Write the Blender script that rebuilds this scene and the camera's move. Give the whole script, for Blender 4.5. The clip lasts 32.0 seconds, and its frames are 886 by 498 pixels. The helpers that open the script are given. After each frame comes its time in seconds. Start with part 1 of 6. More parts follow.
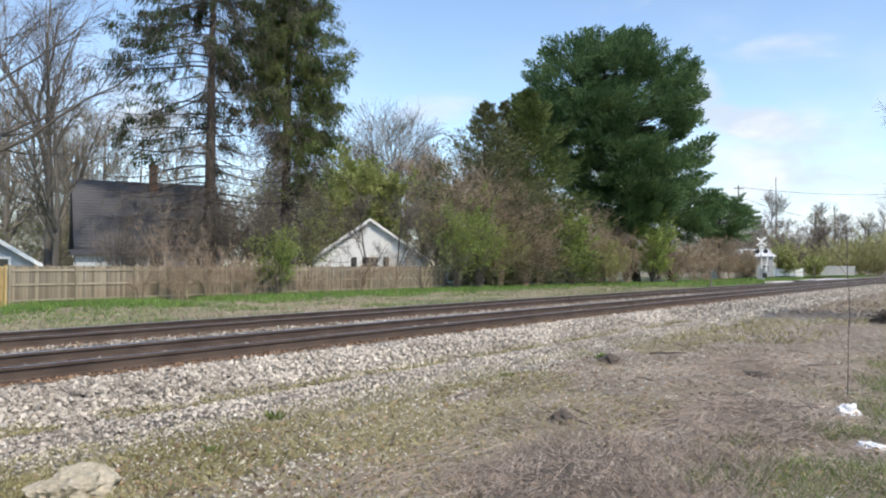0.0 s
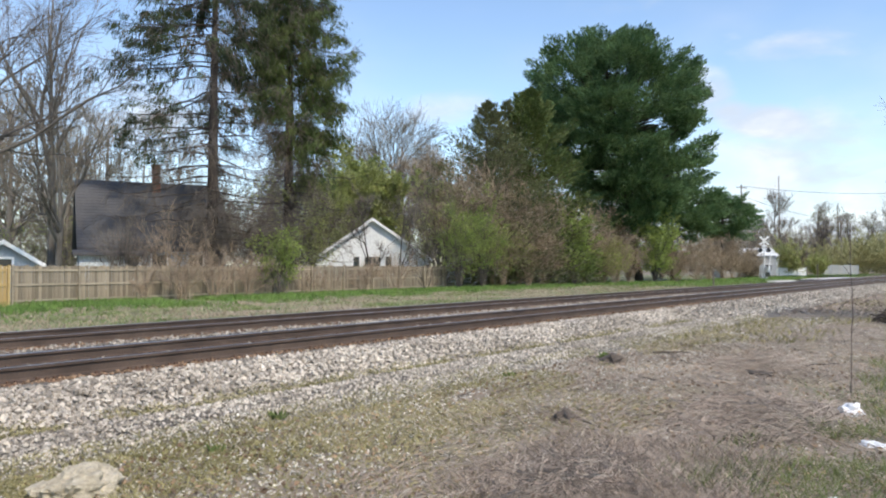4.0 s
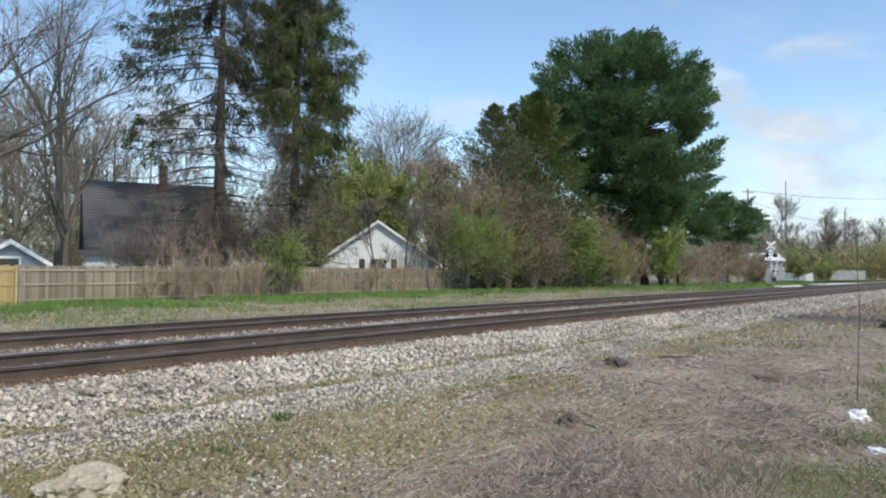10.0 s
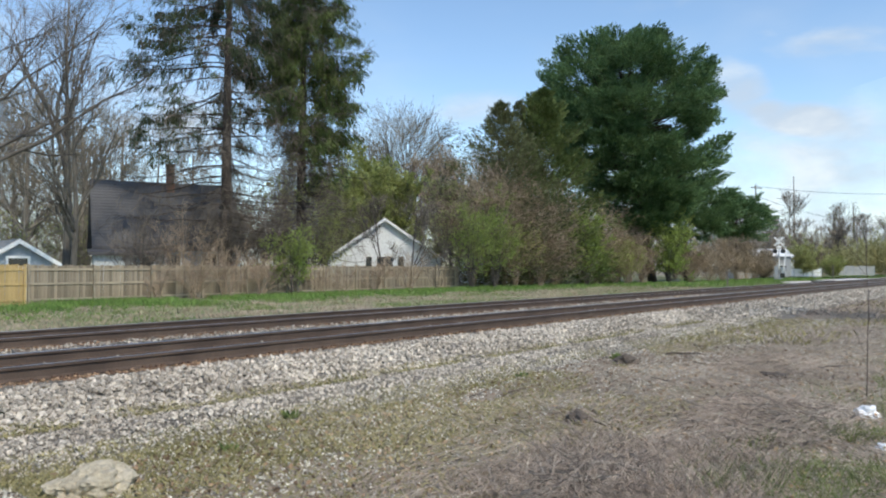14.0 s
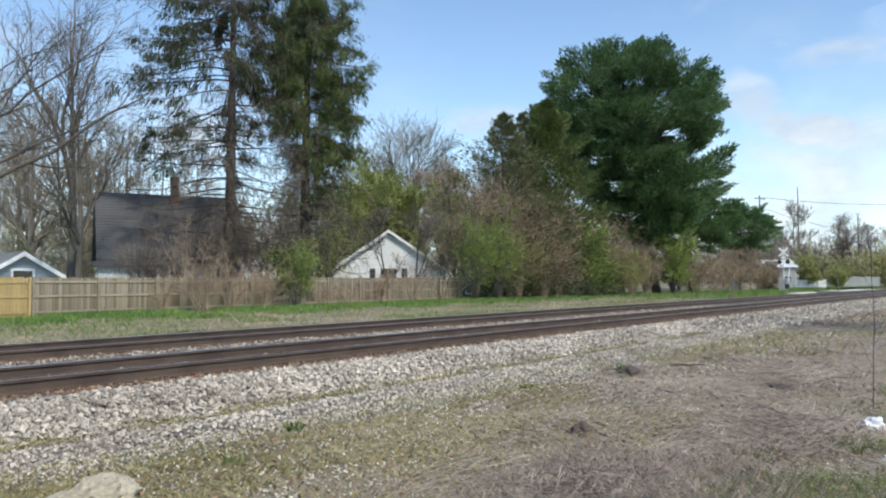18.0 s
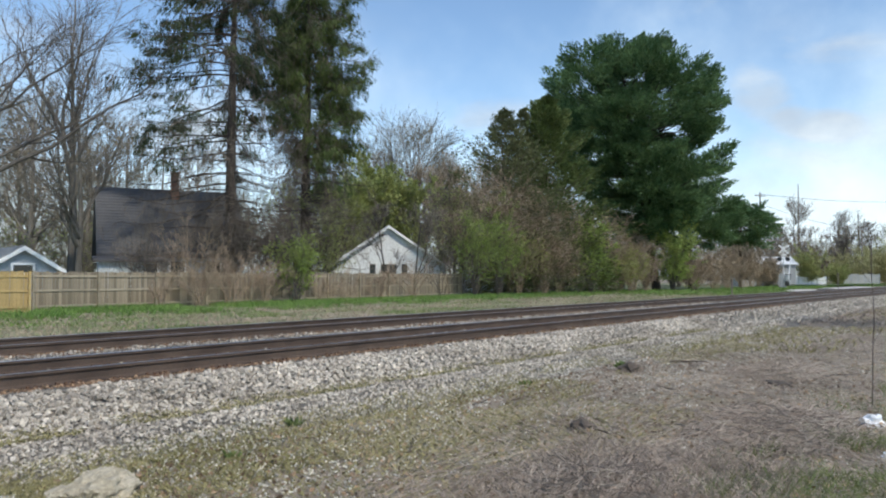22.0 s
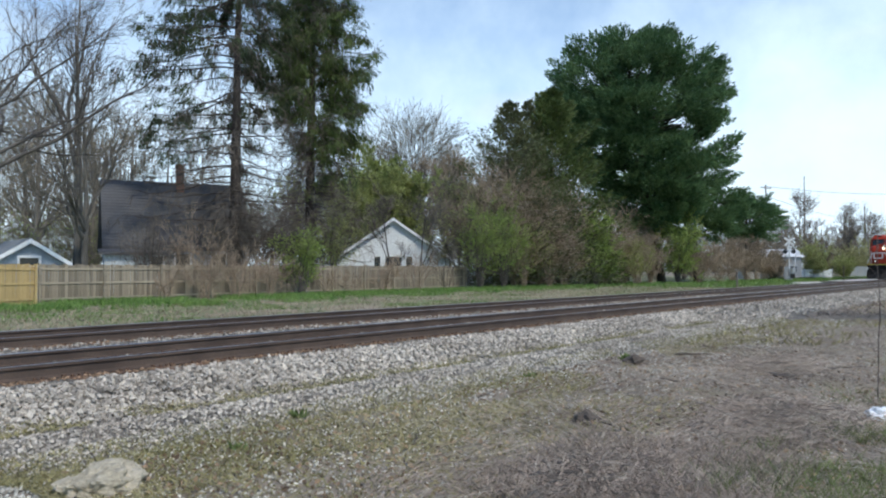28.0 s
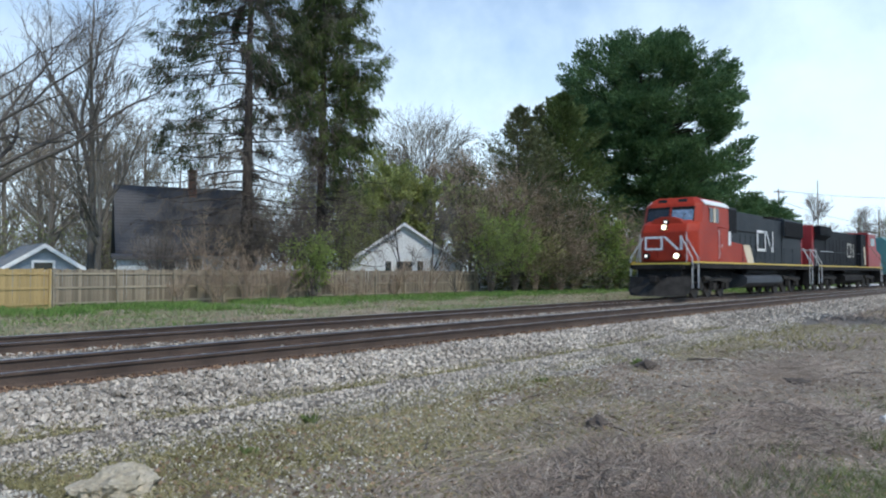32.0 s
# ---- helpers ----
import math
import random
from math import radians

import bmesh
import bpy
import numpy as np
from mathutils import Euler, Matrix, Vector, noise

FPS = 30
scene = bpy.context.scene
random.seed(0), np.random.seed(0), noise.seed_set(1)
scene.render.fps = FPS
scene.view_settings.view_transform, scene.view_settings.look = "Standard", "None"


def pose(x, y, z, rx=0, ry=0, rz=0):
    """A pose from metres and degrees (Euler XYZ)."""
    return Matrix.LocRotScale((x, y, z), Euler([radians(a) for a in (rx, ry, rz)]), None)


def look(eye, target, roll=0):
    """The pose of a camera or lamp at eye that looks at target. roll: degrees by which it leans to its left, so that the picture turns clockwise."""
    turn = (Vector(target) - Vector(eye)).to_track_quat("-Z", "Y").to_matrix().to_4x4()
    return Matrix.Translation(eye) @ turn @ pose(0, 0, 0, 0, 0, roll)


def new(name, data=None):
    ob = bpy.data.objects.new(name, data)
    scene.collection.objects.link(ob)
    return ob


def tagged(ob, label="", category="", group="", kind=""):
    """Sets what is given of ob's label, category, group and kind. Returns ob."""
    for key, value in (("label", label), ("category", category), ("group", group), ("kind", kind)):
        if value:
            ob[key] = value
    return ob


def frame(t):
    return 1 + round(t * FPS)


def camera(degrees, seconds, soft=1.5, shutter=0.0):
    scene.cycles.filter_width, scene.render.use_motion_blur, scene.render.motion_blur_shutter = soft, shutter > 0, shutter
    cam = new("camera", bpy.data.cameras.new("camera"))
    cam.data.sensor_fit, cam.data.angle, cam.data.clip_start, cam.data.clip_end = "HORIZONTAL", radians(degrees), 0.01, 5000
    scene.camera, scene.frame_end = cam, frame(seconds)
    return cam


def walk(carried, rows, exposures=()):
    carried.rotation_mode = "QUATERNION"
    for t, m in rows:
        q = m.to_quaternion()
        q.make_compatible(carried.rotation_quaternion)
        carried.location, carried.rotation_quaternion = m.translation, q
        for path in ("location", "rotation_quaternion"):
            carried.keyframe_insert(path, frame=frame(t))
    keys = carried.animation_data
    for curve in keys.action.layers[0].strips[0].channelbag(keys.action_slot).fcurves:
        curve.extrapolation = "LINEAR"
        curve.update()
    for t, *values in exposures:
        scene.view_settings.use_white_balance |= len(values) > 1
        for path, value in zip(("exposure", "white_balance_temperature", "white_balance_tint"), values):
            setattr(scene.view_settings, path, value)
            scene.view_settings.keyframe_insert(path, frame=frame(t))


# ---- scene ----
cam = camera(61.4, 32.0, soft=2.1, shutter=0.4)
EYE = Vector((0.0, 0.0, 1.17))
# seconds, heading from the y axis, upward tilt, lean
TURNS = (
    (0, 53.38, 1.55, -0.14), (0.5, 53.32, 1.56, -0.17), (1, 53.26, 1.6, -0.09), (1.5, 53.24, 1.63, -0.03),
    (2, 53.25, 1.65, -0.09), (2.5, 53.3, 1.6, -0.14), (3, 53.27, 1.6, -0.14), (3.5, 53.26, 1.53, -0.21),
    (5.5, 52.96, 1.64, -0.11), (6, 52.9, 1.69, -0.1), (6.5, 52.88, 1.8, 0.04), (7, 52.87, 1.82, -0),
    (7.5, 52.89, 1.83, -0.09), (8, 52.9, 1.81, -0.05), (8.5, 52.88, 1.75, 0.01), (9, 52.83, 1.66, 0.15),
    (9.5, 52.8, 1.69, 0.14), (10, 52.77, 1.72, 0.2), (10.5, 52.73, 1.79, 0.16), (11, 52.7, 1.86, 0.18),
    (11.5, 52.65, 1.92, 0.16), (12, 52.54, 1.88, 0), (12.5, 52.49, 1.79, -0.01), (13, 52.45, 1.69, -0.1),
    (13.5, 52.38, 1.6, -0.19), (14, 52.25, 1.53, -0.08), (14.5, 52.12, 1.57, 0.06), (16.5, 51.97, 2.43, -0.04),
    (17, 51.96, 2.47, -0.05), (17.5, 51.95, 2.46, -0.12), (18, 51.97, 2.42, -0.2), (18.5, 51.98, 2.33, -0.14),
    (19, 51.98, 2.25, -0.21), (19.5, 51.97, 2.17, -0.17), (20, 51.98, 2.1, 0.04), (20.5, 51.95, 2.06, 0.16),
    (21, 51.99, 2.06, 0.11), (21.5, 51.99, 2.08, 0.06), (22, 51.96, 2.1, 0.02), (22.5, 51.95, 2.12, -0.03),
    (23, 51.91, 2.09, 0.02), (23.5, 51.85, 1.99, -0.2), (24, 51.76, 1.91, -0.1), (24.5, 51.67, 1.85, -0.08),
    (25, 51.63, 1.79, -0.06), (25.5, 51.6, 1.73, -0.06), (27.5, 51.59, 1.56, 0.09), (28, 51.6, 1.53, 0),
    (28.5, 51.58, 1.49, 0.06), (29, 51.56, 1.44, -0.1), (29.5, 51.34, 1.51, 0), (30, 51.21, 1.67, -0.03),
    (30.5, 51.09, 1.8, 0.01), (31, 50.92, 1.92, 0.04), (31.5, 50.81, 1.92, 0.07), (32, 50.76, 1.89, 0),
)


def view(heading, tilt, lean):
    a, b = radians(heading), radians(tilt)
    ahead = Vector((math.sin(a) * math.cos(b), math.cos(a) * math.cos(b), math.sin(b)))
    return look(EYE, EYE + ahead * 10.0, lean)


EXPOSURES = ((0.0, 0.65, 6700, 10), (5.5, 0.65, 6700, 10), (7.0, 0.5, 6600, 8), (14.5, 0.44, 6500, 6), (18.0, 0.49, 6500, 6), (19.5, 0.45, 6500, 6), (21.5, 0.30, 6400, 6), (25.0, 0.21, 6150, 6), (28.5, 0.13, 5950, 6), (32.0, 0.09, 5900, 6))
walk(cam, [(t, view(a, b, c)) for t, a, b, c in TURNS], EXPOSURES)

# ---- daylight ----
SUN_HIGH, SUN_FROM = 50.0, 198.0     # degrees: height, and compass bearing from the y axis towards x
world = bpy.data.worlds.new("sky")
scene.world = world
world.use_nodes = True


def sky_nodes():
    nt = world.node_tree
    nt.nodes.clear()
    out = nt.nodes.new("ShaderNodeOutputWorld")
    back = nt.nodes.new("ShaderNodeBackground")
    sky = nt.nodes.new("ShaderNodeTexSky")
    sky.sky_type, sky.sun_disc = "NISHITA", False
    sky.sun_elevation, sky.sun_rotation = radians(SUN_HIGH), radians(SUN_FROM)
    sky.air_density, sky.dust_density, sky.ozone_density = 1.0, 0.3, 2.5
    back.inputs["Strength"].default_value = 0.15
    nt.links.new(sky.outputs[0], back.inputs["Color"])
    nt.links.new(back.outputs[0], out.inputs["Surface"])


sky_nodes()
sun = new("sun", bpy.data.lights.new("sun", "SUN"))
sun.data.energy, sun.data.angle, sun.data.color = 2.3, radians(3.0), (1.0, 0.90, 0.77)
sun.matrix_world = look((0, 0, 0), (-math.sin(radians(SUN_FROM)) * math.cos(radians(SUN_HIGH)), -math.cos(radians(SUN_FROM)) * math.cos(radians(SUN_HIGH)), -math.sin(radians(SUN_HIGH))))
# ---- clouds ----
def cloud_material():
    """White vapour over clear sky: broad banks low in the sky and to the right, wisps above."""
    m = bpy.data.materials.new("cloud_vapour")
    m.use_nodes = True
    nt = m.node_tree
    N, L = nt.nodes, nt.links
    N.clear()
    out, mix, clear, lit = N.new("ShaderNodeOutputMaterial"), N.new("ShaderNodeMixShader"), N.new("ShaderNodeBsdfTransparent"), N.new("ShaderNodeEmission")
    co = N.new("ShaderNodeTexCoord")
    mp = N.new("ShaderNodeMapping")
    mp.inputs["Scale"].default_value = (0.0022, 0.0022, 0.0052)
    L.new(co.outputs["Object"], mp.inputs[0])

    def cloud_noise(scale, detail, warp):
        n = N.new("ShaderNodeTexNoise")
        n.inputs["Scale"].default_value, n.inputs["Detail"].default_value, n.inputs["Roughness"].default_value, n.inputs["Distortion"].default_value = scale, detail, 0.55, warp
        L.new(mp.outputs[0], n.inputs["Vector"])
        return n.outputs[0]

    def calc(op, a, b, third=0.09):
        c = N.new("ShaderNodeMath")
        c.operation = op
        c.inputs[2].default_value = third
        for s, v in zip(c.inputs, (a, b)):
            if hasattr(v, "links"):
                L.new(v, s)
            else:
                s.default_value = v
        return c.outputs[0]

    def ramp(v, lo, hi, a=0.0, b=1.0):
        r = N.new("ShaderNodeMapRange")
        r.interpolation_type = "SMOOTHSTEP"
        L.new(v, r.inputs[0])
        for i, q in enumerate((lo, hi, a, b)):
            r.inputs[i + 1].default_value = q
        return r.outputs[0]

    sep = N.new("ShaderNodeSeparateXYZ")
    L.new(co.outputs["Object"], sep.inputs[0])
    low = ramp(sep.outputs[2], 60.0, 480.0, 0.27, -0.06)       # thicker towards the horizon
    east = ramp(sep.outputs[1], 300.0, 1500.0, 0.09, 0.0)      # thicker along the track
    dens = calc("ADD", calc("ADD", calc("MULTIPLY_ADD", cloud_noise(1.6, 9.0, 0.35), 0.8, 0.09), low), east)
    ax = calc("ARCTAN2", sep.outputs[0], sep.outputs[1])
    el = calc("ARCSINE", calc("DIVIDE", sep.outputs[2], 1900.0), 0.0)

    def puff(bearing, height, wide, tall, lean=0.0):
        """One cloud about a bearing and a height in the sky, in degrees; lean tips it up towards greater bearings."""
        u = calc("SUBTRACT", ax, radians(bearing))
        v = calc("SUBTRACT", calc("SUBTRACT", el, radians(height)), calc("MULTIPLY", u, lean))
        far = calc("ADD", calc("POWER", calc("DIVIDE", u, radians(wide)), 2.0), calc("POWER", calc("DIVIDE", v, radians(tall)), 2.0))
        return ramp(far, 0.0, 1.0, 1.0, 0.0)

    for b, h, w, t, ln, much in ((74.4, 12.8, 3.2, 2.6, -0.3, 0.32), (78.0, 10.4, 3.6, 1.5, -0.15, 0.3), (79.6, 15.2, 8.0, 2.0, -0.05, 0.15), (55.6, 12.6, 5.0, 2.4, 0.1, 0.26), (68.0, 19.0, 9.0, 1.5, 0.1, 0.1), (79.0, 9.0, 7.0, 4.0, 0.0, 0.06), (33.0, 13.0, 11.0, 6.0, 0.0, 0.24), (18.0, 12.0, 9.0, 8.0, 0.0, 0.2), (110.0, 12.0, 18.0, 6.0, 0.0, 0.2), (-8.0, 14.0, 14.0, 7.0, 0.0, 0.2)):
        dens = calc("ADD", dens, calc("MULTIPLY", puff(b, h, w, t, ln), much))
    veil = ramp(cloud_noise(0.8, 3.0, 0.0), 0.40, 0.75, 0.0, 0.2)
    cover = calc("MAXIMUM", ramp(dens, 0.55, 0.96), veil)
    L.new(calc("MULTIPLY", cover, 0.9), mix.inputs[0])
    tone = N.new("ShaderNodeMix")
    tone.data_type = "RGBA"
    L.new(ramp(cloud_noise(2.4, 5.0, 0.2), 0.35, 0.7), tone.inputs[0])
    tone.inputs[6].default_value, tone.inputs[7].default_value = (0.64, 0.73, 0.87, 1), (0.90, 0.94, 1.0, 1)
    L.new(tone.outputs[2], lit.inputs[0])
    lit.inputs[1].default_value = 0.70
    L.new(clear.outputs[0], mix.inputs[1])
    L.new(lit.outputs[0], mix.inputs[2])
    L.new(mix.outputs[0], out.inputs[0])
    return m


def cloud_sheet(name="clouds", material=None, r=1900.0, label="broken white clouds drifting across a blue sky"):
    """A piece of far sky dome that drifts slowly sideways."""
    me = bpy.data.meshes.new(name)
    bm = bmesh.new()
    rows = []
    for e in np.linspace(-1.0, 42.0, 18):
        rows.append([bm.verts.new((r * math.cos(radians(e)) * math.sin(radians(a)), r * math.cos(radians(e)) * math.cos(radians(a)), r * math.sin(radians(e)))) for a in np.linspace(-30.0, 135.0, 56)])
    for p, q in zip(rows, rows[1:]):
        for i in range(55):
            bm.faces.new((p[i], p[i + 1], q[i + 1], q[i])).smooth = True
    bm.to_mesh(me)
    bm.free()
    ob = new(name, me)
    me.materials.append(material or cloud_material())
    return tagged(ob, label, "clouds", kind="structure")


clouds = cloud_sheet()


def sky_glow_material():
    """A lumpy glow added to whiten the late sky; thins out towards its upper edge."""
    m = bpy.data.materials.new("late_sky_glow")
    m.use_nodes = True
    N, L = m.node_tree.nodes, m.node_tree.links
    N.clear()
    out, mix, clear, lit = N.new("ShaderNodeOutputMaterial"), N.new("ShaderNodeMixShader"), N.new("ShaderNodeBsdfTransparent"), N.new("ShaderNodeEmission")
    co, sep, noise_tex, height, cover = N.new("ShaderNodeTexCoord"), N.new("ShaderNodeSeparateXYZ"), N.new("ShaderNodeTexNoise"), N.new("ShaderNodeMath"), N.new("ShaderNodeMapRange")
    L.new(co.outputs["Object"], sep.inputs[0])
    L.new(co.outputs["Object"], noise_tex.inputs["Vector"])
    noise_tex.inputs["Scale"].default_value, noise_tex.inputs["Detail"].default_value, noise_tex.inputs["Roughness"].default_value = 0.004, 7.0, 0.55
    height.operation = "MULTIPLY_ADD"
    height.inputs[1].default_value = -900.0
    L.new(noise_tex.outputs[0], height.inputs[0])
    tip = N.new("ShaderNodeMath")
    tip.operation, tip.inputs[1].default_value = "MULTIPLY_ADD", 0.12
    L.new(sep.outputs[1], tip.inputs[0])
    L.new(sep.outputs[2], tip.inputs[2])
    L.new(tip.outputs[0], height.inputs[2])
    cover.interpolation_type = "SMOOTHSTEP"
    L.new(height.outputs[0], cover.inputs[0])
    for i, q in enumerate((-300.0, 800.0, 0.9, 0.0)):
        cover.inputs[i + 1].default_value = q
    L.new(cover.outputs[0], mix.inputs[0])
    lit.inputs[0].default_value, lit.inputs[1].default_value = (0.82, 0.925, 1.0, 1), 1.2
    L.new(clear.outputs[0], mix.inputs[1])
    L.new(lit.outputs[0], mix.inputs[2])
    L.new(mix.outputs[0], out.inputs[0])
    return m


# added glowing sheet: tips up from below the horizon as the sky pales
sky_glow_sheet = cloud_sheet("sky_glow_sheet", sky_glow_material(), 1800.0, "glowing cloud sheet added to whiten the late sky")
# ---- materials ----
def mat(name, c1, c2, scale=3.0, fine=40.0, rough=0.85, bump=0.25, metal=0.0, depth=0.02, rand=0.0, island=0.0, stretch=(1, 1, 1), c3=None, c3scale=0.4, c3at=0.55, spec=0.5, trans=0.0):
    """A surface of two tones with broad stains, fine grain and fine relief; rand or island varies it from piece to piece."""
    m = bpy.data.materials.new(name)
    m.use_nodes = True
    nt = m.node_tree
    N, L = nt.nodes, nt.links
    bsdf = N["Principled BSDF"]
    co = N.new("ShaderNodeTexCoord")
    mp = N.new("ShaderNodeMapping")
    mp.inputs["Scale"].default_value = stretch
    L.new(co.outputs["Object"], mp.inputs[0])

    def noise_tex(sc, detail=4.0):
        n = N.new("ShaderNodeTexNoise")
        n.inputs["Scale"].default_value, n.inputs["Detail"].default_value = sc, detail
        L.new(mp.outputs[0], n.inputs["Vector"])
        return n

    def blend(kind, fac, a, b):
        x = N.new("ShaderNodeMix")
        x.data_type, x.blend_type = "RGBA", kind
        for sock, v in ((x.inputs[0], fac), (x.inputs[6], a), (x.inputs[7], b)):
            if hasattr(v, "links"):
                L.new(v, sock)
            elif isinstance(v, tuple):
                sock.default_value = (*v, 1.0)
            else:
                sock.default_value = v
        return x.outputs[2]

    def spread(v, lo, hi, a=0.0, b=1.0):
        r = N.new("ShaderNodeMapRange")
        L.new(v, r.inputs[0])
        for i, q in enumerate((lo, hi, a, b)):
            r.inputs[i + 1].default_value = q
        return r.outputs[0]

    big = noise_tex(scale)
    small = noise_tex(fine, 3.0)
    col = blend("MIX", spread(big.outputs[0], 0.35, 0.65), c1, c2)
    if c3 is not None:
        col = blend("MIX", spread(noise_tex(c3scale, 5.0).outputs[0], c3at, c3at + 0.1), col, c3)
    grey = N.new("ShaderNodeCombineColor")
    g = spread(small.outputs[0], 0.25, 0.75, 0.72, 1.28)
    for i in range(3):
        L.new(g, grey.inputs[i])
    col = blend("MULTIPLY", 1.0, col, grey.outputs[0])
    if rand or island:
        src = N.new("ShaderNodeObjectInfo").outputs["Random"] if rand else N.new("ShaderNodeNewGeometry").outputs["Random Per Island"]
        amt = rand or island
        v = spread(src, 0.0, 1.0, 1.0 - amt, 1.0 + amt)
        gg = N.new("ShaderNodeCombineColor")
        for i in range(3):
            L.new(v, gg.inputs[i])
        col = blend("MULTIPLY", 1.0, col, gg.outputs[0])
    L.new(col, bsdf.inputs["Base Color"])
    L.new(spread(small.outputs[0], 0.3, 0.7, max(0.03, rough - 0.1), min(1.0, rough + 0.1)), bsdf.inputs["Roughness"])
    bsdf.inputs["Metallic"].default_value = metal
    bsdf.inputs["Specular IOR Level"].default_value = spec
    if bump:
        b = N.new("ShaderNodeBump")
        b.inputs["Strength"].default_value, b.inputs["Distance"].default_value = bump, depth
        L.new(small.outputs[0], b.inputs["Height"])
        L.new(b.outputs[0], bsdf.inputs["Normal"])
    if trans:
        t = N.new("ShaderNodeBsdfTranslucent")
        L.new(col, t.inputs[0])
        mx = N.new("ShaderNodeMixShader")
        mx.inputs[0].default_value = trans
        L.new(bsdf.outputs[0], mx.inputs[1])
        L.new(t.outputs[0], mx.inputs[2])
        L.new(mx.outputs[0], N["Material Output"].inputs["Surface"])
    return m


def leaf_mat(name, c1, c2, trans=0.25, island=0.35):
    return mat(name, c1, c2, scale=0.7, fine=9.0, rough=0.7, bump=0.0, island=island, trans=trans, spec=0.25)


def glow(name, colour, strength):
    m = bpy.data.materials.new(name)
    m.use_nodes = True
    b = m.node_tree.nodes["Principled BSDF"]
    b.inputs["Base Color"].default_value = b.inputs["Emission Color"].default_value = (*colour, 1)
    b.inputs["Emission Strength"].default_value = strength
    return m


# ---- mesh tools ----
rng = np.random.default_rng(7)


def mesh_np(name, V, F, smooth=False):
    """A mesh from arrays: V (n, 3), F a list of index arrays (m, k)."""
    me = bpy.data.meshes.new(name)
    V = np.asarray(V, dtype=np.float32).reshape(-1, 3)
    F = [np.asarray(f, dtype=np.int32) for f in F if len(f)]
    me.vertices.add(len(V))
    me.vertices.foreach_set("co", V.ravel())
    loops = np.concatenate([f.ravel() for f in F])
    sizes = np.concatenate([np.full(len(f), f.shape[1], dtype=np.int32) for f in F])
    me.loops.add(len(loops))
    me.loops.foreach_set("vertex_index", loops)
    me.polygons.add(len(sizes))
    me.polygons.foreach_set("loop_start", np.concatenate(([0], np.cumsum(sizes)[:-1])).astype(np.int32))
    me.polygons.foreach_set("loop_total", sizes)
    me.polygons.foreach_set("use_smooth", np.full(len(sizes), smooth))
    me.update(calc_edges=True)
    me.validate()
    return me


def join_np(pieces):
    """Several (V, F) as one."""
    Vs, Fs, n = [], [], 0
    for V, F in pieces:
        Vs.append(V)
        Fs += [np.asarray(f) + n for f in F if len(f)]
        n += len(V)
    return np.concatenate(Vs), Fs


def link(name, me, material, parent=None, label="", at=None):
    ob = new(name, me)
    if material is not None and not me.materials:
        me.materials.append(material)
    if parent is not None:
        ob.parent = parent
    if at is not None:
        ob.matrix_basis = at
    if label:
        ob["label"] = label
    return ob


def part(name, bm, material, parent, label="", smooth=False, at=None):
    me = bpy.data.meshes.new(name)
    bmesh.ops.recalc_face_normals(bm, faces=bm.faces)
    for f in bm.faces:
        f.smooth = smooth
    bm.to_mesh(me)
    bm.free()
    return link(name, me, material, parent, label, at)


def thing(name, at, label, category, group="", kind=""):
    ob = new(name)
    ob.empty_display_size = 0.2
    ob.matrix_basis = at
    return tagged(ob, label, category, group, kind)


def box(x0, x1, y0, y1, z0, z1, bev=0.0, bm=None):
    bm = bm or bmesh.new()
    m = Matrix.LocRotScale(((x0 + x1) / 2, (y0 + y1) / 2, (z0 + z1) / 2), None, (abs(x1 - x0), abs(y1 - y0), abs(z1 - z0)))
    r = bmesh.ops.create_cube(bm, size=1.0, matrix=m)
    if bev:
        es = {e for v in r["verts"] for e in v.link_edges}
        bmesh.ops.bevel(bm, geom=list(es), offset=bev, segments=2, affect="EDGES", profile=0.6)
    return bm


def prism(points, y0, y1, bm=None, bev=0.0):
    """A side outline of (x, z) points, drawn out from y0 to y1."""
    bm = bm or bmesh.new()
    a = [bm.verts.new((x, y0, z)) for x, z in points]
    b = [bm.verts.new((x, y1, z)) for x, z in points]
    n = len(points)
    fs = [bm.faces.new(a), bm.faces.new(b[::-1])]
    for i in range(n):
        fs.append(bm.faces.new((a[i], b[i], b[(i + 1) % n], a[(i + 1) % n])))
    if bev:
        bmesh.ops.bevel(bm, geom=list({e for f in fs for e in f.edges}), offset=bev, segments=2, affect="EDGES", profile=0.6)
    return bm


def prism_x(points, x0, x1, bm=None, bev=0.0):
    """An end outline of (y, z) points, drawn out from x0 to x1."""
    bm = bm or bmesh.new()
    a = [bm.verts.new((x0, y, z)) for y, z in points]
    b = [bm.verts.new((x1, y, z)) for y, z in points]
    n = len(points)
    fs = [bm.faces.new(a), bm.faces.new(b[::-1])]
    for i in range(n):
        fs.append(bm.faces.new((a[i], b[i], b[(i + 1) % n], a[(i + 1) % n])))
    if bev:
        bmesh.ops.bevel(bm, geom=list({e for f in fs for e in f.edges}), offset=bev, segments=2, affect="EDGES", profile=0.6)
    return bm


def rod(p, q, r, r2=None, sides=8, bm=None, cap=True):
    bm = bm or bmesh.new()
    p, q = Vector(p), Vector(q)
    d = q - p
    m = Matrix.Translation((p + q) / 2) @ d.to_track_quat("Z", "Y").to_matrix().to_4x4()
    bmesh.ops.create_cone(bm, cap_ends=cap, segments=sides, radius1=r, radius2=r if r2 is None else r2, depth=d.length, matrix=m)
    return bm


def bars(points, r, sides=6, bm=None):
    bm = bm or bmesh.new()
    for p, q in zip(points, points[1:]):
        rod(p, q, r, None, sides, bm)
    return bm


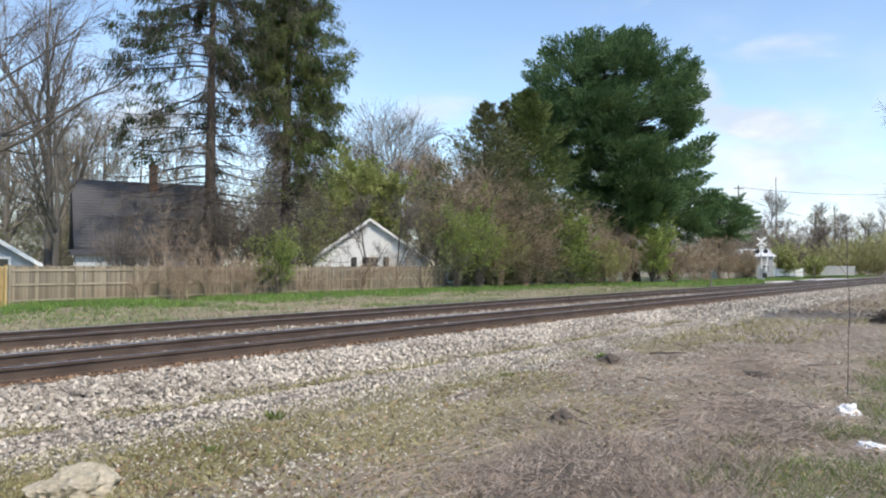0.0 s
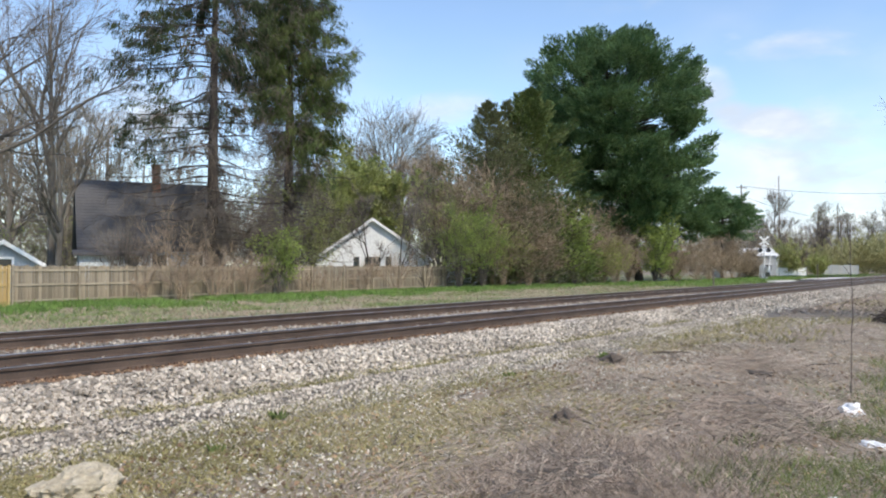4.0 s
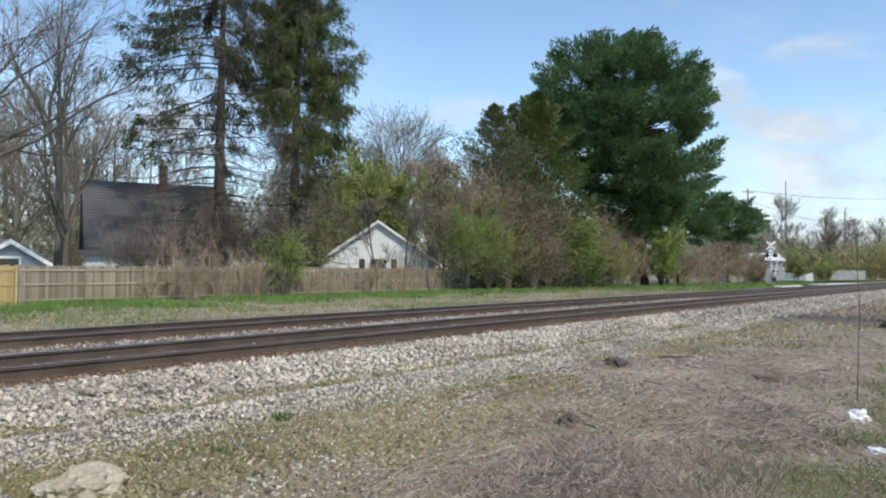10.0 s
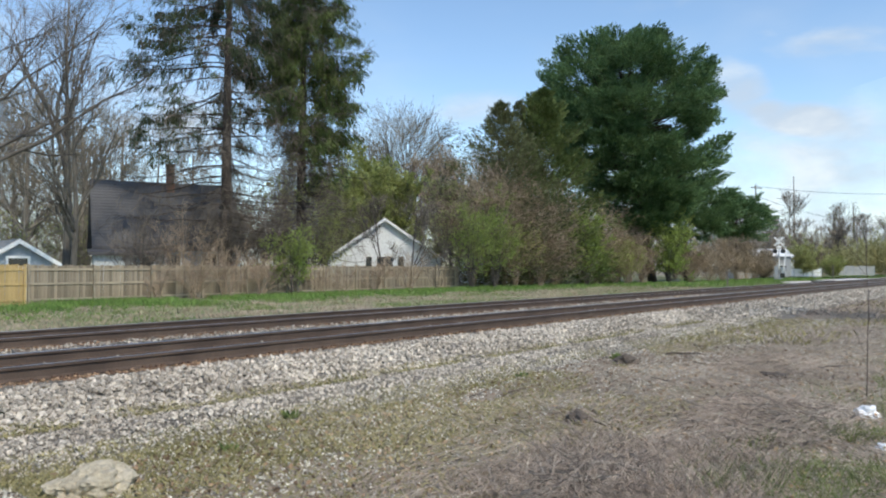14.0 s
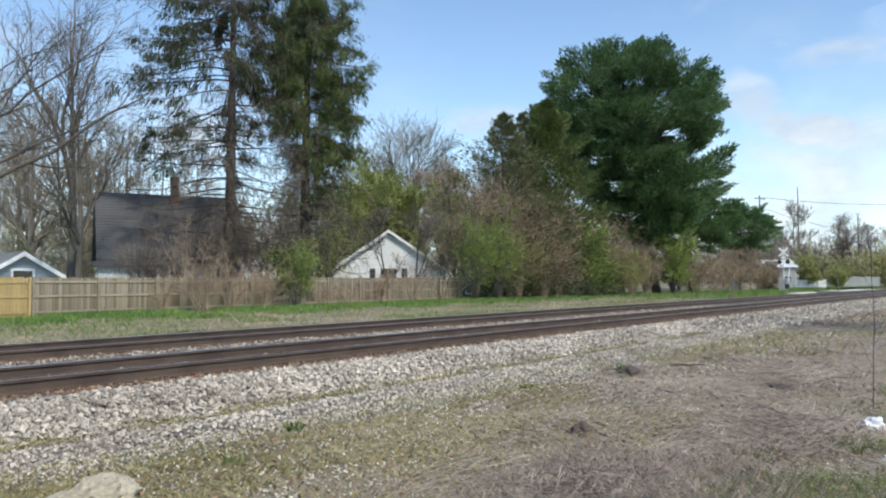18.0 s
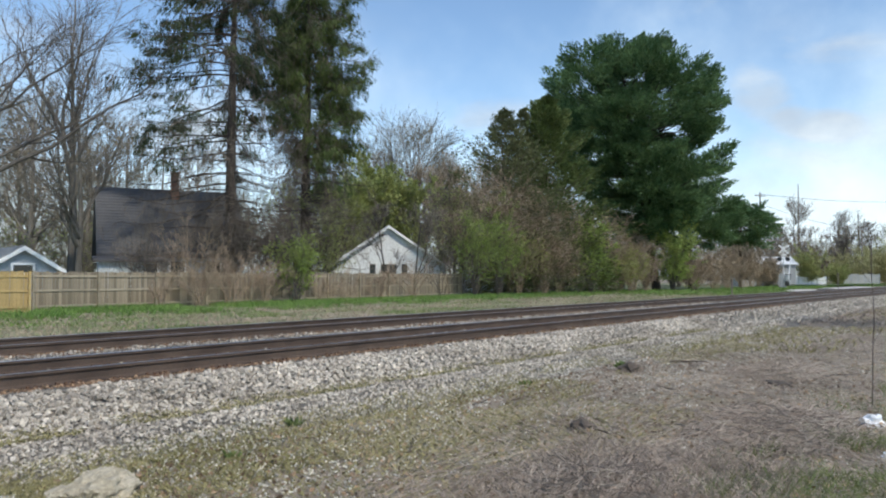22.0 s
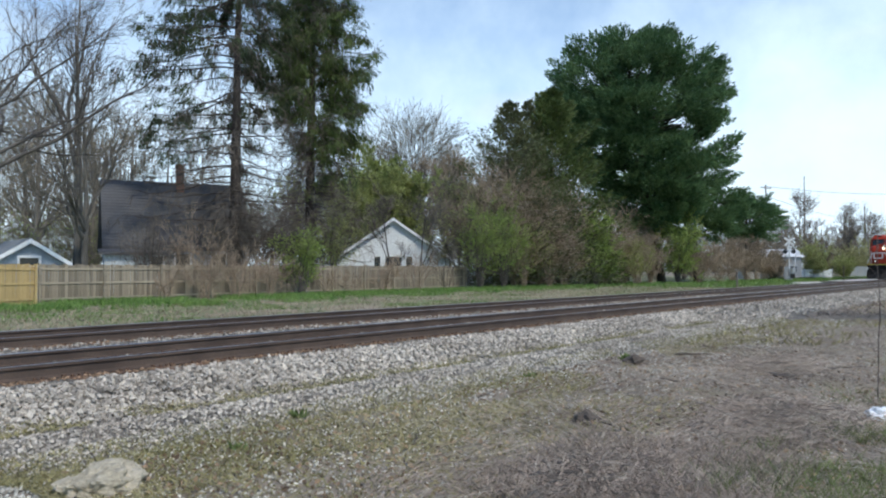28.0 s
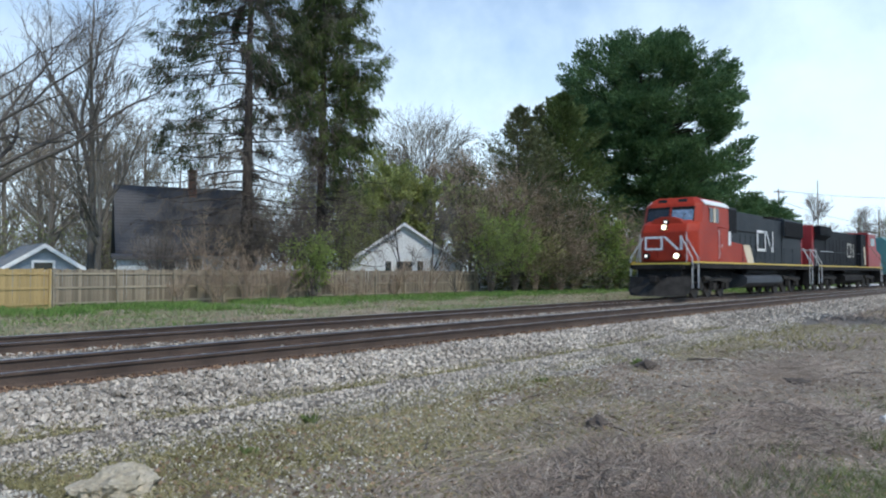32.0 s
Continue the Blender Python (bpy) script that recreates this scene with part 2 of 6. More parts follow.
# ---- branch and leaf tools ----
def unit(v):
    return v / np.maximum(np.linalg.norm(v, axis=-1, keepdims=True), 1e-9)


def tubes(P, R, sides):
    """Tapered tubes round polylines P (b, k, 3) with radii R (b, k)."""
    b, k, _ = P.shape
    T = unit(np.gradient(P, axis=1))
    ref = np.where(np.abs(T[..., 2:3]) > 0.9, np.array([1.0, 0, 0]), np.array([0, 0, 1.0]))
    U = unit(np.cross(T, ref))
    W = np.cross(T, U)
    a = np.arange(sides) * 2 * np.pi / sides
    V = P[:, :, None] + R[:, :, None, None] * (np.cos(a)[:, None] * U[:, :, None] + np.sin(a)[:, None] * W[:, :, None])
    i = np.arange(b * k * sides).reshape(b, k, sides)
    j = np.roll(i, -1, axis=2)
    F = np.stack((i[:, :-1], j[:, :-1], j[:, 1:], i[:, 1:]), axis=-1).reshape(-1, 4)
    return V.reshape(-1, 3), [F]


def trunk_line(base, top, k, bend=0.02):
    base, top = np.array(base, float), np.array(top, float)
    u = np.linspace(0, 1, k)[:, None]
    P = base + (top - base) * u
    size = np.linalg.norm(top - base)
    w = np.cumsum(rng.normal(0, 1, (k, 3)), axis=0) * bend * size / k ** 0.5
    w[:, 2] = 0
    return (P + w * u)[None]


def grow(P, R, n, u0, u1, length, angle, k, wander=0.15, up=0.1, thick=0.55, taper=0.25, jitter=0.35, crown=None):
    """n side branches on each polyline, between u0 and u1 of it. length: metres at u0 and at u1."""
    b, kk, _ = P.shape
    u = np.sort(rng.uniform(u0, u1, (b, n)), axis=1)
    x = u * (kk - 1)
    i = np.minimum(x.astype(int), kk - 2)
    w = (x - i)[..., None]
    ib = np.arange(b)[:, None]
    start = P[ib, i] * (1 - w) + P[ib, i + 1] * w
    rad = R[ib, i] * (1 - w[..., 0]) + R[ib, i + 1] * w[..., 0]
    tan = unit(P[ib, i + 1] - P[ib, i])
    side = unit(np.cross(tan, rng.normal(0, 1, tan.shape)))
    ang = np.radians(angle + rng.normal(0, 10, (b, n, 1)))
    d = tan * np.cos(ang) + side * np.sin(ang)
    t = ((u - u0) / max(u1 - u0, 1e-6))
    ln = (length[0] * (1 - t) + length[1] * t) * rng.uniform(1 - jitter, 1 + jitter, (b, n))
    start, d, ln, rad = start.reshape(-1, 3), d.reshape(-1, 3), ln.reshape(-1), rad.reshape(-1) * thick
    pts = [start]
    step = (ln / (k - 1))[:, None]
    for _ in range(k - 1):
        d = unit(d + rng.normal(0, wander, d.shape) + np.array([0, 0, up]))
        pts.append(pts[-1] + d * step)
    Q = np.stack(pts, axis=1)
    S = rad[:, None] * np.linspace(1, taper, k)[None]
    return Q, S


def along(P, n, u0=0.2, u1=1.0):
    """n random places on each polyline, with the way it runs there."""
    b, k, _ = P.shape
    u = rng.uniform(u0, u1, (b, n)) * (k - 1)
    i = np.minimum(u.astype(int), k - 2)
    w = (u - i)[..., None]
    ib = np.arange(b)[:, None]
    p = P[ib, i] * (1 - w) + P[ib, i + 1] * w
    return p.reshape(-1, 3), unit(P[ib, i + 1] - P[ib, i]).reshape(-1, 3)


def leaves(C, size, aspect=0.6, D=None, spread=1.0, drop=0.0, jitter=0.4, outward=None):
    """Pointed leaves, each of two faces folded along its rib, at places C; D: the way they point; outward: the way their faces turn."""
    n = len(C)
    a = rng.normal(0, 1, (n, 3)) * spread
    if D is not None:
        a = a + D
    a[:, 2] -= drop
    a = unit(a)
    face = rng.normal(0, 1, (n, 3))
    s = unit(np.cross(a, face) if outward is None else np.cross(outward + face * 0.45, a))
    up = np.cross(a, s)
    L = size * rng.uniform(1 - jitter, 1 + jitter, (n, 1))
    w = L * aspect * 0.5
    V = np.stack((C, C + a * L * 0.5 + s * w + up * w * 0.4, C + a * L, C + a * L * 0.5 - s * w + up * w * 0.4), axis=1).reshape(-1, 3)
    i = np.arange(n)[:, None] * 4
    return V, [np.concatenate((i + [0, 1, 2], i + [0, 2, 3]))]


def blades(C, D, length, width, jitter=0.4):
    """Thin bent strips of one triangle pair at places C, pointing along D."""
    n = len(C)
    D = unit(D)
    s = unit(np.cross(D, rng.normal(0, 1, (n, 3))))
    L = length * rng.uniform(1 - jitter, 1 + jitter, (n, 1))
    w = np.asarray(width) * 0.5
    mid = C + D * L * 0.55 + np.array([0, 0, 1.0]) * L * rng.uniform(0.0, 0.10, (n, 1))
    V = np.stack((C - s * w, C + s * w, mid - s * w * 0.8, mid + s * w * 0.8, C + D * L), axis=1).reshape(-1, 3)
    i = np.arange(n)[:, None] * 5
    return V, [i + [0, 1, 3, 2], i + [2, 3, 4]]
# ---- the lie of the land ----
NEAR_Y, FAR_Y, GAUGE = 9.62, 13.70, 1.505     # the nearer rail of each track, and the rails' spacing
BEND, BEND_END = 0.00045, 110.0
GROUND = -0.45


def swerve(x):
    """How far the tracks have curved towards the path side at x."""
    x = np.asarray(x, float)
    inside = np.clip(x, -60.0, BEND_END)
    return -BEND * inside ** 2 / 2 - BEND * inside * (x - inside)


def heading(x):
    return math.atan(-BEND * min(max(x, -60.0), BEND_END))


def hum(x, y, s, seed=0.0):
    return np.array([noise.noise(Vector((a * s + seed, b * s - seed, seed))) for a, b in zip(np.ravel(x), np.ravel(y))]).reshape(np.shape(x))


def bed_height(y):
    """The ballast bed across the tracks; y without the curve."""
    ys = (5.6, 6.4, 6.75, 7.0, 7.3, 7.55, 8.3, 9.0, 15.9, 16.6, 18.2, 19.5)
    zs = (-0.62, -0.50, -0.42, -0.375, -0.395, -0.43, -0.235, -0.2, -0.2, -0.22, -0.5, -0.62)
    return np.interp(y, ys, zs)


def ground_height(x, y):
    yy = y - swerve(x)
    z = GROUND + 0.05 * hum(x, y, 0.35) + 0.03 * hum(x, y, 1.3, 4.0)
    near = np.clip(1 - np.hypot(x, y) / 70.0, 0, 1)
    z = GROUND + (z - GROUND) * np.clip(near * 3, 0, 1)
    dip = np.clip(1 - np.abs(yy - 12.3) / 6.5, 0, 1)
    return z - np.clip(dip * 4, 0, 1) * 0.25


M_EARTH = mat("earth_and_thatch", (0.215, 0.172, 0.125), (0.295, 0.24, 0.175), scale=0.9, fine=26.0, rough=0.95, bump=0.6, depth=0.04, c3=(0.22, 0.19, 0.105), c3scale=0.35, c3at=0.56)
M_LAWN = mat("spring_grass_sod", (0.14, 0.19, 0.06), (0.23, 0.23, 0.11), scale=0.5, fine=12.0, rough=0.95, bump=0.5, depth=0.05, c3=(0.33, 0.265, 0.19), c3scale=0.25, c3at=0.52)
# bed floor darker than its stones: shade of the gaps put into colour
M_BALLAST = mat("ballast_gap_shade", (0.14, 0.12, 0.095), (0.24, 0.21, 0.17), scale=3.0, fine=30.0, rough=0.95, bump=1.0, depth=0.05)
M_STONE = mat("limestone_ballast", (0.365, 0.315, 0.255), (0.545, 0.48, 0.395), scale=0.8, fine=45.0, rough=0.9, bump=0.3, island=0.5)
M_PEBBLE = mat("pale_limestone_pebble", (0.50, 0.46, 0.38), (0.66, 0.61, 0.52), scale=0.8, fine=45.0, rough=0.9, bump=0.3, island=0.4)
M_RUSTSTONE = mat("rust_stained_stone", (0.20, 0.125, 0.075), (0.33, 0.215, 0.13), scale=0.8, fine=45.0, rough=0.95, bump=0.3, island=0.5)
M_STONE_ONE = mat("limestone_ballast_piece", (0.36, 0.31, 0.25), (0.54, 0.47, 0.385), scale=0.8, fine=45.0, rough=0.9, bump=0.3, rand=0.45)
M_GRAVEL = mat("pale_gravel_road", (0.50, 0.47, 0.43), (0.60, 0.57, 0.52), scale=1.2, fine=20.0, rough=0.95, bump=0.4)


def sheet(name, xs, ys, height, material, label, category):
    X, Y = np.meshgrid(xs, ys, indexing="ij")
    Z = height(X, Y)
    n, m = X.shape
    i = np.arange(n * m).reshape(n, m)
    F = np.stack((i[:-1, :-1], i[1:, :-1], i[1:, 1:], i[:-1, 1:]), axis=-1).reshape(-1, 4)
    ob = link(name, mesh_np(name, np.stack((X, Y, Z), axis=-1), [F], True), material)
    return tagged(ob, label, category, kind="structure")


def steps(*legs):
    return np.unique(np.concatenate([np.arange(a, b, s) for a, b, s in legs]))


sheet("ground", steps((-2500, -200, 400), (-200, -20, 20), (-20, 2, 1), (2, 30, 0.35), (30, 80, 1.5), (80, 300, 10), (300, 2600, 300)),
      steps((-2500, -200, 400), (-200, -10, 20), (-10, 0, 1), (0, 8, 0.3), (8, 45, 1.5), (45, 200, 10), (200, 2600, 300)),
      ground_height, M_EARTH, "bare earth with flattened dead grass and moss", "ground")
sheet("lawn", steps((-40, 170, 1.2)), np.arange(19.6, 90.0, 0.8),
      lambda x, y: GROUND + 0.05 + 0.06 * hum(x, y, 0.3, 2.0) - 0.5 * np.clip((20.8 - (y - swerve(x))) / 1.2, 0, 1), M_LAWN, "spring grass and dead thatch between the tracks and the fence", "grass")
bx = steps((-40, 30, 0.5), (30, 110, 2), (110, 801, 10))
by = np.array((5.6, 6.4, 6.75, 7.0, 7.3, 7.55, 8.3, 9.0, 10.4, 12.4, 14.5, 15.9, 16.6, 18.2, 19.5))
sheet("ballast_bed", bx, by, lambda x, y: bed_height(y), M_BALLAST, "bed of crushed limestone ballast under two tracks", "ballast bed")
for v in bpy.data.objects["ballast_bed"].data.vertices:
    v.co.y += float(swerve(v.co.x))


# ---- rails and ties ----
M_RAIL = mat("rusted_rail_steel", (0.07, 0.047, 0.035), (0.112, 0.077, 0.057), scale=1.5, fine=30.0, rough=0.75, bump=0.15, metal=0.1, depth=0.004)
M_RAILTOP = mat("worn_bright_rail_top", (0.36, 0.35, 0.34), (0.48, 0.47, 0.46), scale=2.0, fine=60.0, rough=0.34, bump=0.02, metal=1.0)
M_TIE = mat("creosoted_tie", (0.13, 0.088, 0.06), (0.24, 0.15, 0.09), scale=4.0, fine=30.0, rough=0.9, bump=0.6, rand=0.35, stretch=(6, 1, 6))
M_TIE_FAR = mat("creosoted_tie_far", (0.10, 0.07, 0.05), (0.19, 0.12, 0.075), scale=4.0, fine=30.0, rough=0.9, bump=0.6, island=0.35)
M_PLATE = mat("rusty_tie_plate", (0.12, 0.07, 0.045), (0.19, 0.11, 0.065), scale=6.0, fine=60.0, rough=0.9, bump=0.2)

RAIL_SIDE = ((0.075, -0.186), (0.075, -0.174), (0.03, -0.16), (0.009, -0.145), (0.009, -0.055), (0.02, -0.045), (0.037, -0.038), (0.037, -0.01), (0.031, -0.002))


def sweep(outline, xs, y0, closed=True):
    """An outline (across, up) drawn along the curve of the track."""
    k = len(outline)
    X = np.asarray(xs)[:, None]
    Y = y0 + swerve(X) + np.array([p[0] for p in outline])[None]
    Z = np.array([p[1] for p in outline])[None] + 0 * X
    V = np.stack((X + 0 * Y, Y, Z + 0 * Y), axis=-1)
    i = np.arange(len(xs) * k).reshape(len(xs), k)
    j = np.roll(i, -1, axis=1)
    if not closed:
        i, j = i[:, :-1], j[:, :-1]
    F = np.stack((i[:-1], i[1:], j[1:], j[:-1]), axis=-1).reshape(-1, 4)
    return V.reshape(-1, 3), [F]


def cube_np(x0, x1, y0, y1, z0, z1):
    V = np.array([(x, y, z) for x in (x0, x1) for y in (y0, y1) for z in (z0, z1)])
    return V, [np.array([(0, 1, 3, 2), (4, 6, 7, 5), (0, 4, 5, 1), (2, 3, 7, 6), (0, 2, 6, 4), (1, 5, 7, 3)])]


def track(y0, label, detail):
    tr = thing("railway_track", pose(0, y0 + GAUGE / 2, 0), label, "railway track", "parallel tracks")
    xs = steps((-40, 120, 2.0), (120, 801, 20))
    ring = RAIL_SIDE + tuple((-a, b) for a, b in RAIL_SIDE[::-1])
    for side in (-1, 1):
        rail = link("rail", mesh_np("rail", *sweep(ring, xs, side * GAUGE / 2)), M_RAIL, tr, "rust-brown steel rail")
        top = ((-0.0376, -0.0075), (-0.032, 0.0006), (0.03, 0.0006), (0.033, -0.003)) if side > 0 else ((-0.034, -0.0035), (-0.03, 0.0006), (0.03, 0.0006), (0.033, -0.003))
        link("running_surface", mesh_np("running_surface", *sweep(top, xs, side * GAUGE / 2, False)), M_RAILTOP, rail, "bright worn rail top")
    tie = mesh_np("tie", *cube_np(-0.115, 0.115, -1.3, 1.3, -0.375, -0.2))
    plate = mesh_np("tie_plate", *join_np([cube_np(-0.1, 0.1, -0.18, 0.18, -0.205, -0.184), cube_np(-0.06, -0.03, -0.12, -0.085, -0.19, -0.155), cube_np(0.03, 0.06, 0.085, 0.12, -0.19, -0.155), cube_np(0.03, 0.06, -0.12, -0.085, -0.19, -0.155)]))
    anchor = mesh_np("rail_anchor", *join_np([cube_np(-0.02, 0.02, -0.0949, 0.0949, -0.2149, -0.1951), cube_np(-0.02, 0.02, -0.095, -0.05, -0.215, -0.15), cube_np(-0.02, 0.02, 0.05, 0.095, -0.215, -0.15)]))
    far = []
    pitch = 0.55
    for n in range(-20, 360):
        x = n * pitch + 0.2
        dx, dz = rng.normal(0, 0.03), rng.uniform(-0.015, 0.012)
        if 0 <= n < detail:
            at = pose(x + dx, float(swerve(x)) + rng.normal(0, 0.03), dz, 0, 0, math.degrees(heading(x)) + rng.normal(0, 0.7))
            t = link("tie", tie, M_TIE, tr, at=at)
            for side in (-1, 1):
                p = link("tie_plate", plate, M_PLATE, tr, at=pose(x + dx, float(swerve(x)) + side * GAUGE / 2, 0))
                if n % 2 == 0:
                    for q in (-0.14, 0.14):
                        link("rail_anchor", anchor, M_PLATE, tr, at=pose(x + dx + q, float(swerve(x)) + side * GAUGE / 2, 0))
        else:
            V, F = cube_np(x - 0.115 + dx, x + 0.115 + dx, -1.3, 1.3, -0.375 + dz, -0.2 + dz)
            far.append((V + np.array([0, float(swerve(x)), 0]), F))
    tagged(link("distant_tie_row", mesh_np("distant_tie_row", *join_np(far)), M_TIE_FAR, tr), kind="stuff")
    return tr


track(NEAR_Y, "rusty railway track on wooden ties in pale ballast", 70)
track(FAR_Y, "second railway track on wooden ties in pale ballast", 40)


# ---- ballast stones ----
def stones(x, y, z, size):
    """Broken stones: jittered boxes with cut corners at the places given."""
    n = len(x)
    base = np.array([(-1, 0, 0), (1, 0, 0), (0, -1, 0), (0, 1, 0), (0, 0, -1), (0, 0, 1)], float)
    off = base[None] * rng.uniform(0.6, 1.25, (n, 6, 1)) + rng.normal(0, 0.22, (n, 6, 3))
    a = rng.uniform(0, 2 * np.pi, (n, 3))
    c, s = np.cos(a), np.sin(a)
    off = np.stack((off[..., 0] * c[:, :1] - off[..., 1] * s[:, :1], off[..., 0] * s[:, :1] + off[..., 1] * c[:, :1], off[..., 2]), axis=-1)
    off = np.stack((off[..., 0], off[..., 1] * c[:, 1:2] - off[..., 2] * s[:, 1:2], off[..., 1] * s[:, 1:2] + off[..., 2] * c[:, 1:2]), axis=-1)
    V = np.stack((x, y, z), axis=-1)[:, None] + off * (size[:, None, None] / 2) * np.array([1, 1, 0.95])
    f = np.array([(0, 2, 4), (2, 1, 4), (1, 3, 4), (3, 0, 4), (2, 0, 5), (1, 2, 5), (3, 1, 5), (0, 3, 5)])
    return V.reshape(-1, 3), [(np.arange(n)[:, None, None] * 6 + f[None]).reshape(-1, 3)]


def scatter(n, x0, x1, y0, y1, power=1.0):
    x = x0 + (x1 - x0) * rng.uniform(0, 1, n) ** power
    return x, rng.uniform(y0, y1, n)


def lay_ballast():
    bed = bpy.data.objects["ballast_bed"]
    sets = []
    for n, x0, x1, y0, y1, s0, s1, pw in ((18000, 1.5, 24, 7.6, 9.05, 0.035, 0.09, 1.25), (1500, 1.5, 24, 7.4, 7.62, 0.02, 0.05, 1.2), (6500, 22, 70, 6.6, 9.05, 0.06, 0.11, 1.0), (5000, 1.5, 24, 5.6, 6.6, 0.018, 0.045, 1.1),
                                          (5000, 2, 40, 11.3, 13.6, 0.04, 0.08, 1.3), (2500, 2, 30, 9.7, 11.1, 0.04, 0.07, 1.2), (2500, 2, 40, 15.4, 17.4, 0.05, 0.09, 1.2)):
        x, y = scatter(n, x0, x1, y0, y1, pw)
        size = rng.uniform(s0, s1, n)
        z = bed_height(y) + rng.uniform(-0.15, 0.6, n) * size
        sets.append(stones(x, y + swerve(x), z, size))
    x, y = scatter(10000, 1.5, 24, 6.5, 7.3, 1.25)
    size = rng.uniform(0.025, 0.06, len(x))
    ridge = stones(x, y + swerve(x), bed_height(y) + rng.uniform(-0.15, 0.6, len(x)) * size, size)
    tagged(link("ridge_stones", mesh_np("ridge_stones", *ridge), M_STONE, bed), "finer pale stones along the ballast's lower ridge", kind="stuff")
    tagged(link("ballast_stones", mesh_np("ballast_stones", *join_np(sets)), M_STONE, bed), "loose pale limestone ballast stones", kind="stuff")
    rust = []
    for y0, y1 in ((9.36, 9.56), (10.86, 11.06), (11.2, 11.4), (13.44, 13.64), (15.28, 15.46)):
        x, y = scatter(2600, 1.5, 40, y0, y1, 1.3)
        size = rng.uniform(0.02, 0.055, len(x))
        rust.append(stones(x, y + swerve(x), bed_height(y) + rng.uniform(0.0, 0.5, len(x)) * size, size))
    tagged(link("stained_stones", mesh_np("stained_stones", *join_np(rust)), M_RUSTSTONE, bed), "rust-stained stones and dirt along the rails", kind="stuff")
    kinds = [mesh_np("stone", *stones(np.zeros(1), np.zeros(1), np.zeros(1), np.ones(1))) for _ in range(8)]
    for i in range(280):
        x, y = rng.uniform(2.6, 7.0), rng.uniform(7.3, 8.9)
        s = rng.uniform(0.055, 0.09)
        ob = link("stone", kinds[i % 8], M_STONE_ONE, bed, at=pose(x, y + float(swerve(x)), float(bed_height(y)) + 0.25 * s, 0, 0, rng.uniform(0, 360)))
        ob.scale = (s, s, s)


lay_ballast()
# ---- trees ----
M_BARK = mat("grey_brown_bark", (0.06, 0.052, 0.044), (0.115, 0.10, 0.085), scale=2.0, fine=18.0, rough=0.95, bump=0.8, depth=0.03, stretch=(1, 1, 0.25))
M_BARK_MID = mat("weathered_grey_bark", (0.10, 0.09, 0.076), (0.19, 0.172, 0.148), scale=2.0, fine=18.0, rough=0.95, bump=0.8, depth=0.03, stretch=(1, 1, 0.25))
M_BARK_PALE = mat("pale_grey_bark", (0.15, 0.135, 0.112), (0.25, 0.225, 0.19), scale=2.0, fine=18.0, rough=0.95, bump=0.5, depth=0.03, stretch=(1, 1, 0.25))
M_TWIG_PALE = mat("pale_budding_twigs", (0.19, 0.17, 0.13), (0.28, 0.25, 0.19), scale=1.0, fine=12.0, rough=0.95, bump=0.0)
M_BARK_DARK = mat("dark_conifer_bark", (0.034, 0.027, 0.022), (0.064, 0.05, 0.041), scale=2.0, fine=18.0, rough=0.95, bump=0.8, depth=0.03, stretch=(1, 1, 0.25))
M_TWIG = mat("bare_twigs", (0.12, 0.10, 0.085), (0.19, 0.163, 0.138), scale=1.0, fine=12.0, rough=0.95, bump=0.0)
M_TWIG_RED = mat("reddish_twigs", (0.28, 0.205, 0.145), (0.40, 0.31, 0.225), scale=1.0, fine=12.0, rough=0.95, bump=0.0)
M_TWIG_DARK = mat("dead_conifer_twigs", (0.10, 0.082, 0.066), (0.18, 0.15, 0.122), scale=1.0, fine=12.0, rough=0.95, bump=0.0)
M_SPRUCE = leaf_mat("spruce_needles", (0.05, 0.08, 0.022), (0.12, 0.155, 0.045), 0.25)
M_PINE = leaf_mat("pine_needles", (0.07, 0.135, 0.055), (0.16, 0.25, 0.105), 0.28)
M_SPRUCE_OLD = leaf_mat("old_spruce_needles", (0.03, 0.044, 0.018), (0.07, 0.092, 0.036), 0.15)
M_CEDAR_DULL = leaf_mat("dull_spruce_needles", (0.10, 0.115, 0.05), (0.165, 0.17, 0.082), 0.2)
M_CEDAR = leaf_mat("cedar_sprays", (0.085, 0.12, 0.036), (0.14, 0.18, 0.06), 0.25)
M_NEWLEAF = leaf_mat("new_leaves", (0.25, 0.34, 0.08), (0.37, 0.44, 0.13), 0.4)
M_OLIVE = leaf_mat("budding_leaves", (0.29, 0.33, 0.10), (0.42, 0.45, 0.17), 0.42)
M_WILLOWLEAF = leaf_mat("pale_willow_buds", (0.33, 0.33, 0.15), (0.45, 0.43, 0.22), 0.35)
M_WILLOW = mat("yellow_willow_twigs", (0.25, 0.235, 0.10), (0.36, 0.33, 0.15), scale=1.0, fine=12.0, rough=0.95, bump=0.0)
M_BUDS = leaf_mat("brown_buds", (0.29, 0.225, 0.155), (0.40, 0.325, 0.225), 0.3)


def tree(name, x, y, label, category="tree", group="", z=GROUND):
    """An empty at a plant's foot; each plant draws its own run of chance from where it stands."""
    global rng
    rng = np.random.default_rng(int(abs(x) * 1000 + abs(y) * 77))
    return thing(name, pose(x, y, z), label, category, group)


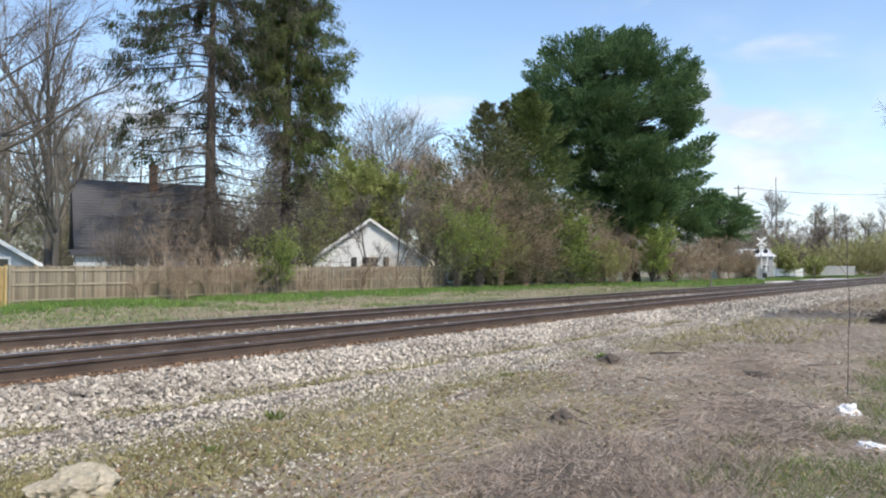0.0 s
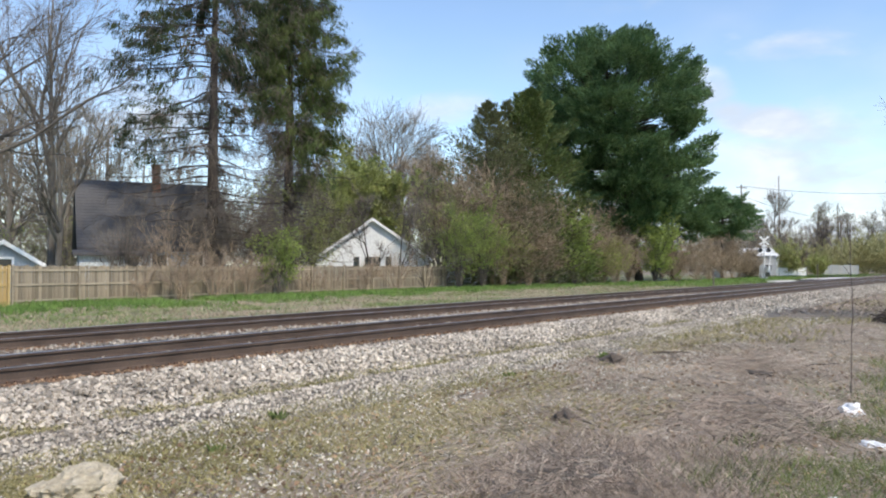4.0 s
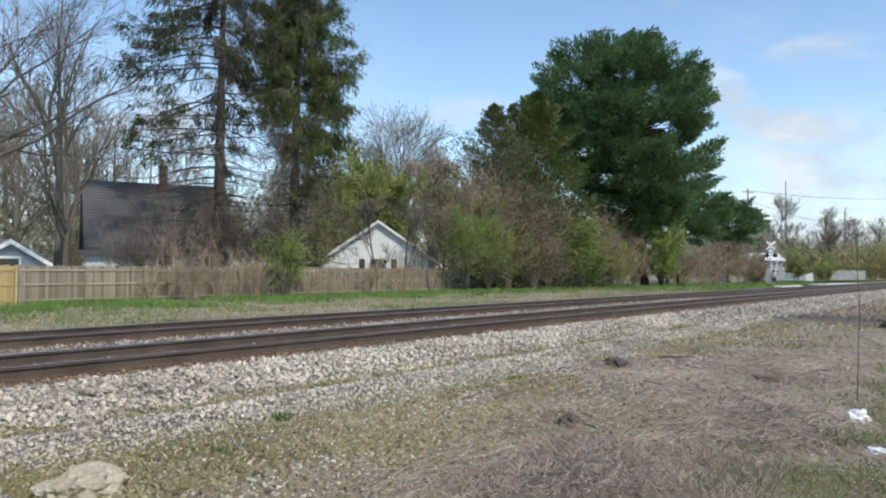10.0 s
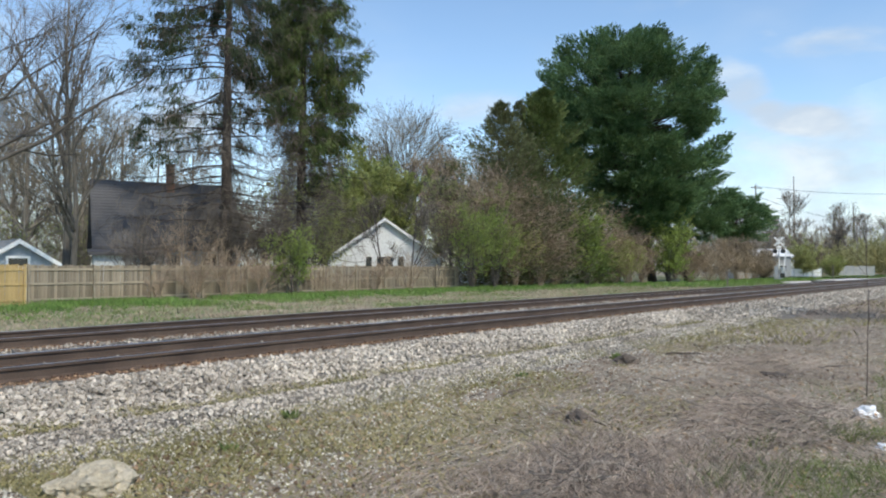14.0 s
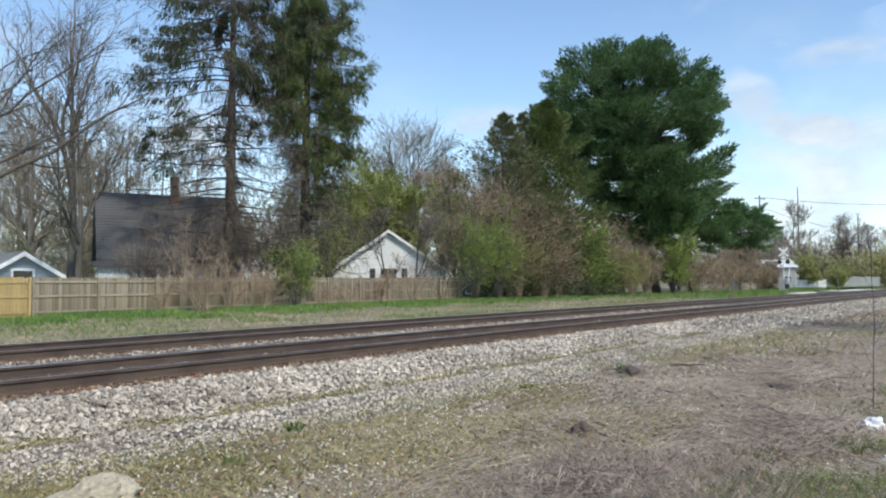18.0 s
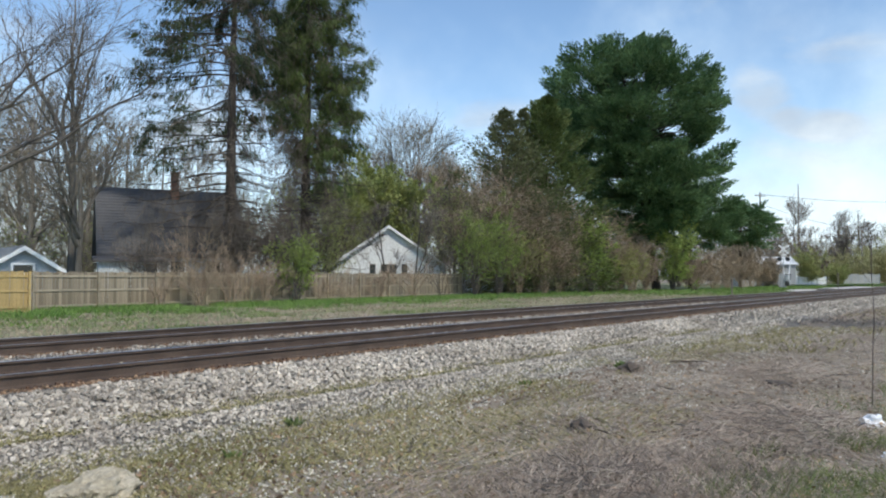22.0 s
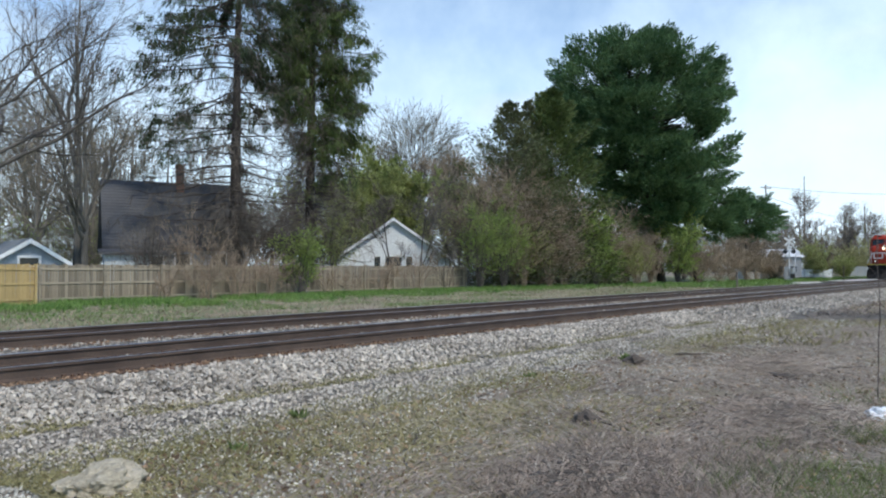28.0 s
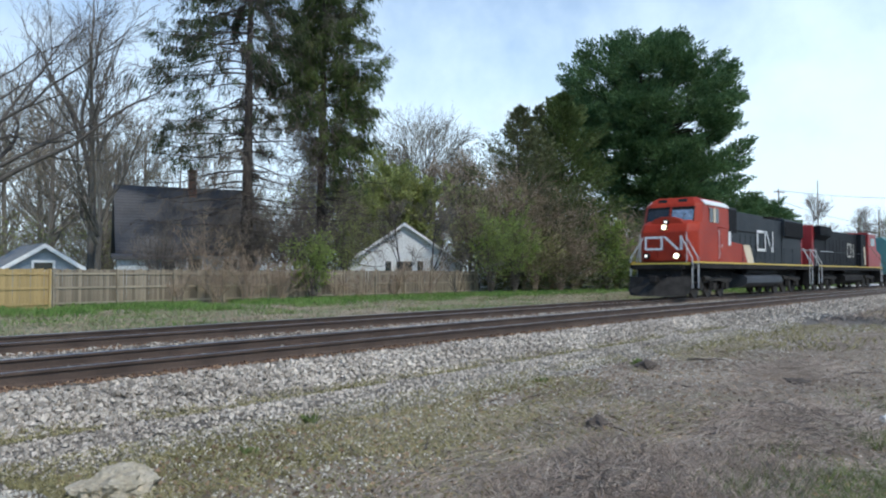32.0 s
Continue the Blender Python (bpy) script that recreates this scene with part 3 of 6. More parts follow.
def bare_tree(x, y, h, label, spread=0.42, r=0.22, lean=(0, 0), fork=0.25, n=(9, 7, 6), twig=M_TWIG, bark=M_BARK, leaf=None, nleaf=0, leafsize=0.1, up=0.12, reach=1.0, group="", fine=True, tw=0.0045, name="bare_tree", thick=0.6, tall=0.8, ang=42, wander=0.075):
    t = tree(name, x, y, label, "tree", group)
    P = trunk_line((0, 0, -0.1), (lean[0], lean[1], h * tall), 9)
    R = np.linspace(r, r * 0.2, 9)[None]
    link("trunk", mesh_np("trunk", *tubes(P, R, 9), True), bark, t)
    A, RA = grow(P, R, n[0], fork, 0.98, (h * spread * reach, h * spread * 0.5), ang, 8, wander, up, thick, 0.22)
    B, RB = grow(A, RA, n[1], 0.2, 1.0, (h * 0.2 * reach, h * 0.09), 38, 6, 0.10, up, 0.6, 0.3)
    tagged(link("branchwork", mesh_np("branchwork", *join_np([tubes(A, RA, 5), tubes(B, np.maximum(RB, tw * 1.6), 3)]), True), bark, t), kind="stuff")
    C, RC = grow(B, RB, n[2], 0.15, 1.0, (h * 0.10, h * 0.05), 36, 3, 0.16, up * 0.6, 0.6, 0.5)
    parts = [tubes(C, np.maximum(RC, tw), 3)]
    if fine:
        E, RE = grow(C, RC, 3, 0.2, 1.0, (h * 0.05, h * 0.025), 34, 2, 0.15, 0.05, 0.7, 0.6)
        parts.append(tubes(E, np.maximum(RE, tw * 0.8), 3))
    tagged(link("twigwork", mesh_np("twigwork", *join_np(parts)), twig, t), kind="stuff")
    if nleaf:
        C2 = E if fine else C
        k = max(1, nleaf // len(C2))
        p, d = along(C2, k, 0.1, 1.0)
        sel = rng.permutation(len(p))[:nleaf]
        tagged(link("crown", mesh_np("crown", *leaves(p[sel], leafsize, 0.6, d[sel], 0.8)), leaf, t), kind="stuff")
    return t


def plumes(C, D, axes, n, tuft, narrow):
    """Needle tufts in long rounded masses at places C along ways D; axes: half length, half width, half depth."""
    b = len(C)
    q = unit(rng.normal(0, 1, (b, n, 3))) * rng.uniform(0, 1, (b, n, 1)) ** 0.33
    D = unit(D)
    U = unit(np.cross(D, np.array([0, 0, 1.0])) + 1e-6)
    W = np.cross(U, D)
    size = rng.uniform(0.7, 1.25, (b, 1, 1))
    off = (q[..., :1] * axes[0] * D[:, None] + q[..., 1:2] * axes[1] * U[:, None] + q[..., 2:] * axes[2] * W[:, None]) * size
    way = unit(off) * 0.7 + D[:, None] * 0.7 + np.array([0, 0, 0.25])
    return leaves((C[:, None] + off).reshape(-1, 3), tuft, narrow, way.reshape(-1, 3), 0.3, outward=unit(off / np.maximum(np.linalg.norm(off, axis=-1, keepdims=True), 1e-6) + np.array([0, 0, 0.35])).reshape(-1, 3))


def spruce(x, y, h, label, r=0.42, live_from=8.0, width=5.0, fill=1.0, one_side=(0.0, 0.0), whorl=5, gap=0.62, lean=(0.3, 0.1), old=False, curtain=0.8):
    """A tall old spruce: sagging boughs with hanging side twigs; foliage hangs in clumps from the live ones, the low ones are dead and bare."""
    t = tree("spruce_tree", x, y, label)
    P = trunk_line((0, 0, -0.1), (lean[0], lean[1], h), 14, 0.006)
    R = np.linspace(r, 0.05, 14)[None]
    link("trunk", mesh_np("trunk", *tubes(P, R, 10), True), M_BARK_DARK, t)
    lines, base, live = [], [], []
    z = 3.2
    while z < h - 0.6:
        full = width * min(1.0, (h - z) / (h * 0.4)) ** 0.45
        for a in np.linspace(0, 2 * np.pi, whorl, endpoint=False) + rng.uniform(0, 6.28):
            a += rng.normal(0, 0.35)
            d = np.array([math.cos(a), math.sin(a)])
            side = float(d @ np.array(one_side))
            L = full * rng.uniform(0.6, 1.08) * (1.0 + 0.3 * side)
            u = np.linspace(0, 1, 9)
            sag = rng.uniform(0.25, 0.55)
            zz = z + rng.normal(0, 0.2) + L * (0.12 * u - sag * u ** 1.5 + sag * 0.55 * u ** 4) + np.cumsum(rng.normal(0, 0.05, 9))
            xy = d[None] * (L * u)[:, None] + np.cumsum(rng.normal(0, 0.08, (9, 2)), axis=0)
            lines.append(np.column_stack((xy[:, 0] + lean[0] * z / h, xy[:, 1] + lean[1] * z / h, zz)))
            base.append(0.02 + 0.006 * L)
            face = (0.2 if old else 0.6) if float(d @ np.array([-0.6, -0.8])) > 0.6 else 1.0
            live.append(fill * face * min(1.0, max(0.0, (z - live_from + 2.0 * side) / 4.0)) * rng.uniform(0.5, 1.0))
        z += rng.uniform(0.6, 1.4) * gap * (1.0 if z < 19.5 else 2.5)
    Q, live = np.stack(lines), np.array(live)
    S = np.array(base)[:, None] * np.linspace(1, 0.25, 9)[None]
    tagged(link("branchwork", mesh_np("branchwork", *tubes(Q, S, 5)), M_BARK_DARK, t), kind="stuff")
    A, RA = grow(Q, S, 12, 0.15, 1.0, (1.5, 0.7), 55, 4, 0.12, -0.22, 0.45, 0.3)
    B, RB = grow(A, RA, 3, 0.1, 1.0, (0.8, 0.5), 50, 2, 0.2, -1.1, 0.6, 0.5)
    tagged(link("twigwork", mesh_np("twigwork", *join_np([tubes(A, np.maximum(RA, 0.011), 3), tubes(B, np.maximum(RB, 0.007), 3)])), M_TWIG_DARK, t), kind="stuff")
    # hanging clumps of needles along the live boughs and their side twigs
    u0 = 0.45 if old else 0.15
    C1, D1 = along(Q, 6, u0, 1.0)
    C2, D2 = along(A, 1, 0.3, 1.0)
    k1 = rng.uniform(0, 1, len(C1)) < np.repeat(live, 6)
    k2 = rng.uniform(0, 1, len(C2)) < np.repeat(live, 12) * (0.5 if old else 0.9)
    C = np.concatenate((C1[k1], C2[k2]))
    D = np.concatenate((D1[k1], D2[k2]))
    m = 58
    off = rng.normal(0, 1, (len(C), m, 3)) * np.array([0.16, 0.16, 0.09])
    fall = np.abs(rng.normal(0, 1, (len(C), m, 1))) * rng.uniform(0.3, 1.0, (len(C), 1, 1)) * curtain
    pc = C[:, None] + D[:, None] * rng.normal(0, 0.25, (len(C), m, 1)) + off - np.array([0, 0, 1.0]) * fall
    way = np.repeat(D * 0.5, m, axis=0)
    tagged(link("crown", mesh_np("crown", *leaves(pc.reshape(-1, 3), 0.3, 0.16, way, 0.3, 1.0)), M_SPRUCE_OLD if old else M_SPRUCE, t), kind="stuff")
    return t


def white_pine(x, y, zs, rs, label, n=190, stem=0.5, axes=(1.35, 0.85, 0.55), lean=(0.0, 0.0), tufts=330, lift=0.3, tuft=0.32, fan=2):
    """A spreading white pine. rs: the crown's radius at the heights zs; each level limb ends in a fan of upturned plumes, with dark gaps between."""
    t = tree("pine_tree", x, y, label)
    h = zs[-1]
    P = trunk_line((0, 0, -0.1), (lean[0], lean[1], h * 0.93), 10, 0.02)
    R = np.linspace(stem, 0.06, 10)[None]
    link("trunk", mesh_np("trunk", *tubes(P, R, 9), True), M_BARK_DARK, t)
    zz = np.linspace(zs[0], zs[-1], 200)
    share = np.cumsum(np.interp(zz, zs, rs) + 1.5)
    z = np.interp((np.arange(n) + rng.uniform(0, 1, n)) / n, share / share[-1], zz)
    v = (z - zs[0]) / (zs[-1] - zs[0])
    full = np.maximum(np.interp(z, zs, rs) - axes[0] * 0.75, 0.4)
    rad = full * np.where(rng.uniform(0, 1, n) < 0.7, rng.uniform(0.86, 1.06, n), rng.uniform(0.2, 0.86, n))
    a = np.arange(n) * 2.399 + rng.normal(0, 0.5, n)
    rad = rad * (1.0 + 0.06 * np.sin(3.0 * a + 0.45 * z) + 0.04 * np.sin(5.0 * a - 0.8 * z))
    out = np.stack((np.cos(a), np.sin(a), 0 * a), axis=-1)
    up = lift + 1.7 * np.clip(v - 0.6, 0, 1)
    shift = np.stack((lean[0] * z / h, lean[1] * z / h, 0 * z), axis=-1)
    C = out * rad[:, None] + np.stack((0 * z, 0 * z, z), axis=-1) + shift
    root = np.stack((0 * z, 0 * z, np.maximum(z - rad * (0.12 + up * 0.5), zs[0] * 0.6)), axis=-1) + shift
    u = np.linspace(0, 1, 7)[None, :, None]
    Q = root[:, None] * (1 - u) + C[:, None] * u - np.array([0, 0, 1.0]) * (rad[:, None, None] * 0.08 * np.sin(np.pi * u)) + rng.normal(0, 0.12, (n, 7, 3)) * u
    S = (0.03 + 0.008 * rad)[:, None] * np.linspace(1, 0.3, 7)[None]
    tagged(link("branchwork", mesh_np("branchwork", *tubes(Q, S, 4)), M_BARK_DARK, t), kind="stuff")
    D = unit(out + np.array([0, 0, 1.0]) * up[:, None] + rng.normal(0, 0.15, (n, 3)))
    side = unit(np.cross(D, np.array([0, 0, 1.0])))
    sets = []
    for k in range(fan):
        w = (k - (fan - 1) / 2) * 0.8
        Ck = C + side * (w * axes[0] * 0.9 + rng.normal(0, 0.2, (n, 1))) - D * (abs(w) * axes[0] * 0.35) + np.array([0, 0, 1.0]) * rng.normal(0, 0.22, (n, 1))
        Dk = D + side * (w * 0.8 + rng.normal(0, 0.25, (n, 1))) + np.array([0, 0, 1.0]) * rng.normal(0.05, 0.15, (n, 1))
        sets.append(plumes(Ck, Dk, axes, tufts, tuft, 0.3))
    tagged(link("crown", mesh_np("crown", *join_np(sets)), M_PINE, t), kind="stuff")
    return t


def cone_evergreen(x, y, h, width, label, material=M_CEDAR, n=24000, name="evergreen_tree", size=0.3, boughs=240, low=0.12, curve=0.85):
    """A pointed evergreen: rising boughs, each a flat spray of foliage, with an uneven outline."""
    t = tree(name, x, y, label)
    P = trunk_line((0, 0, -0.1), (0, 0, h * 0.97), 8, 0.01)
    R = np.linspace(0.18, 0.03, 8)[None]
    link("trunk", mesh_np("trunk", *tubes(P, R, 7)), M_BARK_DARK, t)
    v = 1 - (1 - low) * (1 - (np.arange(boughs) + rng.uniform(0, 1, boughs)) / boughs) ** 0.85
    z = h * v
    L = 0.05 + width * 0.5 * (1 - v) ** curve * rng.uniform(0.4, 1.3, boughs)
    a = np.arange(boughs) * 2.399 + rng.normal(0, 0.4, boughs)
    D = np.stack((np.cos(a), np.sin(a), 0.05 + 0.9 * v ** 3), axis=-1)
    D = unit(D)
    root = np.stack((0 * z, 0 * z, z - 0.3 * L), axis=-1)
    u = np.linspace(0, 1, 5)[None, :, None]
    Q = root[:, None] + D[:, None] * (L[:, None, None] * u) - np.array([0, 0, 0.18]) * (L[:, None, None] * np.sin(np.pi * u))
    S = (0.012 + 0.006 * L)[:, None] * np.linspace(1, 0.3, 5)[None]
    tagged(link("branchwork", mesh_np("branchwork", *tubes(Q, S, 3)), M_TWIG_DARK, t), kind="stuff")
    m = max(20, n // boughs)
    C = root + D * (L * 0.66)[:, None]
    g = L[:, None, None]
    V, F = plumes(C, D, (g * 0.46 + 0.1, g * 0.24 + 0.1, g * 0.1 + 0.1), m, size, 0.26)
    tagged(link("crown", mesh_np("crown", V, F), material, t), kind="stuff")
    return t


def bush(x, y, w, h, label, twig=M_TWIG_RED, leaf=None, nleaf=0, stems=26, size=0.09, name="bush", group="", arch=0.0, r=0.03, lean=(0, 0), tw=0.006, low=0.25):
    """Many stems that rise from one root and spread, with side twigs and leaves."""
    t = tree(name, x, y, label, "bush", group)
    k = 7
    a = rng.uniform(0, 2 * np.pi, stems)
    out = w * 0.5 * rng.uniform(0.1, 1.0, stems)
    top = h * rng.uniform(0.6, 1.0, stems) * (1 - 0.3 * (out / (w * 0.5)) ** 2)
    s = np.linspace(0, 1, k)[None]
    z = top[:, None] * (s - arch * s ** 3)
    rr = out[:, None] * s ** 1.4 + 0.05 * w * rng.uniform(0, 1, (stems, 1))
    P = np.stack((rr * np.cos(a)[:, None] + lean[0] * s, rr * np.sin(a)[:, None] + lean[1] * s, z), axis=-1)
    P[:, 1:] += np.cumsum(rng.normal(0, 0.03 * h, (stems, k - 1, 3)), axis=1) * 0.5
    P[:, 0, 2] = -0.1
    R = r * rng.uniform(0.6, 1.2, (stems, 1)) * np.linspace(1, 0.25, k)[None]
    A, RA = grow(P, R, 8, low, 1.0, (h * 0.30, h * 0.13), 40, 4, 0.18, 0.08, 0.5, 0.4)
    B, RB = grow(A, RA, 5, 0.1, 1.0, (h * 0.13, h * 0.07), 42, 2, 0.2, 0.02, 0.6, 0.6)
    tagged(link("stemwork", mesh_np("stemwork", *tubes(P, R, 5)), M_BARK if twig is M_TWIG else twig, t), kind="stuff")
    tagged(link("twigwork", mesh_np("twigwork", *join_np([tubes(A, np.maximum(RA, tw), 3), tubes(B, np.maximum(RB, tw * 0.8), 3)])), twig, t), kind="stuff")
    if nleaf:
        p, d = along(B, max(1, nleaf // len(B) + 1), 0.0, 1.0)
        sel = rng.permutation(len(p))[:nleaf]
        tagged(link("crown", mesh_np("crown", *leaves(p[sel], size, 0.6, d[sel], 0.8)), leaf, t), kind="stuff")
    return t


# conifers
spruce(26.9, 37.1, 25.0, "tall old spruce with bare dark trunk and thin dying boughs", live_from=9.0, width=5.6, fill=0.95, one_side=(-0.6, 0.5), whorl=5, gap=0.62, old=True, curtain=0.3)
spruce(33.4, 37.8, 26.0, "tall green spruce with dense drooping boughs", live_from=9.0, width=3.4, fill=1.0, one_side=(0.8, -0.6), r=0.42, whorl=6, gap=0.62, curtain=0.42)
white_pine(76.0, 30.8, (6.0, 9.0, 12.5, 16.0, 19.5, 22.5, 25.0, 26.4), (4.4, 7.2, 8.7, 9.5, 9.9, 9.3, 7.0, 3.0), "large dark green white pine with a broad rounded crown", 230, 0.5, (1.9, 1.1, 0.62), (-1.3, 3.2), 400, 0.28, 0.38)
white_pine(101.0, 29.6, (5.8, 7.6, 9.4, 11.2), (3.6, 5.4, 4.8, 2.2), "low spreading pine with flat dark green plumes", 44, 0.25, (1.8, 0.9, 0.34), (0.6, 0), 260, 0.05, 0.36)
white_pine(92.0, 33.0, (5.5, 8.0, 11.0, 14.5), (5.0, 7.0, 6.5, 3.4), "pine with dark green plumes beside a larger one", 64, 0.3, (1.7, 0.9, 0.45), (0, 0), 260, 0.12, 0.36)
cone_evergreen(54.8, 36.0, 16.2, 21.0, "dull green spruce rising out of brown brush", M_CEDAR_DULL, 26000, "spruce_tree", 0.3, 200, curve=0.8)
cone_evergreen(59.6, 37.0, 17.4, 15.0, "slim dull green spruce rising out of brown brush", M_CEDAR_DULL, 14000, "spruce_tree", 0.3, 150, curve=0.9)
cone_evergreen(62.2, 36.2, 18.6, 16.0, "broad dull green cedar beside the pine", M_CEDAR, 40000, "cedar_tree", 0.4, 260, curve=0.55)

# bare trees
bare_tree(19.5, 40.8, 19.0, "bare grey maple with several rising limbs", 0.62, 0.33, (0.2, 0), 0.66, (8, 7, 5), bark=M_BARK_MID, wander=0.12, up=0.10, tall=0.52, ang=18, thick=0.9, tw=0.0075)
bare_tree(19.2, 39.6, 15.5, "slim bare grey tree beside the maple", 0.45, 0.2, (0.2, 0), 0.3, (9, 7, 5), bark=M_BARK_MID, wander=0.12, up=0.10, tall=0.65, ang=32, thick=0.75, tw=0.007)
bare_tree(11.8, 37.2, 18.0, "bare grey tree whose limbs reach over the fence", 0.58, 0.26, (1.4, 0), 0.22, (12, 7, 5), bark=M_BARK, up=0.06, tall=0.6, ang=52, thick=0.8, tw=0.008, wander=0.13)
bare_tree(104.5, 90.0, 40.0, "far bare maple with a round crown of fine twigs", 0.36, 0.55, (0, 0), 0.40, (30, 10, 9), twig=M_TWIG_PALE, bark=M_BARK_MID, tw=0.022, up=0.05, tall=0.56, ang=52, thick=0.7, fine=False)
for x, y, h in ((80.0, 58.0, 14.0), (83.0, 65.0, 19.0), (97.0, 72.0, 21.0), (106.0, 74.0, 23.0), (114.0, 74.0, 24.0), (90.0, 74.0, 19.0)):
    bare_tree(x, y, h, "far bare tree with pinkish buds", 0.3, 0.3, (0, 0), 0.12, (18, 9, 7), twig=M_TWIG_RED, tw=0.02, leaf=M_BUDS, nleaf=5000, leafsize=0.18, group="pink-budded trees", fine=False)
for i, (x, y, h) in enumerate(((26, 70, 20), (33, 78, 22), (20, 66, 19), (40, 82, 21), (48, 80, 22), (57, 85, 22), (65, 88, 20), (30, 60, 15), (24, 58, 14), (44, 66, 15), (36, 66, 15), (18, 56, 14), (52, 62, 14), (22, 52, 15), (27, 55, 14), (31, 56, 15), (21, 60, 17), (28, 66, 18), (33, 66, 16))):
    bare_tree(x, y, h, "bare tree behind the houses, just coming into bud", 0.3, 0.26, (rng.uniform(-1, 1), 0), 0.12, (12, 7, 6), twig=M_TWIG_PALE, bark=M_BARK_PALE, tw=0.013, fine=False, leaf=M_BUDS, nleaf=1100, leafsize=0.13, group="trees behind the houses")

for x, y, w, h in ((17.0, 48.0, 6.0, 5.0), (20.5, 51.0, 8.0, 6.0), (24.8, 54.0, 9.0, 7.0), (29.0, 58.0, 10.0, 8.0), (38.0, 62.0, 11.0, 8.0)):
    bush(x, y, w, h, "grey-olive brush behind the houses", M_TWIG_PALE, M_OLIVE, 1000, 30, 0.14, group="brush behind the houses", tw=0.012, low=0.1)

# bushes and small trees along the fence
bare_tree(57.5, 53.0, 14.2, "spreading tree with fresh olive green leaves behind the house", 0.62, 0.2, (0, 0), 0.15, (26, 9, 8), twig=M_TWIG_PALE, leaf=M_OLIVE, nleaf=40000, leafsize=0.23, name="budding_tree", tw=0.013, tall=0.62, fine=False)
bare_tree(52.5, 50.5, 12.8, "spreading tree with fresh olive green leaves behind the house", 0.6, 0.18, (0, 0), 0.15, (18, 9, 8), twig=M_TWIG_PALE, leaf=M_OLIVE, nleaf=26000, leafsize=0.22, name="budding_tree", tw=0.012, tall=0.62, fine=False)
bare_tree(47.5, 49.0, 10.6, "spreading tree with fresh olive green leaves behind the house", 0.5, 0.18, (0, 0), 0.15, (18, 9, 8), twig=M_TWIG_PALE, leaf=M_OLIVE, nleaf=14000, leafsize=0.2, name="budding_tree", tw=0.012, tall=0.62, fine=False)
bare_tree(34.0, 38.6, 8.6, "small spreading tree with fresh olive green leaves", 0.45, 0.15, (0.5, 0), 0.4, (16, 8, 6), leaf=M_OLIVE, nleaf=8000, leafsize=0.12, name="budding_tree", tw=0.008, tall=0.75, ang=50)
bare_tree(51.5, 39.0, 8.6, "small spreading tree with sparse olive leaves", 0.5, 0.14, (0, 0), 0.08, (18, 9, 7), leaf=M_OLIVE, nleaf=9000, leafsize=0.12, name="budding_tree", tw=0.011)
for x, y, w, h, k in ((20.6, 33.8, 3.0, 2.0, 9), (22.6, 33.6, 4.5, 2.9, 16), (24.6, 33.8, 4.5, 3.3, 17), (26.8, 33.7, 4.0, 2.7, 15), (31.4, 33.9, 3.0, 2.0, 9), (33.6, 34.0, 3.0, 2.2, 10)):
    bush(x, y, w, h, "bare reddish brush tangled against the fence", M_TWIG_RED, None, 0, k, group="brush along the fence", tw=0.007, low=0.3)
bush(24.0, 36.6, 7.5, 5.0, "bare tangled brush between the fence and the dark house", M_TWIG_RED, None, 0, 13, tw=0.008, low=0.35)
bush(21.6, 37.4, 5.0, 5.0, "bare tangled brush between the fence and the dark house", M_TWIG, None, 0, 24, tw=0.007)
bush(28.4, 36.8, 6.0, 6.8, "dark bare tangled brush between the fence and the dark house", M_TWIG_DARK, None, 0, 22, tw=0.008, low=0.35)
bush(26.6, 36.4, 5.0, 7.0, "bare vines and brush climbing round the spruce trunk", M_TWIG_DARK, None, 0, 24, tw=0.008, low=0.35)
bush(30.0, 37.0, 7.0, 6.4, "bare brush behind the fence", M_TWIG_DARK, None, 0, 26, tw=0.008, low=0.35)
bush(34.4, 37.6, 4.5, 5.5, "bare vines and brush climbing round the spruce trunk", M_TWIG, None, 0, 18, tw=0.009)
bush(29.0, 33.5, 3.4, 5.2, "arching shrub with light green spring leaves", M_TWIG, M_NEWLEAF, 6500, 16, 0.11, arch=0.15, low=0.2)
bush(33.6, 36.0, 3.6, 6.4, "leaning shrub with sparse olive leaves", M_TWIG, M_OLIVE, 4500, 18, 0.10)
bush(36.8, 34.3, 3.6, 2.6, "bare thicket in front of the white house", M_TWIG_RED, None, 0, 16, tw=0.008, low=0.3)
bush(40.2, 34.2, 4.6, 3.4, "bare thicket in front of the white house", M_TWIG_RED, None, 0, 9, tw=0.008, low=0.3)
bush(43.6, 34.2, 5.0, 4.4, "bare thicket in front of the white house", M_TWIG, None, 0, 8, tw=0.008, low=0.3)
bare_tree(40.6, 36.6, 6.6, "thin dark bare tree leaning before the white house", 0.5, 0.10, (-1.6, 0), 0.2, (9, 7, 6), tw=0.008, ang=50, bark=M_BARK_DARK)
bare_tree(42.6, 36.2, 7.6, "thin bare tree in front of the white house", 0.5, 0.09, (1.2, 0), 0.2, (9, 7, 6), tw=0.007, ang=50)
bush(46.6, 33.4, 2.6, 6.6, "upright shrub with bright green spring leaves", M_TWIG, M_NEWLEAF, 6000, 14, 0.11, low=0.2)
bush(49.0, 32.8, 2.8, 7.6, "upright shrub with bright green spring leaves", M_TWIG, M_NEWLEAF, 8000, 16, 0.11, low=0.2)
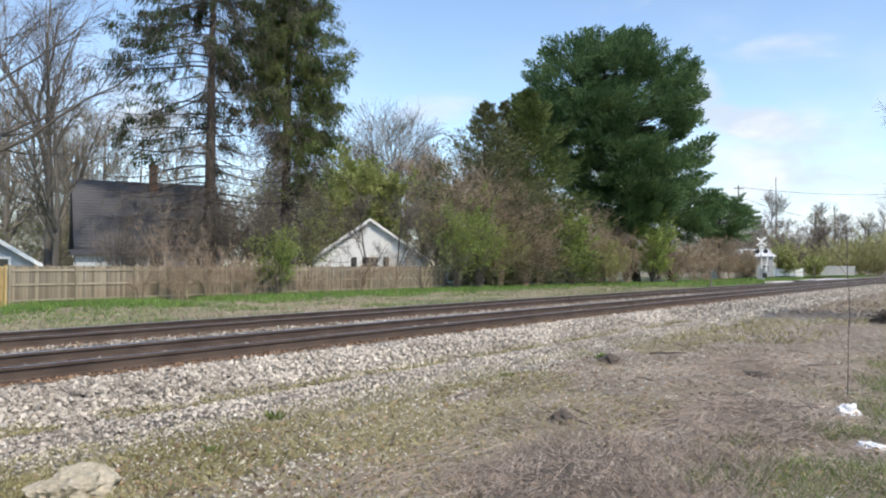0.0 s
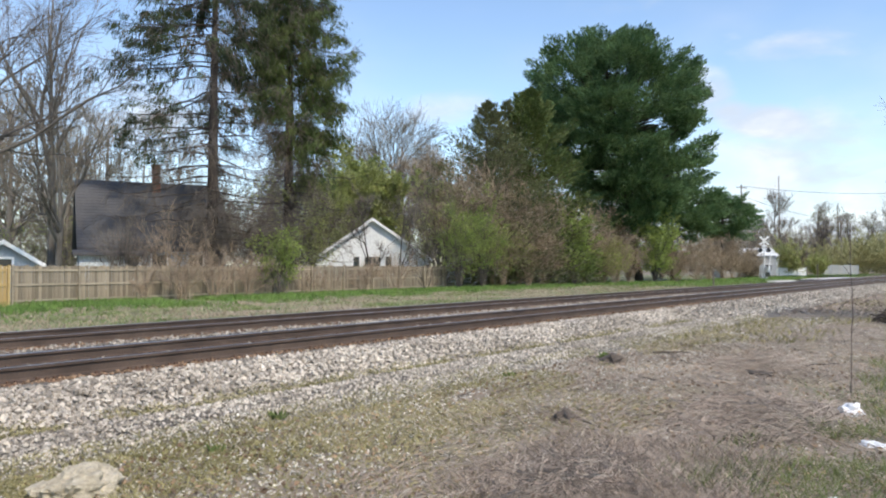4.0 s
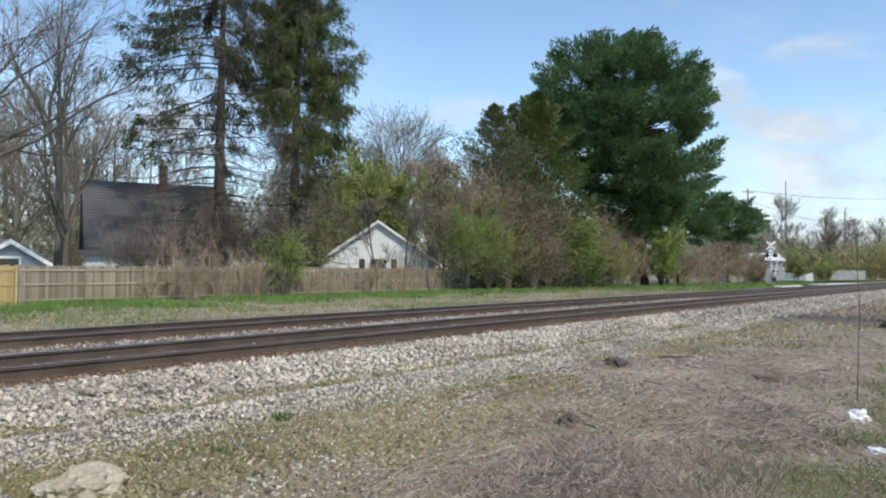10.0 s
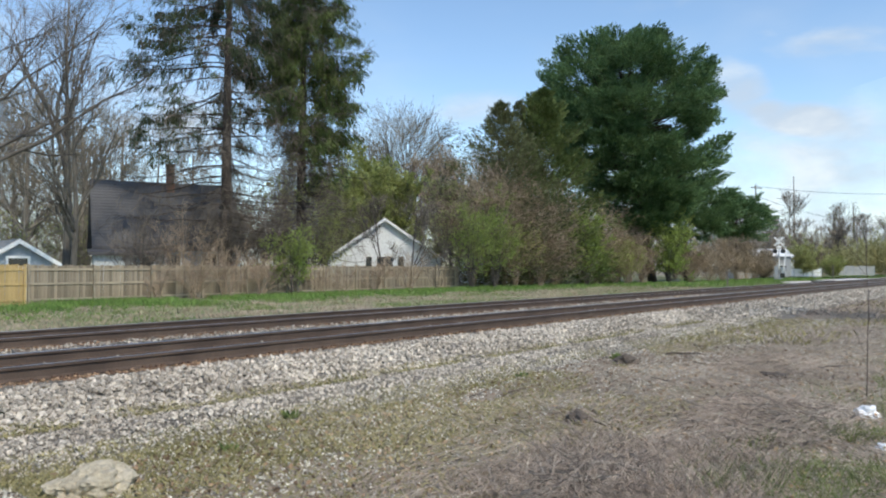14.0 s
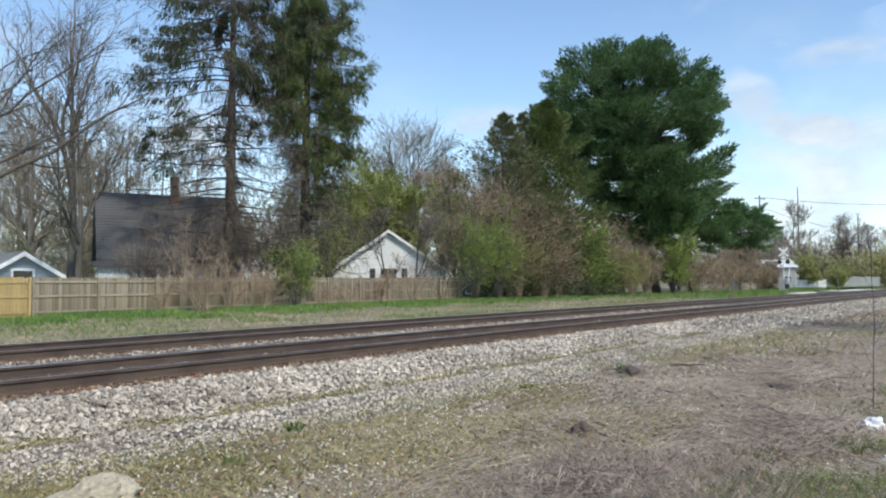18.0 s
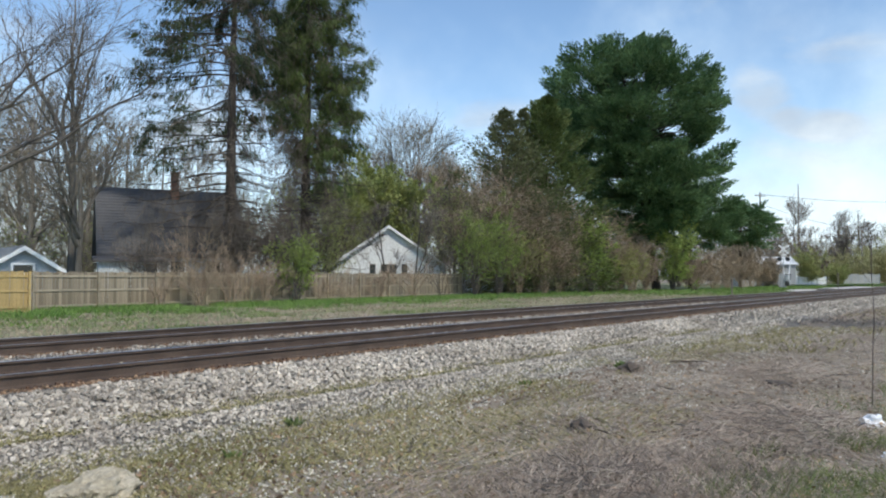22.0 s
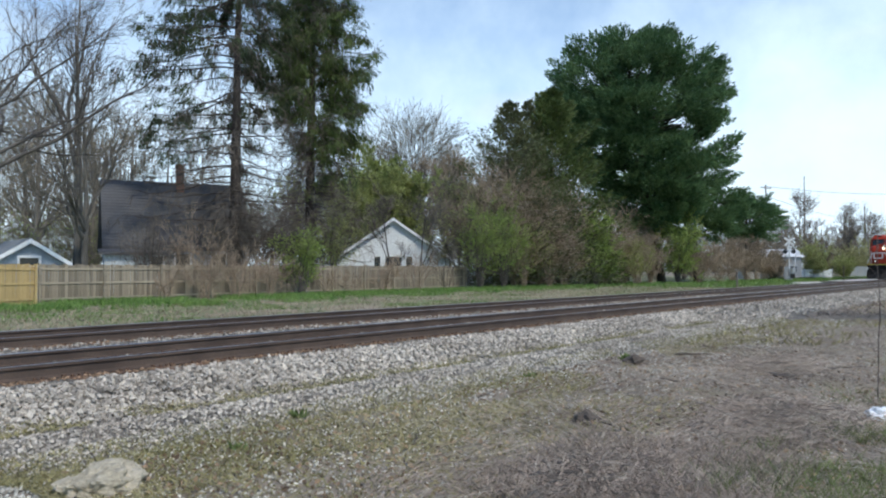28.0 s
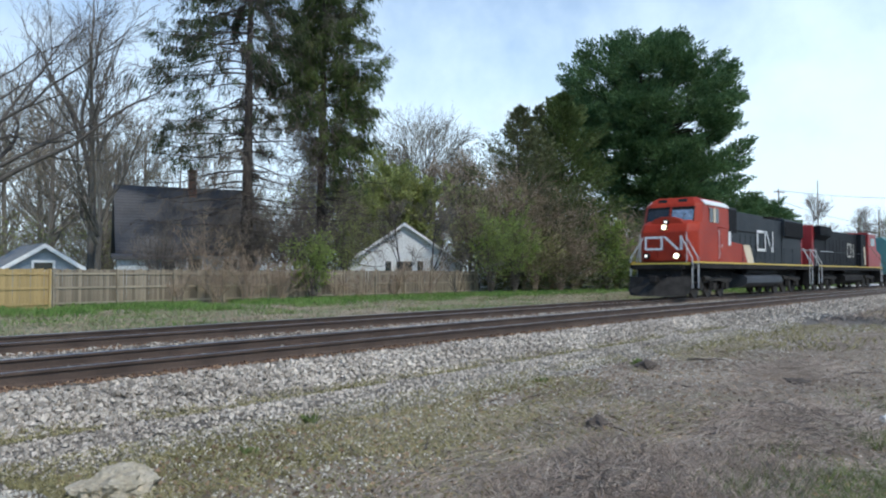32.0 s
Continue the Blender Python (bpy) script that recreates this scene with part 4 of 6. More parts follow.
for x, y, w, h, k, twig, leaf in ((48.2, 36.0, 6.0, 9.0, 26, M_TWIG, M_OLIVE), (50.6, 36.2, 6.0, 12.0, 20, M_TWIG_RED, M_BUDS), (53.6, 34.8, 6.5, 12.5, 22, M_TWIG_RED, M_BUDS), (57.2, 34.2, 7.0, 11.6, 22, M_TWIG_RED, M_BUDS), (61.0, 33.8, 7.5, 11.2, 22, M_TWIG_RED, M_BUDS), (65.2, 33.6, 7.0, 10.6, 20, M_TWIG, M_OLIVE), (69.5, 32.8, 7.0, 9.4, 20, M_TWIG_RED, M_BUDS), (52.4, 33.0, 5.0, 6.4, 20, M_TWIG_RED, M_OLIVE), (55.4, 32.4, 4.5, 8.0, 20, M_TWIG_RED, M_BUDS), (58.0, 32.4, 4.0, 5.2, 16, M_TWIG_RED, M_BUDS), (64.2, 31.6, 5.5, 8.0, 22, M_TWIG_RED, M_BUDS), (67.6, 31.2, 5.0, 6.2, 20, M_TWIG_RED, M_OLIVE), (72.6, 32.0, 6.0, 7.4, 22, M_TWIG_RED, M_BUDS)):
    bush(x, y, w, h, "tall brown thicket of bare vines and twigs", twig, leaf, 3400, k, 0.13, "thicket", "brown thickets by the track", tw=0.011, low=0.32, arch=0.2)
bush(61.0, 30.8, 3.6, 7.0, "upright shrub with yellow-green spring leaves", M_TWIG, M_NEWLEAF, 12000, 20, 0.14, low=0.2)
bush(63.4, 30.8, 2.8, 4.4, "upright shrub with yellow-green spring leaves", M_TWIG, M_NEWLEAF, 3200, 14, 0.13, low=0.2)
bush(75.2, 28.8, 5.4, 8.0, "upright shrub with yellow-green spring leaves", M_TWIG, M_NEWLEAF, 16000, 28, 0.16, low=0.1)
bush(71.0, 29.8, 5.0, 5.0, "brown bush with sparse leaves", M_TWIG_RED, M_BUDS, 2600, 22, 0.13)
bush(67.0, 29.8, 4.5, 4.0, "brown bush with sparse leaves", M_TWIG_RED, M_OLIVE, 2600, 20, 0.13)
for x, y, w, h in ((80.0, 28.2, 6.5, 4.6), (86.0, 28.0, 7.0, 5.0), (92.0, 28.5, 7.0, 5.0), (98.0, 28.5, 7.0, 6.0), (104.0, 29.0, 7.0, 5.5), (111.0, 30.0, 6.0, 4.6)):
    bush(x, y, w, h, "low reddish bush at the edge of the grass", M_TWIG_RED, M_BUDS, 3000, 24, 0.14, group="reddish bushes", tw=0.013)

for x, y, w, h in ((84.0, 41.0, 9.0, 7.0), (92.0, 42.0, 9.0, 7.5), (100.0, 42.0, 10.0, 7.5), (109.0, 41.0, 10.0, 7.0), (117.0, 42.0, 9.0, 6.5)):
    bush(x, y, w, h, "grey-brown brush behind the pines", M_TWIG, M_BUDS, 3000, 30, 0.18, group="brush behind the pines", tw=0.016, low=0.08)

# beyond the crossing
for x, y, h in ((221, 50, 23), (253, 45, 20), (240, 60, 18), (262, 38, 19), (205, 44, 14), (232, 40, 13), (280, 30, 20), (196, 34, 14), (300, 52, 24), (300, 36, 21)):
    bare_tree(x, y, h, "far bare tree beyond the crossing", 0.32, 0.26, (0, 0), 0.15, (14, 8, 6), tw=0.022, leaf=M_BUDS, nleaf=900, leafsize=0.25, fine=False, group="trees beyond the crossing")
for x, y, w, h in ((178, 30, 14, 7), (186, 24, 14, 9), (190, 16, 13, 10), (205, 30, 16, 9), (230, 34, 18, 10), (204, 9, 14, 11), (225, 4, 16, 12), (250, 20, 20, 11), (260, 0, 20, 13), (200, 22, 12, 10), (214, 16, 14, 11), (216, 40, 18, 9), (236, 50, 20, 9), (224, 26, 16, 10)):
    bush(x, y, w, h, "far thicket of willows in pale green bud", M_WILLOW, M_WILLOWLEAF, 3000, 40, 0.3, "willow_thicket", "far willows", tw=0.03, low=0.06)
for x, y, w, h, twig in ((134.5, 28.6, 7.0, 6.6, M_WILLOW), (118.0, 30.6, 3.6, 4.6, M_TWIG), (123.0, 31.6, 2.6, 3.4, M_TWIG), (148.0, 37.0, 11.0, 8.5, M_TWIG), (146.0, 26.2, 4.2, 4.2, M_WILLOW), (176.0, 36.0, 12.0, 9.5, M_TWIG), (160.0, 42.0, 12.0, 9.5, M_TWIG), (186.0, 42.0, 14.0, 10.5, M_TWIG), (150.0, 45.0, 12.0, 9.0, M_TWIG)):
    bush(x, y, w, h, "rounded bush in olive bud beside the low buildings", twig, M_OLIVE if twig is M_WILLOW else M_BUDS, 4200, 36, 0.22, group="bushes by the buildings", tw=0.022, low=0.08)

# at the near side of the tracks
bare_tree(27.6, 0.1, 8.4, "bare scrub tree on the near side of the tracks", 0.44, 0.13, (0, 0), 0.15, (14, 8, 6), twig=M_TWIG_DARK, bark=M_BARK_DARK, tw=0.006, up=0.04, ang=50)


def far_woods():
    """The wooded skyline behind the houses and beyond the crossing."""
    global rng
    rng = np.random.default_rng(5)
    pts = []
    for i in range(44):
        a = radians(rng.uniform(4.0, 86.0))
        d = rng.uniform(105.0, 190.0) if a < radians(66.0) else rng.uniform(270.0, 420.0)
        pts.append((d * math.sin(a), d * math.cos(a), rng.uniform(0.07, 0.115) * d))
    for i in range(48):
        a = radians(rng.uniform(66.0, 86.5))
        d = rng.uniform(280.0, 420.0)
        pts.append((d * math.sin(a), d * math.cos(a), rng.uniform(0.05, 0.08) * d))
    base = np.array([(x, y, GROUND) for x, y, h in pts])
    hs = np.array([h for x, y, h in pts])
    u = np.linspace(0, 1, 6)[None, :, None]
    P = base[:, None] + u * np.stack((rng.normal(0, 0.5, len(hs)), rng.normal(0, 0.5, len(hs)), hs * 0.75), axis=-1)[:, None]
    R = (hs * 0.016)[:, None] * np.linspace(1, 0.3, 6)[None]
    A, RA = grow(P, R, 12, 0.12, 1.0, (6.0, 3.0), 38, 4, 0.1, 0.14, 0.5, 0.3)
    B, RB = grow(A, RA, 7, 0.15, 1.0, (2.6, 1.6), 38, 3, 0.13, 0.08, 0.6, 0.5)
    C, RC = grow(B, RB, 2, 0.15, 1.0, (1.6, 1.1), 36, 2, 0.15, 0.05, 0.6, 0.6)
    tagged(link("far_woods", mesh_np("far_woods", *join_np([tubes(P, R, 5), tubes(A, np.maximum(RA, 0.04), 3), tubes(B, np.maximum(RB, 0.03), 3), tubes(C, np.maximum(RC, 0.022), 3)])), M_TWIG), "grey-brown woods of bare trees on the skyline", "woods", kind="stuff")
    p, d = along(C, 2, 0.0, 1.0)
    tagged(link("far_buds", mesh_np("far_buds", *leaves(p, 0.32, 0.6, d, 0.8)), M_OLIVE), "pale olive buds on the far woods", "foliage", kind="stuff")


far_woods()
rng = np.random.default_rng(21)
# ---- fence ----
M_FENCE = mat("weathered_fence_board", (0.21, 0.168, 0.115), (0.315, 0.26, 0.185), scale=1.2, fine=24.0, rough=0.9, bump=0.4, rand=0.34, stretch=(4, 4, 0.5), c3=(0.33, 0.30, 0.255), c3scale=0.9, c3at=0.5)
M_FENCE_NEW = mat("fresh_pine_board", (0.40, 0.28, 0.115), (0.48, 0.35, 0.16), scale=1.2, fine=24.0, rough=0.85, bump=0.3, rand=0.12, stretch=(4, 4, 0.5))
M_FENCE_FRAME = mat("weathered_fence_rail", (0.30, 0.25, 0.18), (0.40, 0.34, 0.25), scale=1.2, fine=24.0, rough=0.9, bump=0.3, rand=0.15)
FENCE_Y = 34.6


def fence(name, x0, x1, y0, y1, material, frame_wood, label):
    """A board fence with its rails and posts towards the track."""
    n = max(1, round(math.hypot(x1 - x0, y1 - y0) / 0.145))
    ln = math.hypot(x1 - x0, y1 - y0)
    f = thing(name, pose(x0, y0, GROUND, 0, 0, math.degrees(math.atan2(y1 - y0, x1 - x0))), label, "fence", "board fence along the track")
    kinds = []
    for i in range(4):
        V, F = cube_np(-0.069, 0.069, 0.0, 0.02, 0.02, 1.80 + 0.012 * i)
        kinds.append(mesh_np("board", V, F))
    for i in range(n):
        link("board", kinds[int(rng.integers(4))], material, f, at=pose((i + 0.5) * 0.145, rng.uniform(-0.004, 0.004), rng.uniform(-0.02, 0.02), 0, rng.normal(0, 0.4), 0))
    posts = max(2, round(ln / 2.98) + 1)
    span = ln / (posts - 1)
    post = part("post", box(-0.05, 0.05, -0.145, -0.045, -0.2, 1.86, 0.008), frame_wood, f, at=pose(0, 0, 0))
    for i in range(1, posts):
        link("post", post.data, frame_wood, f, at=pose(min(i * span, ln - 0.05), 0, rng.uniform(-0.03, 0.03)))
    for z in (0.28, 0.98, 1.62):
        for i in range(posts - 1):
            part("rail", box(i * span + 0.003, (i + 1) * span - 0.003, -0.043, -0.003, z - 0.045, z + 0.045), frame_wood, f)
    return f


fence("board_fence", 8.8, 14.7, FENCE_Y, FENCE_Y, M_FENCE_NEW, M_FENCE_NEW, "fresh yellow pine board fence panel with posts and rails")
fence("board_fence", 14.8, 29.7, FENCE_Y, FENCE_Y + 0.3, M_FENCE, M_FENCE_FRAME, "weathered grey-brown board fence with posts and three rails")
fence("board_fence", 29.8, 47.7, FENCE_Y + 0.3, FENCE_Y + 0.9, M_FENCE, M_FENCE_FRAME, "weathered grey-brown board fence behind brush")

# ---- houses ----
M_WHITE = mat("white_clapboard", (0.70, 0.71, 0.72), (0.79, 0.80, 0.80), scale=0.6, fine=10.0, rough=0.7, bump=0.1)
M_TRIM = mat("white_trim", (0.80, 0.80, 0.80), (0.84, 0.84, 0.83), scale=2.0, fine=20.0, rough=0.6, bump=0.05)
M_GREYSIDE = mat("blue_grey_siding", (0.30, 0.34, 0.38), (0.36, 0.40, 0.44), scale=0.6, fine=12.0, rough=0.75, bump=0.1)
M_PALESIDE = mat("pale_blue_siding", (0.52, 0.56, 0.58), (0.58, 0.62, 0.64), scale=0.6, fine=12.0, rough=0.75, bump=0.1)
M_SHINGLE = mat("dark_asphalt_shingle", (0.078, 0.078, 0.084), (0.108, 0.107, 0.112), scale=0.5, fine=16.0, rough=0.95, bump=0.3)
M_SHINGLE_PALE = mat("grey_asphalt_shingle", (0.22, 0.22, 0.22), (0.30, 0.30, 0.29), scale=0.8, fine=14.0, rough=0.95, bump=0.4)
M_BRICK = mat("old_red_brick", (0.17, 0.085, 0.06), (0.24, 0.12, 0.085), scale=4.0, fine=30.0, rough=0.9, bump=0.4)
M_GLASS = mat("dark_window_glass", (0.02, 0.025, 0.03), (0.03, 0.035, 0.04), scale=1.0, fine=5.0, rough=0.12, bump=0.0)


def gable_house(name, x, y, turn, w, d, eave, ridge, wall, roof, label, over=0.35, siding=0.2, windows=(), door=None, chimney=None):
    """A house with its gable wall on the side y = 0 of its own space and the ridge along y. Windows: (x, z, width, height) on the gable wall."""
    h = thing(name, pose(x, y, GROUND, 0, 0, turn), label, "house")
    body = prism([(-w / 2, -0.2), (w / 2, -0.2), (w / 2, eave), (0, ridge), (-w / 2, eave)], 0.0, d)
    part("wall", body, wall, h)
    slope = (ridge - eave) / (w / 2)
    z = 0.3
    while z < ridge - 0.15:
        half = w / 2 if z < eave else (ridge - z) / slope
        part("clapboard", prism_x([(-0.022, z), (-0.001, z + siding), (-0.001, z)], -half + 0.01, half - 0.01), wall, h)
        z += siding
    for s in (-1, 1):
        e = w / 2 + over
        pts = [(0, ridge + 0.02), (s * e, ridge + 0.02 - slope * e), (s * e, ridge + 0.18 - slope * e), (0, ridge + 0.2)]
        r = part("roof", prism(pts, -over, d + over), roof, h)
        part("rake_board", prism([(0, ridge - 0.06), (s * e, ridge - 0.06 - slope * e), (s * e, ridge + 0.17 - slope * e), (0, ridge + 0.17)], -over - 0.04, -over - 0.003), M_TRIM, h, "white rake board")
    for wx, wz, ww, wh in windows:
        win = part("window", box(wx - ww / 2, wx + ww / 2, -0.03, 0.02, wz - wh / 2, wz + wh / 2), M_GLASS, h, "dark window")
        for q in (-1, 1):
            part("frame", box(wx + q * ww / 2 - 0.06, wx + q * ww / 2 + 0.06, -0.06, 0.0, wz - wh / 2 - 0.06, wz + wh / 2 + 0.06), M_TRIM, win)
            part("frame", box(wx - ww / 2 + 0.061, wx + ww / 2 - 0.061, -0.06, 0.0, wz + q * wh / 2 - 0.06, wz + q * wh / 2 + 0.06), M_TRIM, win)
    if chimney:
        cx, cy, top = chimney
        c = part("chimney", box(cx - 0.35, cx + 0.35, cy - 0.35, cy + 0.35, eave, top, 0.02), M_BRICK, h, "red brick chimney")
        part("cap", box(cx - 0.42, cx + 0.42, cy - 0.42, cy + 0.42, top, top + 0.12, 0.02), M_BRICK, c)
    return h


gable_house("white_house", 45.2, 41.0, -46.0, 9.2, 9.0, 2.45, 5.6, M_WHITE, M_SHINGLE_PALE, "small white clapboard house with a gable towards the track", windows=((0.0, 2.2, 1.4, 0.95), (-1.3, 2.2, 0.6, 0.95), (1.3, 2.2, 0.6, 0.95)))
gable_house("shed", 16.8, 40.4, -10.0, 3.35, 5.0, 1.95, 3.0, M_GREYSIDE, M_SHINGLE_PALE, "small blue-grey shed with white trim and a gable roof", windows=((0.0, 2.0, 1.0, 0.5),), over=0.3)


def dark_house():
    """A long house whose dark roof slopes towards the track, with a low wing in front."""
    h = thing("dark_roofed_house", pose(21.83, 42.03, GROUND, 0, 0, -25), "house with a steep dark shingle roof and pale blue siding", "house")
    L, dep, eave, ridge = 8.0, 8.0, 3.1, 7.05
    part("wall", prism_x([(0, -0.2), (dep, -0.2), (dep, eave), (dep / 2, ridge), (0, eave)], 0, L), M_GREYSIDE, h)
    for s in (0, 1):
        y0, y1 = (-0.4, dep / 2) if s == 0 else (dep + 0.4, dep / 2)
        z0 = eave - 0.4 * (ridge - eave) / (dep / 2)
        part("roof", prism_x([(y0, z0), (y0, z0 + 0.18), (y1, ridge + 0.2), (y1, ridge + 0.02)], -0.35, L + 0.35), M_SHINGLE, h, "dark asphalt shingle roof")
    slope = (ridge - eave) / (dep / 2)
    for i in range(22):
        y = -0.38 + i * 0.195
        z = eave + slope * y + 0.2
        part("shingle_course", prism_x([(y, z - 0.02), (y, z + 0.022), (y + 0.19, z + slope * 0.19 + 0.004), (y + 0.19, z + slope * 0.19 - 0.02)], -0.36, L + 0.36), M_SHINGLE, h)
    c = part("chimney", box(4.1, 4.58, dep / 2 - 0.7, dep / 2 - 0.2, ridge - 1.0, ridge + 1.2, 0.02), M_BRICK, h, "red brick chimney")
    part("cap", box(4.05, 4.63, dep / 2 - 0.75, dep / 2 - 0.15, ridge + 1.2, ridge + 1.32, 0.02), M_BRICK, c)
    part("wing", box(-0.3, 2.9, -1.8, -0.003, -0.2, 2.5), M_PALESIDE, h, "pale blue lean-to wing")
    part("wing_roof", prism_x([(-2.1, 2.42), (-2.1, 2.58), (-0.45, 2.78), (-0.45, 2.62)], -0.6, 3.2), M_SHINGLE, h)
    for x0, x1, y, z0, z1 in ((2.2, 2.75, -1.8, 1.5, 2.3), (3.7, 4.5, 0.0, 1.4, 2.5), (5.8, 6.6, 0.0, 1.4, 2.5)):
        w = part("window", box(x0, x1, y - 0.04, y + 0.01, z0, z1), M_GLASS, h, "dark window")
        for x in (x0 - 0.05, x1 + 0.05):
            part("frame", box(x - 0.05, x + 0.05, y - 0.08, y - 0.003, z0 - 0.06, z1 + 0.06), M_TRIM, w)
    return h


dark_house()
# ---- the crossing and what stands by it ----
M_POLE = mat("weathered_pole", (0.16, 0.13, 0.11), (0.24, 0.20, 0.17), scale=2.0, fine=20.0, rough=0.9, bump=0.3)
M_WIRE = mat("black_wire", (0.03, 0.03, 0.03), (0.05, 0.05, 0.05), scale=2.0, fine=20.0, rough=0.6, bump=0.0)
M_STEEL = mat("galvanised_steel", (0.42, 0.43, 0.44), (0.52, 0.53, 0.54), scale=2.0, fine=20.0, rough=0.5, bump=0.05, metal=0.6)
M_WALLTAN = mat("pale_stucco", (0.48, 0.46, 0.42), (0.55, 0.53, 0.49), scale=1.0, fine=10.0, rough=0.9, bump=0.2)

patch = lambda x, y: GROUND + 0.13 - 0.4 * np.clip(((x - 91.5) / 5.5) ** 2 + ((y - 20.2) / 1.5) ** 2 + 0.3 * hum(x, y, 0.5, 3.0) - 0.6, 0, 1)
sheet("gravel_patch", np.arange(85.5, 97.6, 0.5), np.arange(18.4, 22.1, 0.25), patch, M_GRAVEL, "pale patch of bare gravel in the grass beside the track", "gravel")
sheet("gravel_lane", np.arange(99.0, 124.1, 1.0), np.arange(16.9, 20.6, 0.4), lambda x, y: GROUND + 0.16 + 0.02 * hum(x, y, 0.6, 8.0) - 0.25 * np.clip(np.abs(y - 18.7) - 1.4, 0, 1), M_GRAVEL, "pale gravel lane beside the track leading to the crossing", "gravel lane")

road = new("road", bpy.data.meshes.new("road"))
bm = bmesh.new()
rw = [(128.0, 200.0), (128.0, 60.0), (127.0, 20.0), (124.5, 5.0), (122.0, -60.0)]
prev = None
for x, y in rw:
    z = -0.02 if -2 < y < 25 else GROUND + 0.14
    cur = [bm.verts.new((x - 4.0, y, z)), bm.verts.new((x + 4.0, y, z))]
    if prev:
        bm.faces.new((prev[0], cur[0], cur[1], prev[1]))
    prev = cur
bmesh.ops.solidify(bm, geom=list(bm.faces), thickness=0.3)
bm.to_mesh(road.data)
bm.free()
road.data.materials.append(M_GRAVEL)
tagged(road, "pale worn road that crosses the tracks", "road", kind="structure")


def crossing_signal(x, y, turn):
    t = thing("crossing_signal", pose(x, y, GROUND, 0, 0, turn), "railway crossing signal with white crossed boards, lamps and raised gate", "crossing signal")
    part("mast", rod((0, 0, -0.1), (0, 0, 5.6), 0.08, None, 10), M_WHITE, t, "pale painted mast")
    part("base", box(-0.35, 0.35, -0.35, 0.35, -0.1, 0.5, 0.04), M_STEEL, t)
    for s in (-1, 1):
        c, q = math.cos(radians(45)), math.sin(radians(45)) * s
        pts = [(u * 0.78 * c - w * 0.11 * q, 5.2 + u * 0.78 * q + w * 0.11 * c) for u, w in ((1, 1), (-1, 1), (-1, -1), (1, -1))]
        part("crossed_board", prism(pts, -0.13 - 0.03 * s, -0.11 - 0.03 * s), M_TRIM, t, "white crossed board")
        lamp = part("lamp", rod((s * 0.5, -0.25, 3.9), (s * 0.5, 0.0, 3.9), 0.28, None, 16), M_BLACKPAINT, t, "dark round signal lamp")
        part("hood", rod((s * 0.5, -0.5, 3.9), (s * 0.5, -0.26, 3.9), 0.15, None, 12), M_BLACKPAINT, lamp)
    part("lamp_arm", box(-0.5, 0.5, -0.05, 0.05, 3.86, 3.94), M_STEEL, t)
    part("track_sign", box(-0.3, 0.3, -0.13, -0.1, 4.3, 4.6, 0.01), M_TRIM, t, "small white sign plate")
    gate = part("gate_mechanism", box(0.15, 0.75, -0.35, 0.25, 0.75, 1.75, 0.05), M_STEEL, t, "grey gate mechanism housing")
    part("gate_arm", rod((0.45, -0.42, 1.25), (0.75, -0.42, 3.6), 0.09, 0.06, 8), M_TRIM, gate, "white raised gate arm")
    part("counterweight", box(0.05, 0.6, -0.5, -0.36, 0.4, 1.0, 0.03), M_BLACKPAINT, gate)
    part("relay_box", box(-0.35, 0.35, 1.3, 1.9, 0.0, 1.9, 0.03), M_STEEL, t)
    return t


M_BLACKPAINT = mat("black_paint", (0.02, 0.02, 0.02), (0.035, 0.035, 0.035), scale=2.0, fine=20.0, rough=0.5, bump=0.0)
crossing_signal(104.9, 25.2, -68)


def utility_pole(x, y, h, label, arm=True, r=0.16):
    t = thing("utility_pole", pose(x, y, GROUND, 0, 0, -20), label, "utility pole", "utility poles")
    part("pole", rod((0, 0, -0.2), (0, 0, h), r, r * 0.7, 10), M_POLE, t)
    if arm:
        part("crossarm", box(-1.5, 1.5, -0.17, -0.05, h - 0.7, h - 0.55), M_POLE, t)
        for i in (-1.3, -0.5, 0.5, 1.3):
            part("insulator", rod((i, -0.11, h - 0.55), (i, -0.11, h - 0.38), 0.05, None, 8), M_STEEL, t)
    return t


utility_pole(143.0, 38.2, 17.0, "wooden utility pole with a crossarm")
utility_pole(196.0, 30.0, 13.0, "wooden utility pole with a crossarm")
utility_pole(230.0, 44.0, 13.5, "far wooden utility pole with a crossarm")
mast = thing("radio_mast", pose(270.5, 60.0, GROUND), "tall thin radio mast far beyond the crossing", "mast")
part("mast", rod((0, 0, -0.2), (0, 0, 32.6), 0.28, 0.13, 8), M_POLE, mast)


def wire(a, b, sag, label="thin black overhead wire between poles"):
    n = 20
    u = np.linspace(0, 1, n)
    a, b = np.array(a, float), np.array(b, float)
    P = a + (b - a) * u[:, None]
    P[:, 2] -= sag * 4 * u * (1 - u)
    return tagged(link("overhead_wire", mesh_np("overhead_wire", *tubes(P[None], np.full((1, n), 0.035), 4)), M_WIRE), label, "wire", "overhead wires")


wire((143.0, 38.0, 16.2), (196.0, 12.0, 18.0), 1.0)
wire((143.0, 38.0, 14.4), (196.0, 30.0, 12.2), 0.8)
wire((196.0, 30.0, 12.0), (260.0, 8.0, 16.0), 1.0)
wire((196.0, 30.0, 10.6), (250.0, 8.0, 12.5), 0.6)


